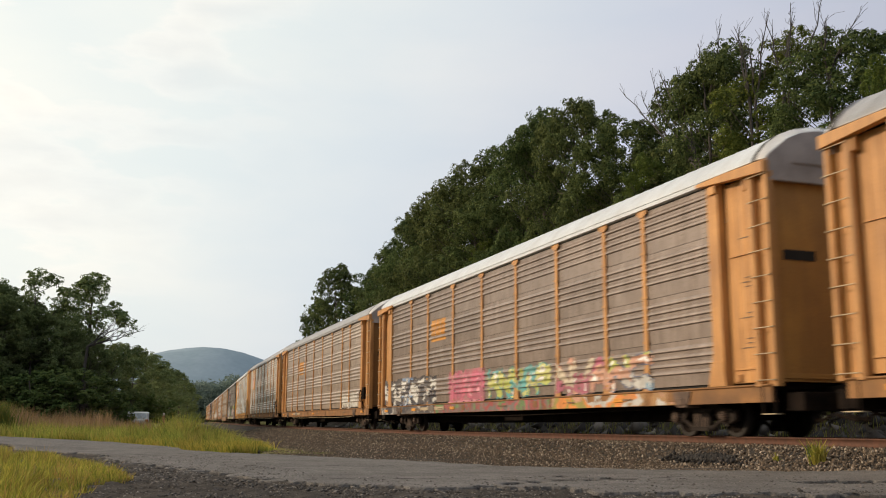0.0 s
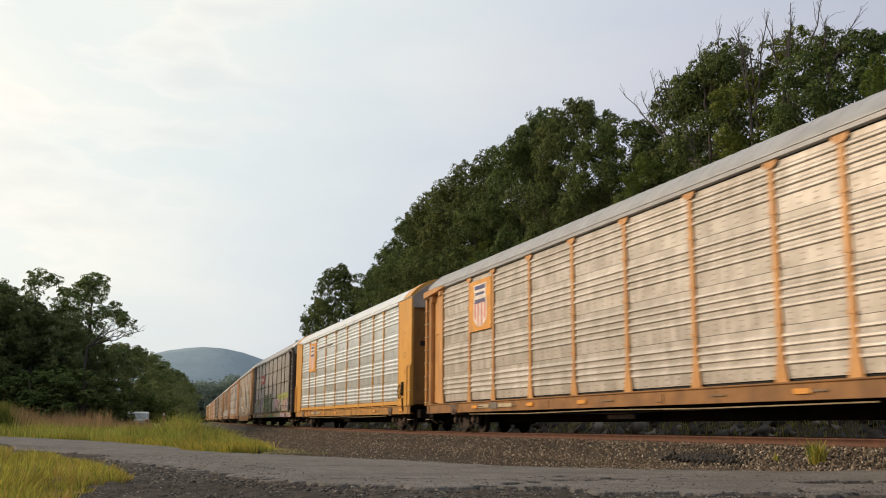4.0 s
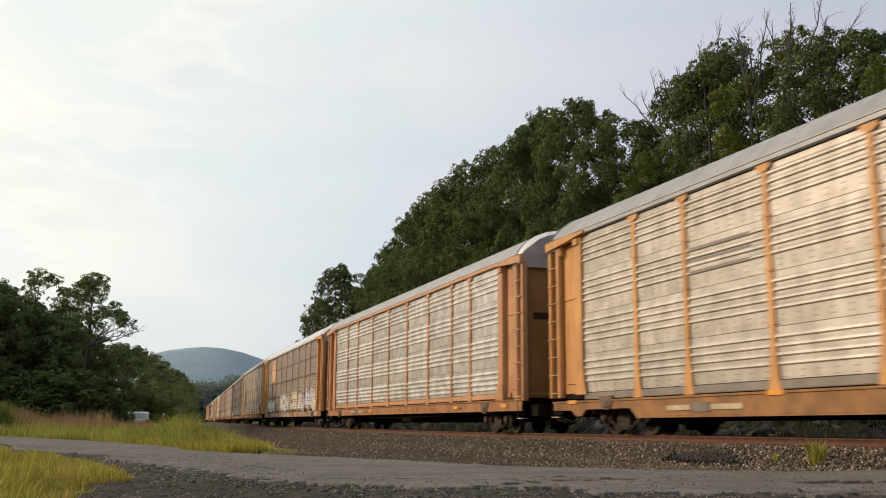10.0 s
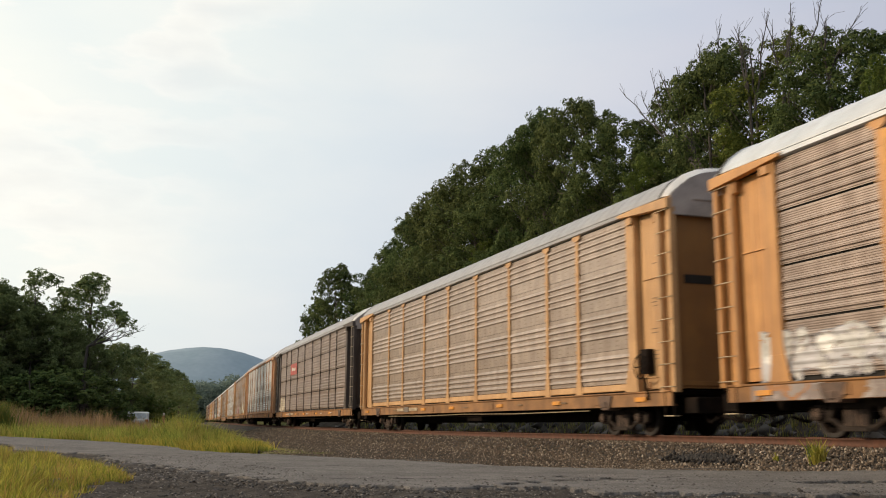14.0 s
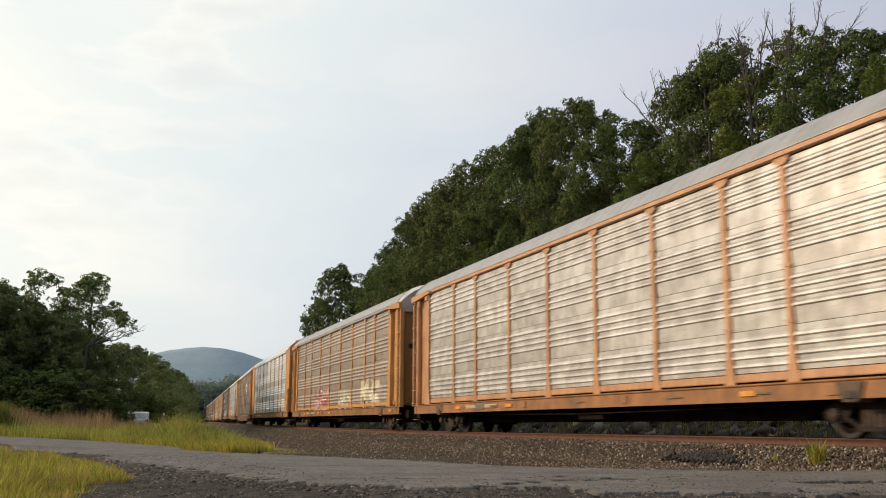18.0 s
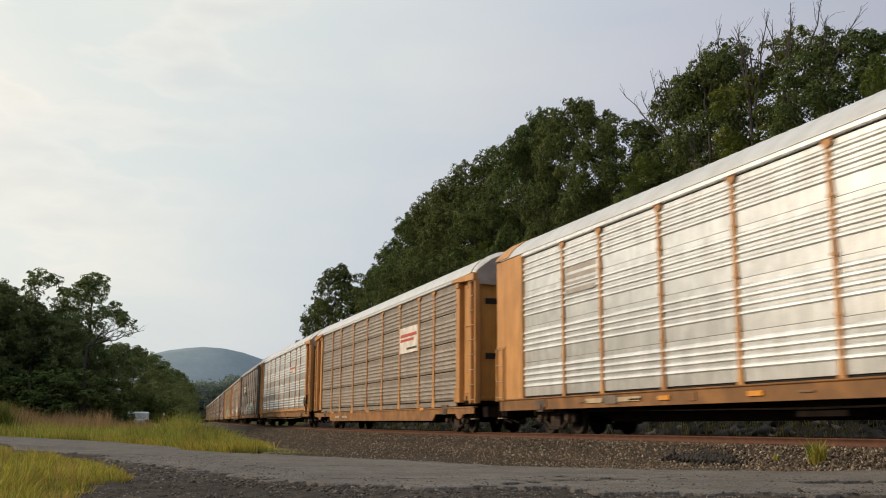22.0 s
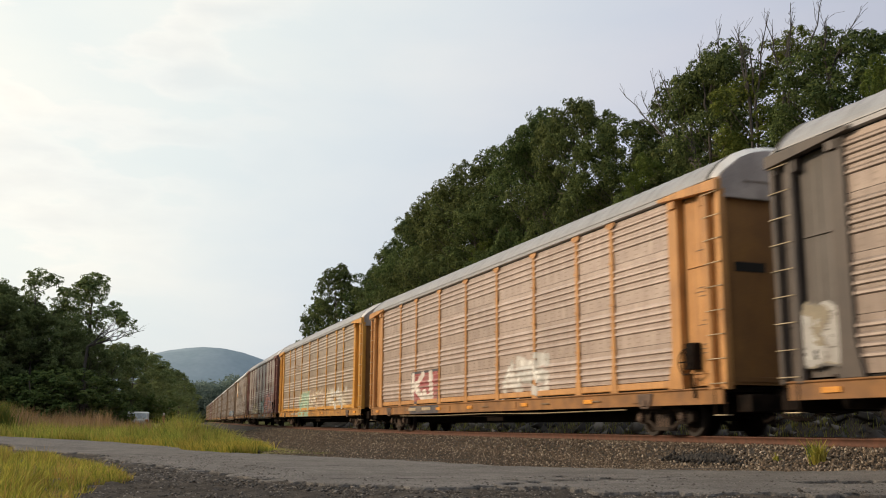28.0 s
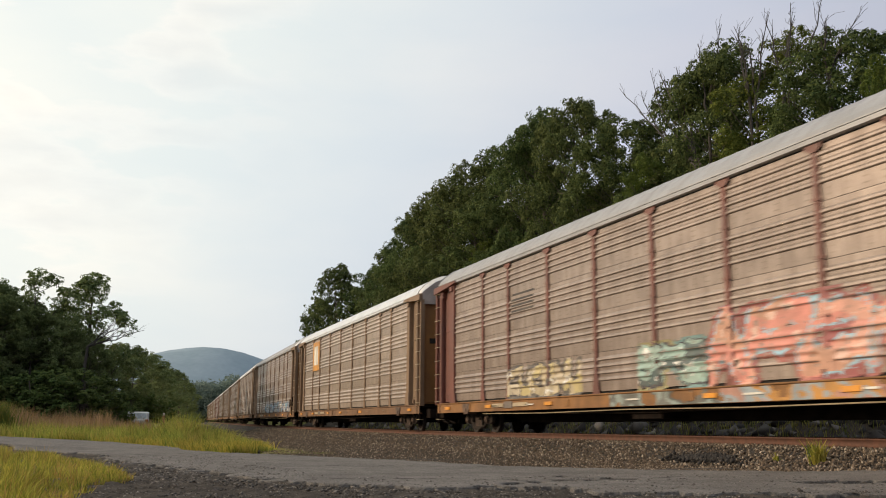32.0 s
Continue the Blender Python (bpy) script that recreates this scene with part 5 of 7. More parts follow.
CAR_LIST = [  # number in the train, label, frame, panel, style, roof, smooth ends
    (-1, OR_LABEL.format("tan"), "orange", "umber", "ribbed", "grey", False),
    (0, "orange-framed autorack with tan ribbed panels and bright graffiti", "orange", "umber", "ribbed", "white", False),
    (1, "orange-framed autorack with tan ribbed panels and a white tag", "orange", "tan", "ribbed", "grey", False),
    (2, "orange-framed autorack with grey ribbed panels and shield emblem", "orange", "grey", "ribbed", "grey", False),
    (3, "clean silver autorack with smooth yellow ends and shield emblem", "yellow", "silver", "ribbed", "white", True),
    (4, "dark-framed autorack with brown panels, red sign and green graffiti", "black", "ashen", "fine", "grey", False),
    (5, OR_LABEL.format("dull grey"), "orange", "grey", "ribbed", "grey", False),
    (6, OR_LABEL.format("pale grey"), "faded", "pale", "ribbed", "grey", False),
    (7, "orange-framed autorack with brown panels, shield emblem and white tags", "orange", "brown", "fine", "white", False),
    (8, OR_LABEL.format("tan"), "buff", "tan", "ribbed", "grey", False),
    (9, "dark-framed autorack with brown panels and a red sign", "black", "brown", "fine", "grey", False),
    (10, OR_LABEL.format("pale grey"), "faded", "pale", "ribbed", "grey", False),
    (11, "orange-framed autorack with tan panels and a pink tag", "orange", "tan", "ribbed", "grey", False),
    (12, "clean silver autorack with smooth orange ends", "orange", "silver", "ribbed", "white", True),
    (13, "orange-framed autorack with grey panels and a red-lettered sign", "orange", "taupe", "fine", "white", False),
    (14, "orange-framed autorack with bright silver panels and red stripe sign", "orange", "silver", "ribbed", "white", False),
    (15, "dark-framed autorack with brown panels, white emblem and blue graffiti", "black", "umber", "ribbed", "grey", False),
    (16, "orange-framed autorack with rosy tan panels and white and red tags", "orange", "rosy", "ribbed", "grey", False),
    (17, "yellow-framed autorack with golden tan panels and teal graffiti", "yellow", "gold", "ribbed", "grey", False),
    (18, "maroon-framed autorack with tan panels and pink and blue graffiti", "maroon", "brown", "ribbed", "grey", False),
    # tail cars that stay far off: shade put into their darker paints
    (19, "dull orange autorack with tan ribbed panels", "dull", "tan", "ribbed", "white", False),
    (20, "orange-framed autorack with brown panels and blue tags", "dull", "brown", "ribbed", "grey", False),
    (21, OR_LABEL.format("tan"), "dull", "brown", "ribbed", "white", False),
    (22, OR_LABEL.format("brown"), "dull", "umber", "ribbed", "grey", False),
    (23, OR_LABEL.format("brown"), "dull", "brown", "fine", "grey", False),
    (24, OR_LABEL.format("brown"), "dull", "umber", "ribbed", "white", False),
    (25, "maroon-framed autorack with brown weathered panels", "maroon", "brown", "ribbed", "grey", False),
    (26, OR_LABEL.format("brown"), "dull", "umber", "ribbed", "grey", False),
    (27, OR_LABEL.format("brown"), "dull", "brown", "ribbed", "grey", False),
    (28, OR_LABEL.format("brown"), "dull", "umber", "ribbed", "grey", False),
    (29, OR_LABEL.format("brown"), "dull", "umber", "ribbed", "grey", False),
]
TRAIN = {}
car_rng = random.Random(5)
for num, lab, fr, pa, sty, ro, smooth in CAR_LIST:
    c = autorack(lab, fr, pa, sty, ro, smooth, sill={4: "orange", 9: "orange", 15: "orange", 18: "orange"}.get(num), brake=num in (1, 2, 3, 8, 14, 16, 18, 20, 22, 25),
                 kick="strip" if num in (3, 6, 8, 10, 11, 14, 16, 17) else "none", deep=num in (5, 13), gold=num in (-1, 0, 12, 13))
    TRAIN[num] = c
    small_lettering(c, car_rng, PALE if fr in ("black", "maroon") else INK)

PINK, YGREEN, TEAL, PEACH, SKY, WHITE, LILAC, RED = (0.40, 0.105, 0.17), (0.42, 0.46, 0.10), (0.10, 0.36, 0.36), (0.55, 0.30, 0.21), (0.20, 0.36, 0.50), (0.52, 0.52, 0.50), (0.36, 0.24, 0.45), (0.50, 0.06, 0.05)
OLIVE, BLACK, SANDY, GREENS, ORANGE = (0.30, 0.27, 0.06), (0.035, 0.035, 0.05), (0.55, 0.48, 0.36), (0.16, 0.34, 0.08), (0.66, 0.24, 0.05)
t0 = TRAIN[0]
graffiti(t0, "black and white sprayed letters with sky blue edges", 19.3, 26.0, 1.0, 2.12, [(0.60, 0.60, 0.58), BLACK, (0.60, 0.60, 0.58), (0.05, 0.05, 0.06)], 3, outline=BLACK, shine=BLACK, halo=[BLACK, BLACK, (0.22, 0.34, 0.55), BLACK, (0.06, 0.06, 0.07), (0.50, 0.28, 0.32)], letters=9, thick=0.145)
graffiti(t0, "pink sprayed block letters", 14.5, 17.9, 1.0, 2.1, [PINK, (0.55, 0.12, 0.2), PINK], 4, outline=(0.42, 0.10, 0.16), thick=0.26, letters=3, shine=(0.68, 0.3, 0.36), halo=[(0.45, 0.16, 0.2)])
graffiti(t0, "yellow green sprayed letters with teal edges", 9.6, 14.2, 1.0, 2.0, [YGREEN, (0.55, 0.55, 0.2), TEAL], 5, outline=(0.06, 0.22, 0.22))
graffiti(t0, "peach and pink sprayed letters", 6.3, 9.3, 1.0, 2.0, [PEACH, PINK, SANDY], 6, outline=(0.25, 0.12, 0.10))
graffiti(t0, "sky blue and white sprayed letters", 4.3, 6.3, 1.0, 2.0, [SKY, WHITE, PEACH, YGREEN], 7, outline=(0.10, 0.13, 0.22))
sill_paint(t0, 19.4, 26.4, [BLACK, (0.12, 0.11, 0.11), (0.40, 0.39, 0.38), BLACK], 8, -0.6)
sill_paint(t0, 9.6, 19.3, [(0.16, 0.14, 0.13), (0.30, 0.06, 0.06), (0.18, 0.11, 0.10), (0.12, 0.22, 0.08), (0.40, 0.08, 0.10)], 9, -0.6)
sill_paint(t0, 3.4, 9.5, [ORANGE, OLIVE, PEACH, (0.36, 0.2, 0.08), WHITE], 10, -0.3)
block_emblem(t0, 18.3, 19.9, 3.3, 4.1)
t1 = TRAIN[1]
graffiti(t1, "white sprayed tag", 2.6, 6.2, 1.0, 1.85, [WHITE, (0.55, 0.54, 0.5)], 21, outline=(0.4, 0.38, 0.35))
block_emblem(t1, 18.3, 19.9, 3.3, 4.1)
shield_sign(TRAIN[2], 20.36, 22.26, 3.3, 4.98)
shield_sign(TRAIN[3], 20.36, 22.26, 3.3, 4.98)
painted_bars(TRAIN[3], [(17.8, 19.5, 4.50, 4.62, (0.16, 0.15, 0.14)), (15.7, 17.3, 4.50, 4.62, (0.16, 0.15, 0.14))])
SIGN_BARS = [(0.20, 0.33, 0.36, 0.62, PALE), (0.345, 0.45, 0.36, 0.56, PALE), (0.465, 0.60, 0.38, 0.62, PALE), (0.615, 0.70, 0.36, 0.62, PALE), (0.715, 0.80, 0.36, 0.70, PALE)]
t4 = TRAIN[4]
board_sign(t4, 17.58, 20.14, 3.44, 4.18, (0.42, 0.06, 0.05), SIGN_BARS, "red sign board with pale blocks")
graffiti(t4, "black, pink and white sprayed letters", 2.1, 9.0, 1.06, 2.05, [(0.05, 0.05, 0.045), (0.42, 0.40, 0.36), (0.06, 0.06, 0.05), (0.48, 0.26, 0.30)], 31, outline=(0.05, 0.055, 0.045), shine=(0.22, 0.28, 0.06), letters=8, thick=0.16, halo=[(0.14, 0.17, 0.06), (0.24, 0.20, 0.16)])
sprayed_band(t4, "lime green sprayed band", 1.9, 8.7, 1.85, 2.45, [(0.25, 0.29, 0.04), (0.29, 0.32, 0.06), (0.21, 0.25, 0.045)], 36)
sprayed_band(t4, "lilac and pink sprayed patch", 8.6, 10.2, 1.0, 2.2, [(0.42, 0.28, 0.44), (0.50, 0.34, 0.38), (0.36, 0.27, 0.46)], 37)
sprayed_band(t4, "lilac sprayed patch", 1.92, 2.9, 1.0, 2.0, [(0.34, 0.25, 0.46), (0.42, 0.30, 0.48)], 38)
graffiti(t4, "green and orange sprayed shapes", 11.9, 17.5, 0.98, 2.5, [(0.075, 0.14, 0.06), (0.06, 0.10, 0.05), (0.12, 0.15, 0.07)], 32, outline=(0.05, 0.055, 0.04), shine=(0.14, 0.20, 0.08), halo=[(0.30, 0.14, 0.08), (0.06, 0.12, 0.05), (0.20, 0.12, 0.10)])
graffiti(t4, "yellow, red and blue sprayed letters", 17.6, 25.2, 1.0, 2.3, [(0.42, 0.34, 0.20), (0.22, 0.25, 0.34), (0.36, 0.17, 0.12), (0.16, 0.22, 0.12), (0.40, 0.38, 0.36)], 33, outline=(0.08, 0.07, 0.09), letters=6, halo=[(0.16, 0.18, 0.30), (0.28, 0.16, 0.16)])
sill_paint(t4, 10.2, 17.4, [(0.06, 0.20, 0.06), (0.10, 0.16, 0.05), (0.40, 0.15, 0.05), (0.05, 0.12, 0.05)], 34, -0.4)
sill_paint(t4, 0.4, 10.2, [(0.42, 0.28, 0.40), (0.10, 0.11, 0.09), (0.22, 0.28, 0.05), (0.46, 0.30, 0.34), (0.12, 0.12, 0.10)], 39, -0.7)
sill_paint(t4, 17.5, 26.2, [(0.18, 0.20, 0.07), (0.20, 0.18, 0.16), (0.14, 0.16, 0.26), (0.30, 0.14, 0.06)], 35, -0.4)
painted_bars(TRAIN[5], [(18.0, 20.1, 3.4 + 0.25 * i, 3.46 + 0.25 * i, (0.2, 0.18, 0.16)) for i in range(3)])
t7 = TRAIN[7]
shield_sign(t7, 20.36, 22.26, 3.3, 4.98)
graffiti(t7, "white and grey sprayed letters", 20.6, 25.7, 0.98, 2.0, [WHITE, (0.5, 0.5, 0.52)], 41, outline=(0.2, 0.2, 0.22))
graffiti(t7, "white sprayed letters with dark edges", 13.4, 17.7, 0.98, 2.4, [WHITE, (0.55, 0.58, 0.56)], 42, outline=(0.16, 0.2, 0.2))
graffiti(t7, "white and green sprayed letters", 9.6, 12.2, 0.98, 2.5, [WHITE, SANDY, (0.42, 0.48, 0.3)], 43, outline=(0.15, 0.15, 0.16))
graffiti(t7, "white and pink sprayed letters", 2.4, 9.0, 0.98, 2.4, [WHITE, (0.56, 0.4, 0.4), (0.4, 0.45, 0.6)], 44, outline=(0.15, 0.15, 0.2))
sill_paint(t7, 1.5, 26.0, [(0.28, 0.24, 0.22), (0.36, 0.32, 0.30), (0.22, 0.18, 0.17), (0.34, 0.15, 0.05)], 45)
t9 = TRAIN[9]
board_sign(t9, 17.58, 20.14, 3.44, 4.18, (0.42, 0.08, 0.07), SIGN_BARS, "red sign board with pale blocks")
graffiti(t9, "sandy sprayed letters", 22.5, 25.2, 0.98, 2.1, [SANDY, (0.42, 0.36, 0.26)], 51, outline=(0.2, 0.16, 0.12))
t11 = TRAIN[11]
graffiti(t11, "pink outlined sprayed tag", 15.0, 19.0, 0.95, 2.2, [(0.52, 0.30, 0.32), (0.30, 0.07, 0.08)], 61, outline=(0.66, 0.60, 0.56), shine=(0.46, 0.22, 0.22), letters=2, thick=0.24, halo=[(0.30, 0.08, 0.09)])
graffiti(t11, "pale green sprayed tag", 9.4, 12.0, 1.0, 2.0, [(0.42, 0.44, 0.3), SANDY], 62, outline=(0.28, 0.28, 0.2))
graffiti(t11, "cream sprayed letters", 3.5, 7.2, 0.98, 2.4, [SANDY, (0.66, 0.6, 0.46)], 63, outline=(0.5, 0.42, 0.3))
painted_bars(t11, [(17.8, 19.9, 3.5 + 0.2 * i, 3.55 + 0.2 * i, (0.22, 0.16, 0.1)) for i in range(3)])
painted_bars(TRAIN[12], [(20.5, 22.2, 3.7 + 0.2 * i, 3.82 + 0.2 * i, (0.4, 0.38, 0.36)) for i in range(4)])
board_sign(TRAIN[13], 6.5, 9.02, 3.1, 4.15, (0.74, 0.72, 0.68), [(0.05, 0.95, 0.62, 0.74, RED), (0.2, 0.95, 0.45, 0.55, RED), (0.05, 0.6, 0.12, 0.2, DARK)], "white sign with red and black bars")
board_sign(TRAIN[14], 6.5, 9.02, 3.55, 4.05, (0.74, 0.72, 0.70), [(0.02, 0.34, 0.60, 0.80, RED), (0.37, 0.62, 0.60, 0.80, RED), (0.65, 0.98, 0.60, 0.80, RED), (0.45, 0.98, 0.18, 0.30, (0.12, 0.11, 0.11))], "white sign with a red stripe")
t15 = TRAIN[15]
W2, G2 = (0.72, 0.70, 0.66), (0.085, 0.075, 0.068)
board_sign(t15, 17.55, 20.17, 3.1, 4.18, G2, [(0.54, 0.90, 0.25, 0.47, W2), (0.54, 0.90, 0.56, 0.78, W2), (0.14, 0.46, 0.25, 0.47, W2), (0.14, 0.46, 0.56, 0.78, W2)], "dark board with a white emblem of plain blocks")
graffiti(t15, "pink sprayed patch", 20.6, 22.6, 1.0, 1.9, [PINK, (0.5, 0.25, 0.28)], 73, outline=(0.4, 0.16, 0.2))
graffiti(t15, "sky blue and green sprayed letters", 8.0, 17.4, 0.98, 2.3, [SKY, GREENS, WHITE, LILAC], 71, outline=(0.08, 0.12, 0.2))
graffiti(t15, "white and yellow sprayed tag", 25.3, 26.3, 1.15, 2.4, [(0.34, 0.34, 0.33), (0.40, 0.40, 0.39), (0.24, 0.21, 0.15)], 72, outline=(0.12, 0.12, 0.12), shine=(0.42, 0.42, 0.40))
painted_bars(TRAIN[13], [(0.72, 1.22, 1.70 + 0.09 * i, 1.76 + 0.09 * i, (0.62, 0.30, 0.02)) for i in range(3)], "bright yellow stencilled bars on the door")
t16 = TRAIN[16]
BLOCK = [((0.92, 0.12), (0.92, 0.88)), ((0.88, 0.45), (0.58, 0.88)), ((0.80, 0.52), (0.56, 0.12)), ((0.30, 0.88), (0.26, 0.22)), ((0.26, 0.22), (0.46, 0.14)), ((0.46, 0.14), (0.50, 0.34))]


def block_piece(u, v):
    """Two white angular letters on red bricks in a dark square."""
    a, b = u / 3.4, v / 1.25
    for (ax, az), (bx, bz) in BLOCK:
        dx, dz = bx - ax, bz - az
        t = max(0.0, min(1.0, ((a - ax) * dx + (b - az) * dz) / (dx * dx + dz * dz)))
        if math.hypot((a - ax - t * dx) * 1.6, b - az - t * dz) < 0.105:
            return 1
    if 0.08 < b < 0.92 and 0.04 < a < 0.97:
        return 2 if (b * 6) % 1.0 > 0.16 and (a * 5 + 0.5 * (int(b * 6) % 2)) % 1.0 > 0.1 else 3
    return 0


laid_on(t16, "graffiti", "dark square with two white letters on red bricks", 17.5, 20.9, 1.04, 2.29, block_piece, [(0.045, 0.045, 0.06), (0.66, 0.62, 0.58), (0.30, 0.05, 0.06), (0.40, 0.20, 0.19)], 0.05)
sill_paint(t16, 17.5, 20.9, [(0.05, 0.05, 0.07), (0.08, 0.075, 0.09)], 84, -0.8)
graffiti(t16, "white sprayed tag", 8.2, 11.5, 0.98, 2.3, [WHITE, (0.6, 0.58, 0.55)], 82, outline=(0.5, 0.48, 0.46), thick=0.13)
t17 = TRAIN[17]
graffiti(t17, "mint green sprayed letters", 14.5, 18.1, 0.98, 2.2, [(0.36, 0.50, 0.36), (0.28, 0.46, 0.36)], 91, outline=(0.26, 0.42, 0.32), shine=(0.45, 0.55, 0.42), thick=0.2, halo=[(0.45, 0.48, 0.34)])
sill_paint(t17, 14.4, 18.3, [(0.32, 0.48, 0.34), (0.26, 0.42, 0.32)], 94, -0.5)
graffiti(t17, "cream and brown sprayed letters", 9.2, 14.5, 0.98, 2.3, [SANDY, (0.4, 0.3, 0.22), (0.5, 0.4, 0.3)], 92, outline=(0.3, 0.22, 0.16))
graffiti(t17, "white sprayed tag", 3.6, 8.8, 0.98, 2.2, [WHITE, SANDY], 93, outline=(0.45, 0.4, 0.34))
painted_bars(t17, [(18.2, 20.0, 3.6 + 0.18 * i, 3.64 + 0.18 * i, (0.26, 0.17, 0.09)) for i in range(3)])
t18 = TRAIN[18]
graffiti(t18, "yellow and black sprayed letters", 15.5, 20.3, 1.0, 2.0, [(0.50, 0.42, 0.2), SANDY, (0.45, 0.38, 0.25)], 101, outline=BLACK, halo=[(0.09, 0.08, 0.07)])
graffiti(t18, "mint and teal sprayed letters", 9.9, 12.7, 1.0, 2.1, [(0.33, 0.47, 0.42), (0.07, 0.11, 0.11), (0.30, 0.44, 0.40)], 102, outline=BLACK, halo=[(0.14, 0.26, 0.26), (0.3, 0.27, 0.12)])
graffiti(t18, "salmon pink sprayed letters with sky blue edges", 2.4, 10.0, 0.98, 2.6, [(0.66, 0.27, 0.22), PEACH, (0.7, 0.36, 0.28)], 103, outline=(0.30, 0.50, 0.62), shine=(0.74, 0.5, 0.42), letters=5, thick=0.16, halo=[(0.30, 0.09, 0.09), (0.36, 0.12, 0.10)])
sill_paint(t18, 2.0, 9.5, [(0.46, 0.24, 0.19), (0.50, 0.24, 0.05), (0.30, 0.36, 0.40), (0.46, 0.24, 0.19)], 104, -0.25)
sill_paint(t18, 9.5, 14.0, [(0.10, 0.11, 0.10), (0.26, 0.32, 0.30), (0.14, 0.15, 0.14)], 105, -0.3)
painted_bars(t18, [(18.4, 20.0, 3.6 + 0.17 * i, 3.66 + 0.17 * i, DARK) for i in range(4)])
board_sign(TRAIN[19], 20.36, 22.26, 3.3, 4.98, (0.6, 0.28, 0.05), [(0.2, 0.8, 0.2, 0.85, PALE)], "orange board with a pale emblem block")
graffiti(TRAIN[20], "sky blue sprayed letters", 2.0, 17.5, 0.98, 1.8, [SKY, WHITE, (0.2, 0.25, 0.35)], 111, outline=(0.08, 0.1, 0.14))


def car_pose(num, t):
    """The pose of a car's front end on the track at t seconds."""
    s = FRONT - travelled(t) + PITCH * num
    x, y, th = along(s + BODY / 2)
    slope = math.degrees(math.atan((rise(y + 10) - rise(y - 10)) / 20))
    m = pose(x, y, rise(y), slope, 0, -math.degrees(th))
    return m @ Matrix.Translation((0, -BODY / 2, 0))


# ======== trees and plants ========
M_BARK = material("grey_brown_bark", (0.10, 0.085, 0.07), 0.95, second=(0.06, 0.05, 0.042), stretch=(4, 4, 0.7), bump=0.8, vary=0.1)
M_DEADWOOD = material("bare_grey_wood", (0.055, 0.050, 0.046), 0.9, second=(0.038, 0.034, 0.031), stretch=(3, 3, 0.6), bump=0.4)
M_LEAF = leaf_material("oak_leaves", (0.036, 0.060, 0.022), (0.146, 0.178, 0.060), 0.33)
M_LEAF2 = leaf_material("bright_leaves", (0.055, 0.090, 0.02), (0.15, 0.185, 0.04))
M_LEAF_MID = leaf_material("shrub_leaves", (0.055, 0.09, 0.03), (0.15, 0.19, 0.06), 0.4)
# leaves for the left wood, lightened so the colour imitates haze
M_LEAF_FAR = leaf_material("haze_lightened_leaves", (0.10, 0.14, 0.06), (0.23, 0.27, 0.11), 0.45)


def leaves_on(points, rng, size, per, spread):
    """Leaf blades scattered about twig ends: each leaf a folded pair of triangles."""
    pts = np.repeat(np.asarray(points), per, axis=0)
    n = len(pts)
    c = pts + np.clip(rng.normal(0, spread, (n, 3)), -1.7 * spread, 1.7 * spread)
    a = rng.normal(0, 1, (n, 3))
    a[:, 2] *= 0.6
    a /= np.linalg.norm(a, axis=1)[:, None]
    b = rng.normal(0, 1, (n, 3))
    b -= a * (a * b).sum(1)[:, None]
    b /= np.linalg.norm(b, axis=1)[:, None]
    s = size * rng.uniform(0.6, 1.3, (n, 1))
    v = np.stack([c - a * s, c + b * s * 0.55, c + a * s, c - b * s * 0.55], 1).reshape(-1, 3)
    f = np.arange(n * 4).reshape(-1, 4)
    return v, f


def clump_leaves(centres, out, rng, size, per, radius):
    """Leaves on the outer shell of small clumps: crisp rounded tufts that face away from the tree and up."""
    n = len(centres) * per
    c, o = np.repeat(centres, per, axis=0), np.repeat(out, per, axis=0)
    rr = np.repeat(radius, per)[:, None]
    d = rng.normal(0, 1, (n, 3)) + o * 0.75 + (0, 0, 0.45)
    d /= np.linalg.norm(d, axis=1)[:, None]
    p = c + d * rr * rng.uniform(0.62, 1.06, (n, 1)) * (1, 1, 0.8)
    face = d + (0, 0, 0.4) + rng.normal(0, 0.38, (n, 3))
    face /= np.linalg.norm(face, axis=1)[:, None]
    a = rng.normal(0, 1, (n, 3))
    a -= face * (a * face).sum(1)[:, None]
    a /= np.linalg.norm(a, axis=1)[:, None]
    b = np.cross(face, a)
    s = size * rng.uniform(0.6, 1.35, (n, 1))
    v = np.stack([p - a * s, p + b * s * 0.55, p + a * s - face * s * 0.25, p - b * s * 0.55], 1).reshape(-1, 3)
    return v, np.arange(n * 4).reshape(-1, 4)


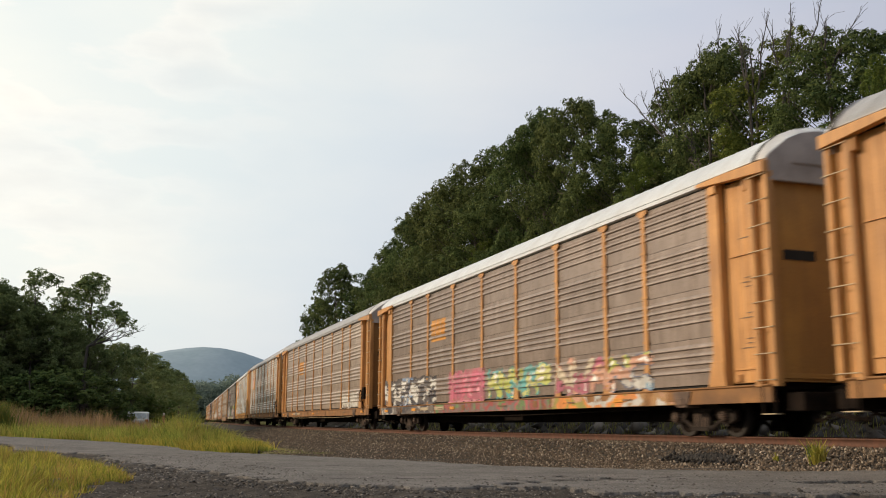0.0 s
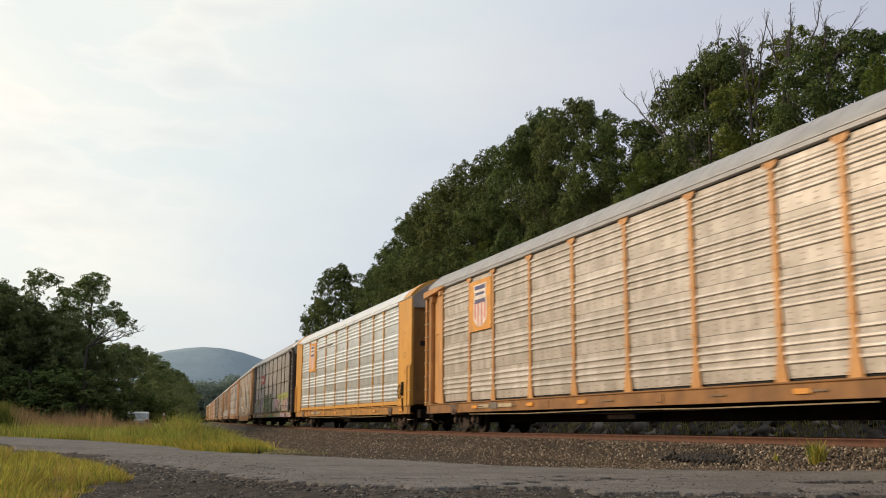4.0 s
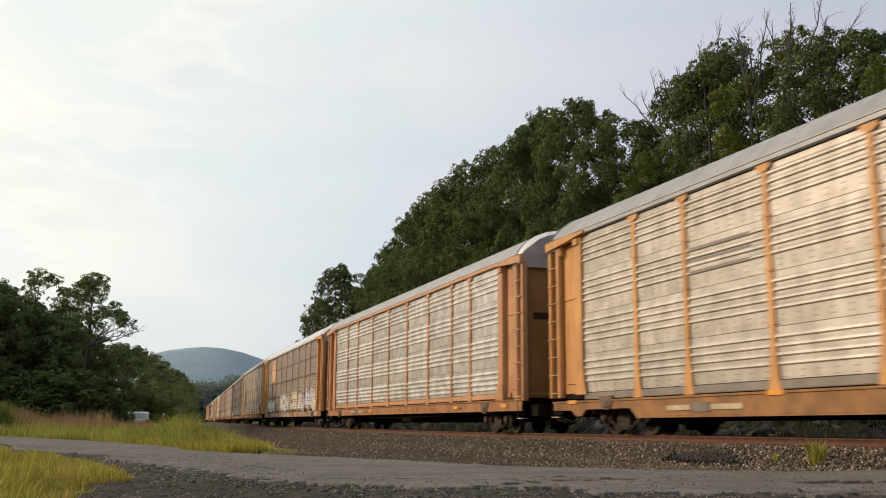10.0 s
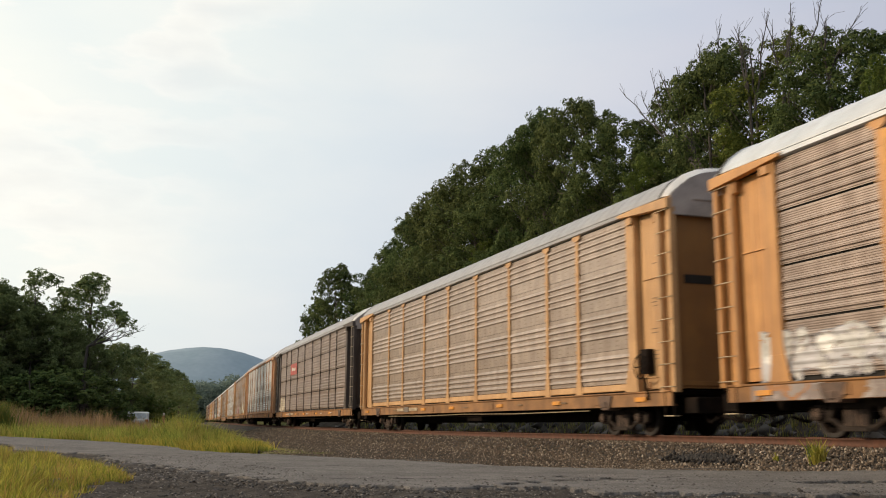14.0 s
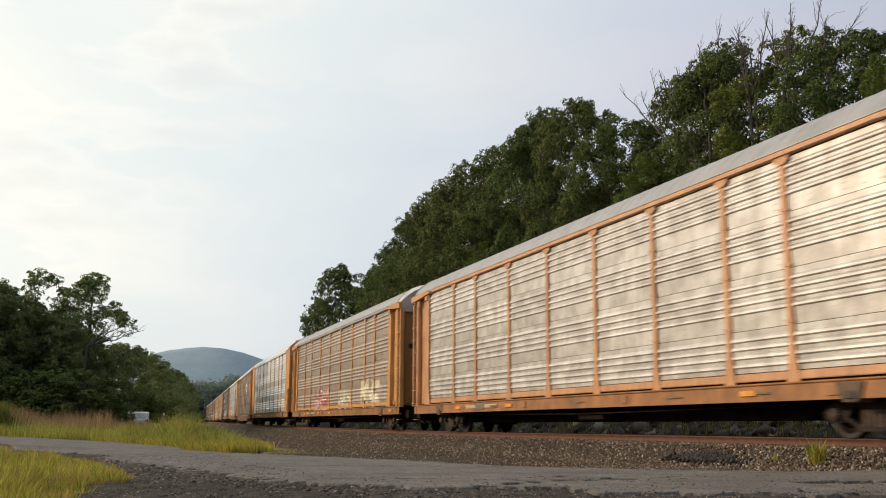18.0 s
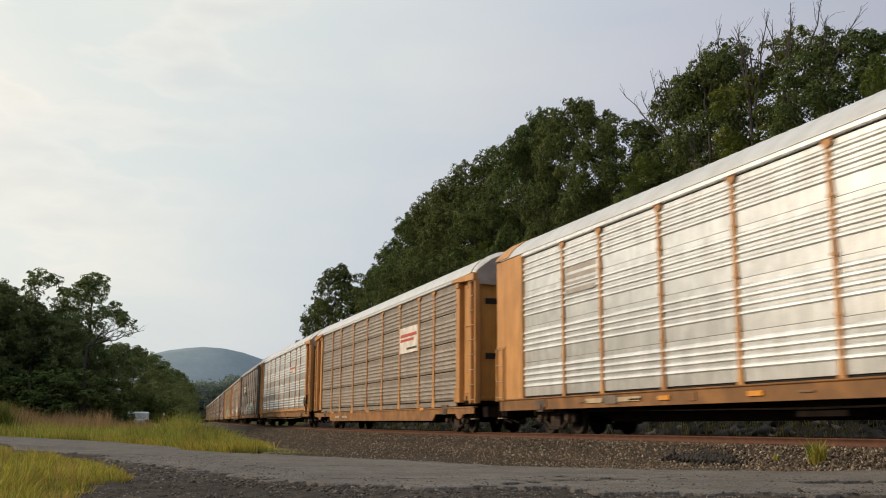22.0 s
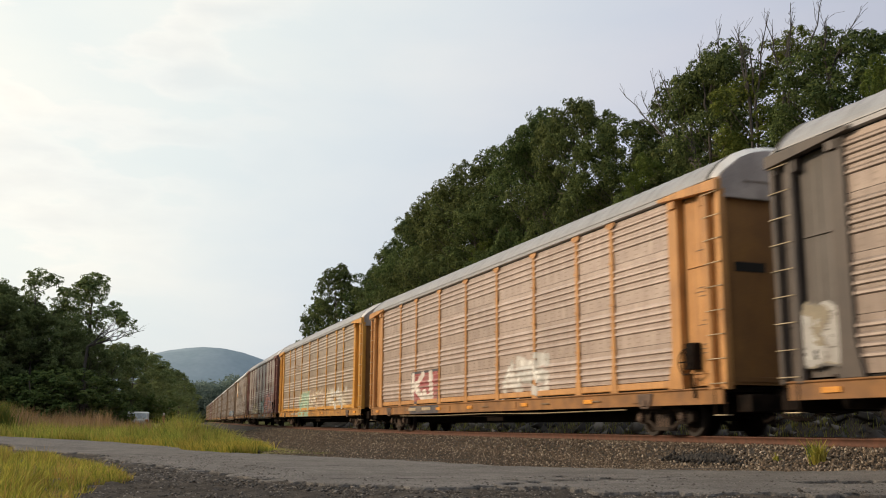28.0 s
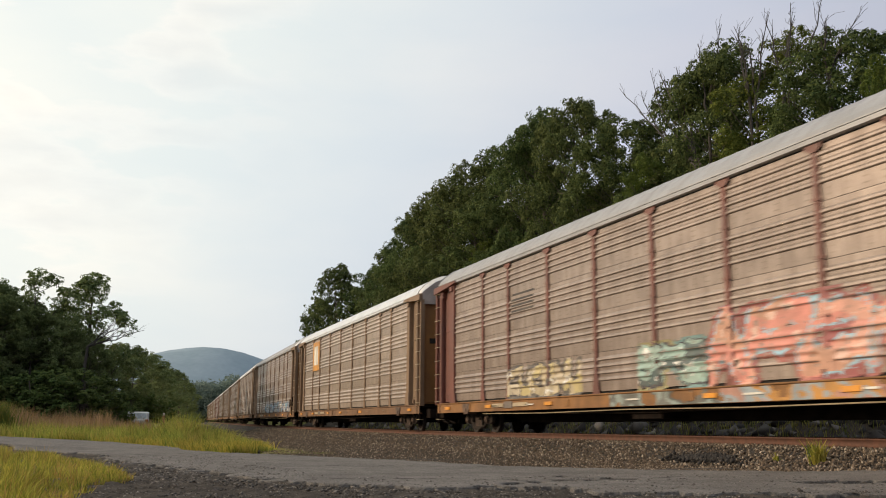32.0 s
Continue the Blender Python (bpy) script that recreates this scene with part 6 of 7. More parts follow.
def tree_meshes(seed, height, radius, base, leaf_mat, leaf=0.22, per=26, lobes=70, bark=None, trunk_r=0.24, clump=1.0, tuft=0.085, nt=13):
    """A tapered trunk with limbs, and a crown of rounded leaf tufts gathered on the limbs, with gaps between."""
    rng = np.random.RandomState(seed)
    wood = Shape()
    lean = rng.uniform(-0.5, 0.5, 2)
    top = np.array([lean[0], lean[1], height * 0.88])
    tp = [np.array([0, 0, -0.3]), np.array([lean[0] * .2, lean[1] * .2, height * 0.3]), np.array([lean[0] * .6, lean[1] * .6, height * 0.6]), top]
    wood.tube(tp, [trunk_r * 1.3, trunk_r, trunk_r * 0.6, 0.04], 8)
    ends, outs, sizes = [], [], []
    for i in range(lobes):
        h = base + (height - base) * rng.uniform(0.0, 1.0) ** 0.8
        u = (h - base) / (height - base)
        rmax = radius * math.sqrt(max(0.03, 1 - abs(2 * u - 0.75) ** 2.4 / 1.6)) * (0.72 + 0.5 * rng.rand())
        ang = rng.uniform(0, 2 * math.pi)
        r = rmax * (0.45 + 0.55 * rng.rand() ** 0.5)
        tip = np.array([math.cos(ang) * r, math.sin(ang) * r, h])
        root_h = max(height * 0.22, h - r * rng.uniform(0.5, 1.0))
        k = min(1.0, root_h / (height * 0.88))
        root = np.array([lean[0] * k, lean[1] * k, root_h])
        mid = (root + tip) / 2 + rng.normal(0, 0.25, 3) + (0, 0, -0.15 * r)
        wood.tube([root, mid, tip], [trunk_r * 0.34 * (1 - 0.6 * u), trunk_r * 0.2 * (1 - 0.6 * u), 0.02], 5)
        cl = clump * radius * rng.uniform(0.15, 0.27)
        d = rng.normal(0, 1, (nt, 3)) + (0.25 * math.cos(ang), 0.25 * math.sin(ang), 0.2)
        d /= np.linalg.norm(d, axis=1)[:, None]
        ends.append(tip + d * cl * rng.uniform(0.5, 1.0, (nt, 1)) * (1, 1, 0.75))
        outs.append(d)
        sizes.append(radius * tuft * rng.uniform(0.65, 1.3, nt))
    v, f = clump_leaves(np.concatenate(ends), np.concatenate(outs), rng, leaf, per, np.concatenate(sizes))
    wm = wood.mesh("trunk", [bark or M_BARK], fix=False)
    cm = quick_mesh("crown", v, f, [leaf_mat])
    return wm, cm


KINDS = [tree_meshes(100 + i, 20.0, 5.2, 3.0, M_LEAF, leaf=0.10, per=42, lobes=92) for i in range(4)]
KINDS += [tree_meshes(110 + i, 20.0, 4.6, 2.0, M_LEAF2, leaf=0.09, per=42, lobes=62) for i in range(2)]
BACK = [tree_meshes(115 + i, 20.0, 5.2, 2.0, M_LEAF, leaf=0.22, per=9, lobes=70) for i in range(3)]
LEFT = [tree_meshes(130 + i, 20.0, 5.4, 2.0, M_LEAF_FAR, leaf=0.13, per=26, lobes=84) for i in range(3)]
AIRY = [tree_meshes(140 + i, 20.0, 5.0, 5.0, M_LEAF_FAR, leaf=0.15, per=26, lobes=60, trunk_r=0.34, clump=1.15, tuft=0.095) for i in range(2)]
FULL = tree_meshes(150, 20.0, 5.0, 1.5, M_LEAF, leaf=0.14, per=24, lobes=120, clump=1.3)
BUSH = [tree_meshes(120 + i, 5.0, 2.6, 0.3, M_LEAF2 if i else M_LEAF, leaf=0.10, per=12, lobes=40, trunk_r=0.08) for i in range(2)]


def plant(kind, x, y, height, wide, label, category="tree", group="", base_h=20.0, name="tree"):
    t = thing(name, label, category, group, at=pose(x, y, bed(x, y) - 0.05, 0, 0, random.uniform(0, 360)))
    k = height / base_h
    t.scale = (k * wide, k * wide, k)
    part("trunk", kind[0], t)
    part("crown", kind[1], t)
    return t


random.seed(21)
OAK = "leafy dark green broadleaf tree in a dense row"
LIGHT = "leafy brighter green broadleaf tree in a dense row"
RIGHT_ROW = [(27.4, 29.5, 14.4, 0, 1.0), (28.4, 33.9, 16.0, 4, 1.05), (27.6, 37.4, 16.8, 1, 0.85), (31.6, 46.0, 18.7, 2, 0.8), (28.6, 48.7, 16.6, 0, 1.0), (27.7, 53.1, 19.3, 3, 0.72),
             (27.9, 58.6, 19.9, 1, 0.75), (28.6, 62.6, 18.2, 0, 0.9), (29.2, 67.0, 19.8, 2, 0.95), (28.4, 72.9, 19.8, 0, 0.95), (29.9, 81.6, 20.8, 3, 1.0), (28.6, 77.0, 18.2, 2, 0.9), (29.6, 88.6, 19.4, 1, 0.9),
             (29.6, 95.1, 18.4, 2, 0.85), (31.4, 105.0, 18.4, 0, 0.95), (32.4, 113.2, 18.2, 3, 0.95)]
FRONT_ROW = [(25.0, 25.6, 11.6, 5, 0.55), (25.5, 41.5, 12.3, 5, 0.7), (25.0, 29.9, 9.6, 5, 0.6), (25.0, 74.5, 9.4, 5, 0.9),
             (26.0, 64.5, 12.0, 4, 0.8), (26.2, 57.0, 11.0, 5, 0.8), (26.4, 84.0, 13.0, 1, 1.0), (26.6, 92.0, 12.0, 2, 0.9)]
for x, y, h, k, wide in RIGHT_ROW + FRONT_ROW:
    plant(KINDS[k], x, y, h, wide, LIGHT if k > 3 else OAK, group="trees behind the track")
for x, y, h in ((30.8, 43.6, 14.6), (31.5, 46.8, 14.8)):
    plant(KINDS[2], x, y, h, 0.9, OAK, group="trees behind the track")
for i in range(20):          # second row, behind
    y = 24 + 5.0 * i
    x = 33.5 + random.uniform(-1.5, 2.5) + 0.02 * max(0, y - 60)
    plant(BACK[i % 3], x, y, random.uniform(12, 14.5) + 3.0 * min(1, max(0, (y - 45) / 15)), random.uniform(1.2, 1.5), OAK, group="trees behind the track")
for i in range(22):          # undergrowth at the foot of the row
    y = 22 + 4.2 * i
    x = 25.0 + random.uniform(-1.0, 1.5) + 0.03 * max(0, y - 60)
    plant(BUSH[i % 2], x, y, random.uniform(3.0, 5.5), random.uniform(1.0, 1.4), "dense green shrub at the foot of the trees", "shrub", "shrubs behind the track", base_h=5.0, name="shrub")
for i in range(34):          # low growth on the bank beside the track
    s_at = 9.0 + 1.7 * i + random.uniform(-0.5, 0.5)
    x, y, th = along(s_at, 6.6 + random.uniform(-0.9, 1.6))
    plant(BUSH[i % 2], x, y, random.uniform(0.7, 1.7), random.uniform(1.2, 1.7), "low dark green shrub on the bank beyond the track", "shrub", "shrubs behind the track", base_h=5.0, name="shrub")
for x, y, h in ((28.5, 121.0, 18.4), (28.2, 129.0, 15.0)):
    plant(FULL, x, y, h, 0.8, OAK, group="trees behind the track")

def dead_limb(s, rng, root, bend, tip, r):
    """A crooked bare limb with a few forked twigs towards its end."""
    root, bend, tip = (np.array(p, float) for p in (root, bend, tip))
    pts = [root]
    for i in range(1, 9):
        u = i / 8
        q = (1 - u) ** 2 * root + 2 * u * (1 - u) * bend + u * u * tip
        pts.append(q + rng.normal(0, 0.05, 3) * (1 if i < 8 else 0))
    s.tube(pts, [r * (1 - 0.82 * i / 8) for i in range(9)], 5)
    length = min(3.2, np.linalg.norm(tip - root))
    for i in range(3, 8):
        for side in range(2):
            d = (pts[i + 1] - pts[i - 1]) / np.linalg.norm(pts[i + 1] - pts[i - 1]) + rng.normal(0, 0.55, 3) * (0.4, 1, 1) + (0, 0, 0.35)
            d /= np.linalg.norm(d)
            e = pts[i] + d * length * rng.uniform(0.10, 0.24)
            m = (pts[i] + e) / 2 + rng.normal(0, 0.05, 3)
            rr = r * (1 - 0.82 * i / 8) * 0.6
            s.tube([pts[i], m, e], [rr, rr * 0.7, 0.007], 4)
            for k in range(2):
                g = e - m
                g = g / np.linalg.norm(g) + rng.normal(0, 0.5, 3) + (0, 0, 0.2)
                s.tube([m if k else e, (m if k else e) + g * length * rng.uniform(0.04, 0.09)], [rr * 0.5, 0.006], 4)


# foot (y), fork height, then for each limb its bend and tip (y, z); they stand at the near side of the row
DEAD = [(31.9, 12.5, [((31.5, 15.0), (31.0, 17.5)), ((30.8, 15.4), (29.4, 17.3))]),
        (33.9, 13.5, [((33.8, 15.6), (32.8, 17.9)), ((33.9, 15.4), (34.3, 17.0))]),
        (34.3, 14.0, [((34.8, 16.2), (35.6, 18.4)), ((34.6, 16.2), (34.6, 17.9))]),
        (32.1, 13.0, [((32.4, 15.8), (32.7, 17.3)), ((31.9, 15.8), (31.6, 17.3))]),
        (29.4, 13.0, [((29.0, 14.8), (28.0, 15.8)), ((29.6, 14.8), (29.1, 16.2))]),
        (37.4, 14.5, [((37.4, 16.8), (38.5, 18.7)), ((37.2, 16.8), (36.2, 18.7))]),
        (37.9, 12.0, [((42.4, 15.4), (46.3, 19.0)), ((42.4, 15.0), (43.6, 17.9)), ((41.4, 15.2), (42.1, 18.5)), ((40.6, 15.0), (40.6, 17.5))]),
        (38.6, 13.0, [((39.4, 15.4), (39.8, 17.9)), ((40.0, 16.2), (41.6, 18.4)), ((39.2, 16.0), (38.9, 17.4))])]
for i, (fy, fork, limbs) in enumerate(DEAD):
    rng = np.random.RandomState(300 + i)
    fx = 26.4
    foot = bed(fx, fy)
    d = thing("dead_tree", "bare grey dead tree with crooked twigs", "tree", "dead trees", at=pose(fx, fy, foot))
    sh = Shape()
    sh.tube([(0, 0, -0.1), (0.1, 0.05, fork * 0.5), (0, 0, fork - foot)], [0.13, 0.09, 0.06], 7)
    part("trunk", sh.mesh("trunk", [M_DEADWOOD], fix=False), d)
    for (by, bz), (ty, tz) in limbs:
        sh = Shape()
        dead_limb(sh, rng, (0, 0, fork - foot), (rng.uniform(-0.3, 0.3), by - fy, bz - foot), (rng.uniform(-0.5, 0.5), ty - fy, tz - foot), 0.065)
        part("branch", sh.mesh("branch", [M_DEADWOOD], fix=False), d)

LEFT_ROW = [(-7.4, 86.5, 10.8, 0, 1.0), (3.6, 104, 7.0, 1, 1.1), (0.4, 105, 8.0, 2, 1.2), (6.0, 116, 6.5, 0, 1.2), (-8.2, 87, 11.6, 1, 1.0), (-5.0, 87.5, 10.0, 2, 1.0), (-2.4, 88, 8.8, 0, 1.0), (-3.8, 90, 9.4, 1, 1.1), (-0.4, 90, 8.2, 2, 1.0), (-6.6, 94, 11.2, 1, 1.1), (-3.2, 96, 10.6, 0, 1.1), (-9.6, 91, 11.6, 0, 1.1), (-10.5, 93, 12.4, 2, 1.1), (-8.5, 90, 11.6, 2, 1.1)]
LEFT_BACK = [(-5.0, 92, 13.4, 3, 1.0), (-0.8, 95, 13.9, 4, 1.1), (1.4, 100, 8.0, 0, 1.1), (3.2, 110, 8.8, 1, 1.3), (5.6, 122, 8.9, 2, 1.3), (7.6, 135, 9.2, 0, 1.3),
            (9.6, 150, 8.8, 0, 1.2), (11.8, 165, 9.0, 1, 1.2), (14.4, 180, 9.0, 2, 1.2), (16.4, 196, 8.4, 1, 1.2), (18.6, 212, 7.6, 0, 1.2)]
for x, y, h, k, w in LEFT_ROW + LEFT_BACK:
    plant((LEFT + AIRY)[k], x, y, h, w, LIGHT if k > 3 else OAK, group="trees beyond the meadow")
for i in range(8):          # second rank of the left wood
    x, y = -19 + 2.4 * i, 101 + random.uniform(-2, 2)
    plant(LEFT[i % 3], x, y, 7.0 + random.uniform(0, 2), 1.6, OAK, group="trees beyond the meadow")
LEFT_BUSH = [tree_meshes(160 + i, 5.0, 2.6, 0.3, M_LEAF_MID, leaf=0.12, per=12, lobes=40, trunk_r=0.08) for i in range(2)]
for i in range(9):
    x = -15 + 1.8 * i
    y = 84 + max(0, x) * 5.0 + random.uniform(-2, 2)
    plant(LEFT_BUSH[i % 2], x, y, random.uniform(3, 5), 1.5, "dense green shrub at the wood's edge", "shrub", "shrubs beyond the meadow", base_h=5.0, name="shrub")
for x, y, h in ((0.9, 92.0, 3.2), (-1.2, 91.0, 3.4), (7.0, 124.0, 4.0), (2.2, 98.0, 3.6), (3.6, 103.0, 4.0), (5.2, 112.0, 4.0)):
    plant(LEFT_BUSH[0], x, y, h, 1.3, "dense green shrub at the wood's edge", "shrub", "shrubs beyond the meadow", base_h=5.0, name="shrub")
FAN = [((0.6, 7.7), (1.41, 8.6)), ((0.9, 7.7), (2.32, 8.5)), ((1.1, 7.3), (3.02, 8.15)), ((1.4, 7.1), (3.72, 8.0)), ((0.2, 7.0), (0.8, 7.75))]
dl_rng = np.random.RandomState(340)          # a bare fan of limbs that leans out of the wood's edge
dl_foot = bed(-0.8, 85)
dl = thing("dead_tree", "bare grey dead tree leaning out of the wood", "tree", "dead trees", at=pose(-0.8, 85, dl_foot))
dl_shape = Shape()
dl_shape.tube([(0, 0, -0.1), (-0.1, 0, 3.6), (0.13, 0, 6.5 - dl_foot)], [0.20, 0.15, 0.11], 7)
part("trunk", dl_shape.mesh("trunk", [M_DEADWOOD], fix=False), dl)
for (bx, bz), (tx, tz) in FAN:
    dl_shape = Shape()
    dead_limb(dl_shape, dl_rng, (0.13, 0, 6.5 - dl_foot), (bx + 0.8, dl_rng.uniform(-0.4, 0.4), bz - dl_foot), (tx + 0.8, dl_rng.uniform(-0.6, 0.6), tz - dl_foot), 0.075)
    part("branch", dl_shape.mesh("branch", [M_DEADWOOD], fix=False), dl)


# ---- distance ----
def far_wood(name, label, x0, x1, y0, y1, height, count, leaf, mat, seed):
    rng = np.random.RandomState(seed)
    pts = []
    for i in range(count):
        u = rng.rand()
        x, y = x0 + (x1 - x0) * u + rng.normal(0, 4), y0 + (y1 - y0) * u + rng.normal(0, 8)
        h = height * rng.uniform(0.6, 1.1)
        d = rng.normal(0, 1, (60, 3))
        d /= np.linalg.norm(d, axis=1)[:, None]
        pts.append(np.array([x, y, bed(x, y) + h * 0.55]) + d * (height * 0.28, height * 0.28, h * 0.5))
    v, f = leaves_on(np.concatenate(pts), rng, leaf, 5, height * 0.05)
    ob = new(name, quick_mesh(name, v, f, [mat]))
    return tagged(ob, label, "woods", kind="stuff")


# haze of distance is mixed into the hill's pale blue base colour
M_HILL = material("haze_tinted_hill", (0.25, 0.32, 0.375), 1.0, second=(0.225, 0.295, 0.345), scale=0.02, detail_scale=0.12, bump=0.0, vary=0.0, spec=0.0, grain=0.2)
# these leaf tints carry the valley's haze in their grey-green
M_HAZEWOOD = leaf_material("haze_tinted_leaves", (0.15, 0.20, 0.175), (0.165, 0.215, 0.185), 0.6)
far_wood("far_woods", "woods along the valley floor, haze put into their green", 20, 75, 400, 380, 14, 420, 0.5, M_HAZEWOOD, 5)
far_wood("track_woods", "woods beyond the end of the train", 44, 60, 420, 425, 12, 120, 0.5, M_HAZEWOOD, 6)
# out-of-view woods, added to darken low reflections in the car sides
far_wood("side_woods", "unseen wood added round the meadow to darken reflections", -16, -75, 97, 62, 13, 150, 0.5, M_LEAF_MID, 7)
far_wood("side_woods", "unseen wood added round the meadow to darken reflections", -75, -105, 62, 0, 13, 130, 0.5, M_LEAF_MID, 8)
hv, hf = [], []
HX = [-900 + 30 * i for i in range(80)]
for j, (dy, k) in enumerate(((0, 0.0), (60, 0.35), (130, 0.7), (210, 0.93), (300, 1.0), (420, 0.8))):
    for x in HX:
        h = 128 * math.exp(-((x - 165) / (200.0 if x > 165 else 300.0)) ** 2) + 46 * math.exp(-((x - 420) / 240.0) ** 2) + 30 * math.exp(-((x + 360) / 260.0) ** 2)
        h += 4 * noise.noise(Vector((x * 0.012, j * 0.4, 0))) + 1.6 * noise.noise(Vector((x * 0.07, j, 0)))
        hv.append((x, 1500 + dy, -3 + h * k))
w = len(HX)
for j in range(5):
    for i in range(w - 1):
        hf.append((j * w + i, j * w + i + 1, (j + 1) * w + i + 1, (j + 1) * w + i))
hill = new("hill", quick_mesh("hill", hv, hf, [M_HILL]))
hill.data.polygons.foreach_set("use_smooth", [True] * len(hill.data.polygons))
tagged(hill, "distant wooded hill with haze painted into its blue", "hill", kind="structure")


# ---- grass ----
def blade_material(name, a, b, dry=(0.40, 0.28, 0.06), patch_scale=1.5):
    """Grass blades: each of its own tint, in patches that turn from green to dry."""
    m = leaf_material(name, a, b, 0.3)
    n, l = m.node_tree.nodes, m.node_tree.links
    ramp = next(x for x in n if x.bl_idname == "ShaderNodeValToRGB")
    hsv = next(x for x in n if x.bl_idname == "ShaderNodeHueSaturation")
    tc = n.new("ShaderNodeTexCoord")
    patch = n.new("ShaderNodeTexNoise")
    patch.inputs["Scale"].default_value, patch.inputs["Detail"].default_value = patch_scale, 4.0
    l.new(tc.outputs["Object"], patch.inputs[0])
    mr = n.new("ShaderNodeMapRange")
    mr.inputs["From Min"].default_value, mr.inputs["From Max"].default_value = 0.50, 0.66
    mr.inputs["To Max"].default_value = 0.5
    l.new(patch.outputs[0], mr.inputs[0])
    mx = n.new("ShaderNodeMixRGB")
    mx.inputs[2].default_value = (*dry, 1)
    l.new(mr.outputs[0], mx.inputs[0])
    l.new(ramp.outputs[0], mx.inputs[1])
    l.new(mx.outputs[0], hsv.inputs["Color"])
    return m


M_GRASS = blade_material("meadow_grass", (0.105, 0.150, 0.022), (0.52, 0.45, 0.085), dry=(0.48, 0.34, 0.09), patch_scale=2.2)
M_GRASS_DRY = blade_material("dry_tall_grass", (0.22, 0.15, 0.08), (0.42, 0.30, 0.17))
M_GRASS_TALL = blade_material("tall_green_grass", (0.095, 0.140, 0.028), (0.44, 0.43, 0.09), dry=(0.36, 0.22, 0.09), patch_scale=1.1)


M_REED = blade_material("green_reed", (0.05, 0.085, 0.02), (0.13, 0.17, 0.04))
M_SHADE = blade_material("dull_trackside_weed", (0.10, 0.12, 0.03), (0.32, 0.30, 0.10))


def grass(name, label, count, place, h, width, mat, seed, lean=0.35, tuft=1, spread=0.1):
    """Bent blades; with tuft > 1 they stand in tufts that fan outwards."""
    rng = np.random.RandomState(seed)
    base = np.repeat(np.array([place(rng) for _ in range(count // tuft)]), tuft, axis=0)
    n = len(base)
    shift = rng.normal(0, spread, (n, 2)) if tuft > 1 else np.zeros((n, 2))
    base[:, :2] += shift
    ang = rng.uniform(0, 2 * math.pi, n)
    side = np.stack([np.cos(ang), np.sin(ang), np.zeros(n)], 1)
    ld = rng.normal(0, lean, (n, 2)) + shift * (0.22 / max(spread, 0.01))
    hh = h[0] + (h[1] - h[0]) * rng.rand(n)
    hh = hh * base[:, 3]
    w = width * rng.uniform(0.6, 1.3, n)
    p = base[:, :3]
    bend = np.stack([ld[:, 0] * hh, ld[:, 1] * hh, np.zeros(n)], 1)
    up = np.stack([np.zeros(n), np.zeros(n), hh], 1)
    v0, v1 = p - side * w[:, None], p + side * w[:, None]
    m = p + up * 0.6 + bend * 0.35
    v2, v3 = m + side * w[:, None] * 0.7, m - side * w[:, None] * 0.7
    tip = p + up + bend
    v4, v5 = tip + side * w[:, None] * 0.15, tip - side * w[:, None] * 0.15
    v = np.stack([v0, v1, v2, v3, v4, v5], 1).reshape(-1, 3)
    k = np.arange(n)[:, None] * 6
    f = np.concatenate([k + [0, 1, 2, 3], k + [3, 2, 4, 5]], 0)
    ob = new(name, quick_mesh(name, v, f, [mat]))
    return tagged(ob, label, "grass", kind="stuff")


def near_patch(rng):
    while True:
        y = 8.0 + 17 * rng.rand() ** 1.4
        edge = grass_edge(y)
        x = edge - 9 * rng.rand() ** 1.6
        d = edge - x
        if noise.noise(Vector((x * 1.2, y * 1.2, 5))) > -0.25 + 0.4 * max(0, 0.6 - d):
            return x, y, bed(x, y) - 0.01, min(1.0, 0.45 + d * 0.5) * (0.8 + 0.8 * noise.noise(Vector((x * 2.0, y * 2.0, 6))))


def meadow(rng):
    while True:
        y = 26 + 46 * rng.rand() ** 1.2
        hi = np.interp(y, [26, 28, 31.5, 37, 44, 52, 75], [3.6, 4.5, 5.4, 6.3, 7.2, 8.0, 9.5])
        lo = station(ROAD_RIGHT, y) + 0.1 if y < 52 else -17.0
        x = lo + (hi - lo) * rng.rand()
        if y < 29 and rng.rand() < 0.3:
            continue
        tall = float(np.interp(x + 0.06 * (y - 37), [3.4, 5.2], [1.0, 0.25])) * (0.85 + 0.75 * noise.noise(Vector((x * 0.7, y * 0.5, 3)))) * float(np.interp(y, [26, 31, 40, 46], [0.35, 0.8, 1.0, 0.6]))
        tall = min(tall, 1.1)
        return x, y, bed(x, y) - 0.01, tall * min(1.0, 0.25 + min(x - lo, hi - x) * 0.45)


def reeds(rng):
    y = 62 + 22 * rng.rand()
    x = rng.uniform(-20, 0.056 * y)
    k = 1.0 if x < 0.021 * y - 0.2 else 0.62
    return x, y, bed(x, y) - 0.01, k * rng.uniform(0.6, 1.0) * (0.8 + 0.5 * noise.noise(Vector((x * 0.3, y * 0.3, 1))))


def clump(rng):
    y = 52 + 3 * rng.rand()
    x = -4.9 + rng.normal(0, 0.55)
    return x, y, bed(x, y), 1.0


grass("grass", "short yellow green grass at the road edge", 36000, near_patch, (0.08, 0.33), 0.006, M_GRASS, 41, 0.28, 12, 0.03)
M_STRAW = blade_material("straw_grass", (0.20, 0.15, 0.04), (0.48, 0.36, 0.12))
grass("straw_grass", "dry straw-coloured grass among the green", 9000, near_patch, (0.08, 0.30), 0.006, M_STRAW, 48, 0.4, 9, 0.04)
M_STALK = blade_material("golden_stalk", (0.34, 0.24, 0.06), (0.58, 0.42, 0.13))
grass("grass_stalks", "golden seed stalks standing above the grass", 900, near_patch, (0.16, 0.42), 0.005, M_STALK, 50, 0.2)
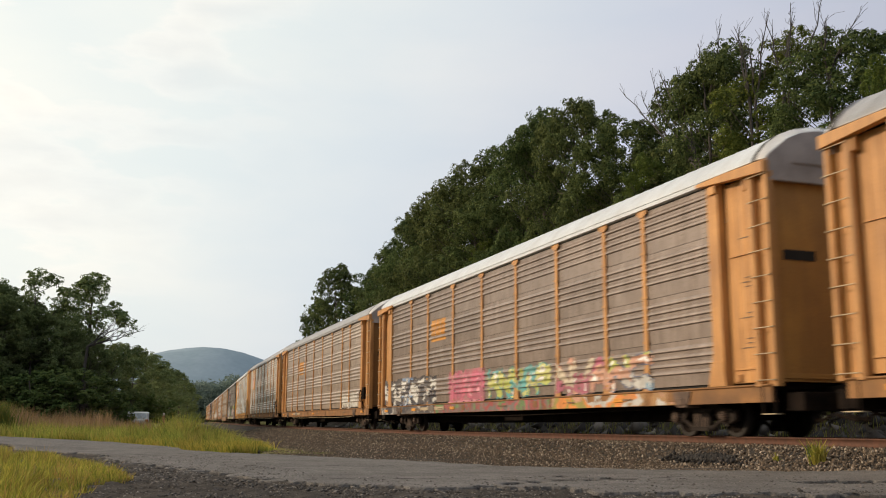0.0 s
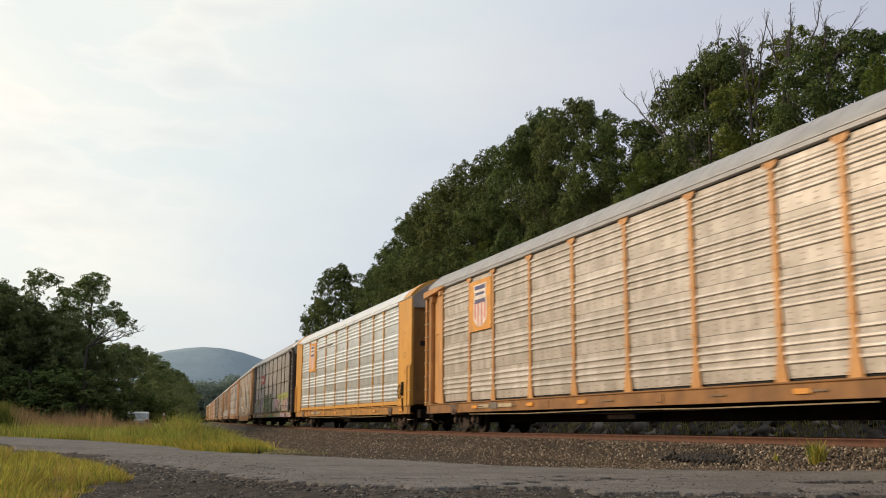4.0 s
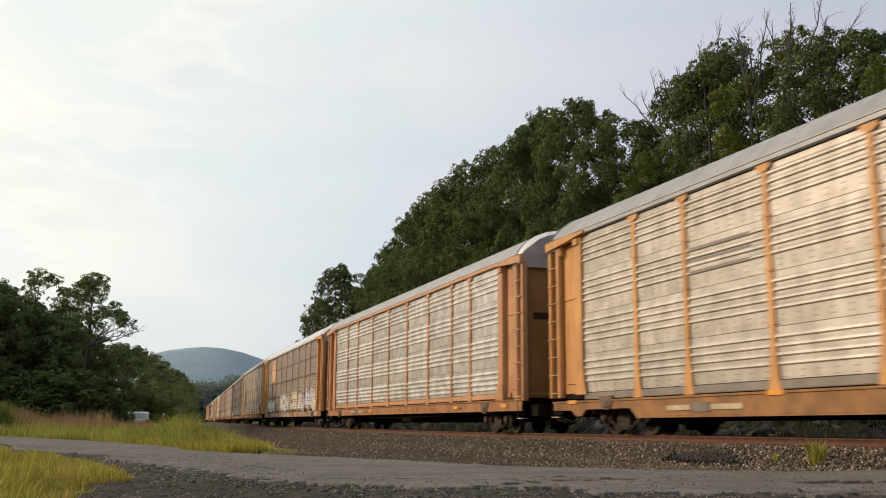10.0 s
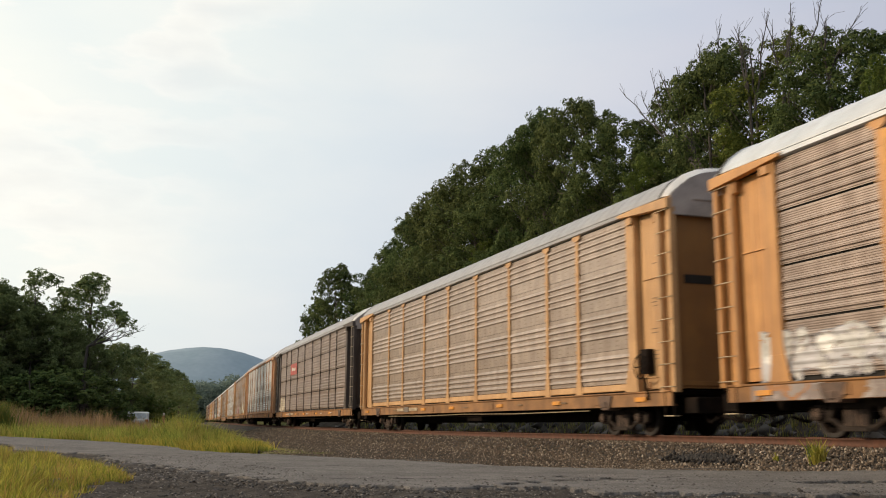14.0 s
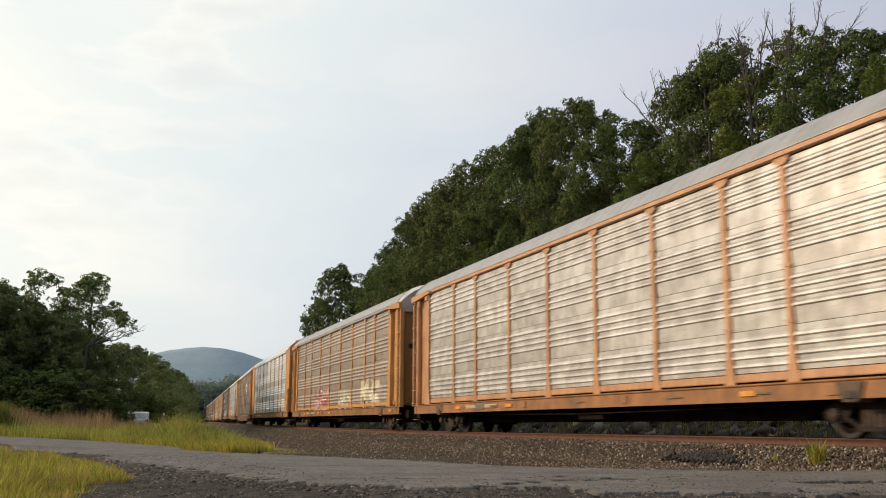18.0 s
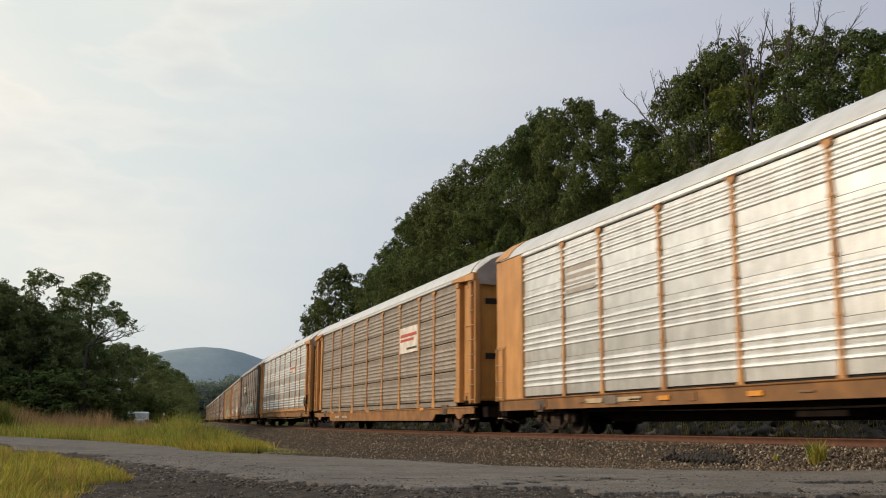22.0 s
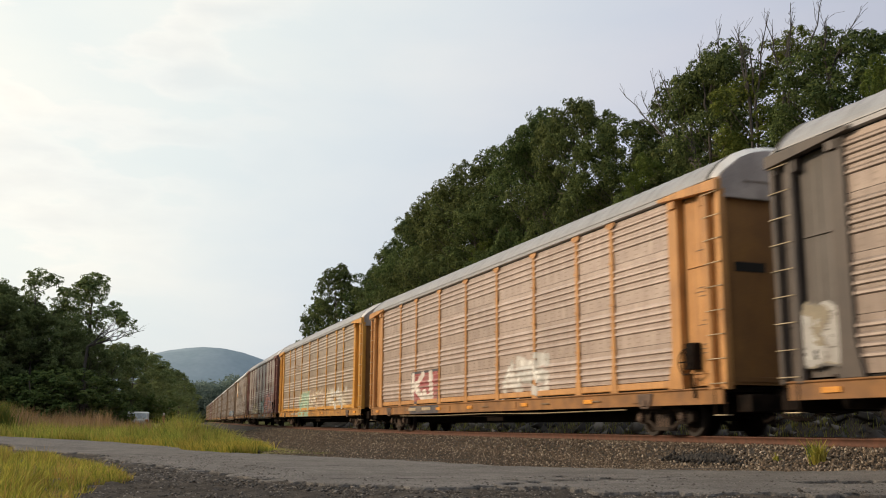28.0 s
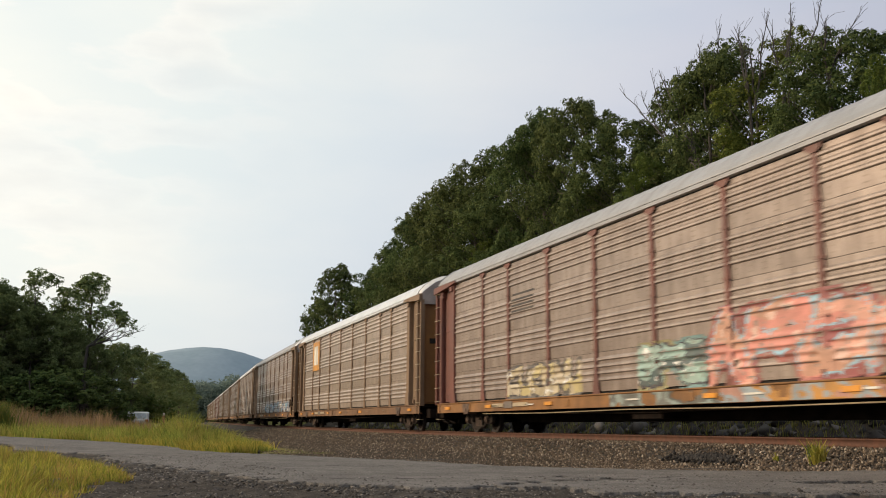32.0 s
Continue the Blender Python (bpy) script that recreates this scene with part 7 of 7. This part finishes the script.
grass("meadow", "tall yellow green meadow grass", 62000, meadow, (0.3, 1.25), 0.011, M_GRASS_TALL, 42, 0.13, 14, 0.09)
grass("meadow_stems", "dry pale stems standing in the meadow", 8000, meadow, (0.5, 1.15), 0.008, M_STRAW, 47, 0.1)
grass("dry_grass", "tall dry brown grass in front of the wood", 26000, reeds, (0.9, 2.0), 0.02, M_GRASS_DRY, 43, 0.12)
grass("grass_clump", "tall green grass clump", 1600, clump, (0.9, 1.7), 0.02, M_REED, 44, 0.22)


def fringe(rng):
    y = 25.6 + 22 * rng.rand() ** 1.4
    x = station(ROAD_RIGHT, y) + abs(rng.normal(0.0, 0.35))
    if rng.rand() < 0.35:
        y = 25.8 + 6 * rng.rand()
        x = rng.uniform(3.2, 3.6 + 0.33 * (y - 25.8))
    return x, y, bed(x, y) + 0.0, rng.uniform(0.4, 1.0)


grass("grass_fringe", "low straw and green tufts along the road edge", 9000, fringe, (0.10, 0.42), 0.011, M_GRASS, 49, 0.35, 9, 0.05)


def weeds(rng):
    s = 19 + 55 * rng.rand()
    x, y, th = along(s, 3.2 + 3 * rng.rand())
    return x, y, bed(x, y) - 0.02, rng.uniform(0.4, 1.0)


grass("track_weeds", "rough weeds on the far side of the track", 9000, weeds, (0.12, 0.5), 0.012, M_SHADE, 45, 0.3)


def weed_tuft(rng):
    if rng.rand() < 0.18:
        return 10.98 + rng.normal(0, 0.04), 14.1 + rng.normal(0, 0.05), -0.42, 0.45
    return 10.98 + rng.normal(0, 0.05), 13.05 + rng.normal(0, 0.05), -0.42, 1.0


grass("roadside_weed", "yellow green weed tufts in the ballast", 130, weed_tuft, (0.2, 0.45), 0.012, M_GRASS, 46, 0.3)


# ---- parked car and marker ----
M_CARPAINT = material("silver_car_paint", (0.42, 0.43, 0.43), 0.3, 0.1, scale=1.0, bump=0, vary=0)
# the glass has the sky's reflection put into its pale base colour
M_GLASS = material("sky_tinted_car_glass", (0.30, 0.34, 0.36), 0.12, 0.0, bump=0, vary=0)
M_TYRE = material("tyre_rubber", (0.02, 0.02, 0.02), 0.8, bump=0.1)
M_LAMP = material("red_lamp_glass", (0.35, 0.03, 0.02), 0.25, bump=0)


def parked_car(x, y):
    c = thing("parked_car", "grey hatchback parked behind tall grass", "car", at=pose(x, y, bed(x, y), 0, 0, -3))
    s = Shape()
    outline = [(-2.0, 0.35), (-2.05, 0.75), (-1.95, 0.98), (-1.7, 1.02), (-1.35, 1.52), (-0.9, 1.62), (0.3, 1.62), (0.75, 1.5), (1.2, 1.05), (1.95, 0.9), (2.05, 0.6), (2.0, 0.35)]
    s.plate(outline, -0.86, 0.86)
    body = part("body", s.mesh("body", [M_CARPAINT], bevel=0.07), c)
    s = Shape()
    s.v = [(-0.66, -1.72, 1.06), (0.66, -1.72, 1.06), (0.58, -1.40, 1.5), (-0.58, -1.40, 1.5), (-0.66, -1.68, 1.06), (0.66, -1.68, 1.06), (0.58, -1.36, 1.5), (-0.58, -1.36, 1.5)]
    s.f = [(0, 1, 2, 3), (4, 7, 6, 5), (0, 4, 5, 1), (1, 5, 6, 2), (2, 6, 7, 3), (3, 7, 4, 0)]
    s.mi = [0] * 6
    part("rear_window", s.mesh("rear_window", [M_GLASS]), body, "pale window, sky reflection painted into its colour")
    for sx in (-1, 1):
        s = Shape()
        s.box(sx * 0.7 - 0.12, sx * 0.7 + 0.12, -2.06, -1.9, 0.75, 0.98)
        part("tail_lamp", s.mesh("tail_lamp", [M_LAMP], bevel=0.02), c)
        for wy in (-1.25, 1.3):
            s = Shape()
            s.tube([(sx * 0.68, wy, 0.31), (sx * 0.88, wy, 0.31)], [0.31, 0.31], 18)
            part("wheel", s.mesh("wheel", [M_TYRE], bevel=0.02), c)
    return c


parked_car(3.75, 88.0)

M_ORANGE = material("orange_marker_plastic", (0.27, 0.11, 0.06), 0.7, bump=0.05)
M_WHITE = material("pale_cap_plastic", (0.6, 0.52, 0.45), 0.6, bump=0.05)
# an orange upright shape, not identified; drawn as a post
mk = thing("orange_upright", "unidentified orange upright shape drawn as a pale-capped post", "marker post", at=pose(5.3, 80.0, bed(5.3, 80.0)))
s = Shape()
s.tube([(0, 0, -0.1), (0, 0, 1.1), (0, 0, 1.3)], [0.10, 0.12, 0.10], 12)
part("post", s.mesh("post", [M_ORANGE], bevel=0.01), mk)
s = Shape()
s.tube([(0, 0, 1.3), (0, 0, 1.45), (0, 0, 1.50)], [0.08, 0.09, 0.05], 12)
part("cap", s.mesh("cap", [M_WHITE], bevel=0.01), mk)

# dark lumps at the road edge
for x, y, r in ((4.1, 25.7, 0.042), (3.25, 35.0, 0.045), (7.1, 8.75, 0.028)):
    s = Shape()
    s.tube([(0, 0, 0), (0.02, 0, r * 0.9), (0, 0.01, r * 1.5)], [r * 1.1, r * 1.2, r * 0.6], 7)
    st = new("stone", s.mesh("stone", [M_TAR], bevel=0.008))
    st.matrix_basis = pose(x, y, bed(x, y) + 0.03, 0, 0, 40)
    tagged(st, "dark loose stone on the road edge", "stone", "loose stones")


# ======== what moves ========
def motions():
    times = [float(i) for i in range(33)]
    for num, car in TRAIN.items():
        walk(car, [(t, car_pose(num, t)) for t in times])
    # wheels roll on the rails: one turn for all wheelsets at the same place in their trucks
    for sgn, sets in WHEELSETS.items():
        first = sets[0]
        walk(first, [(i / FPS, pose(0, sgn * 0.865, 0.419) @ Matrix.Rotation(travelled(i / FPS) / 0.419, 4, "X")) for i in range(32 * FPS + 1)])
        for w in sets[1:]:
            w.rotation_mode = "QUATERNION"
            w.animation_data_create()
            w.animation_data.action = first.animation_data.action
            w.animation_data.action_slot = first.animation_data.action_slot


motions()
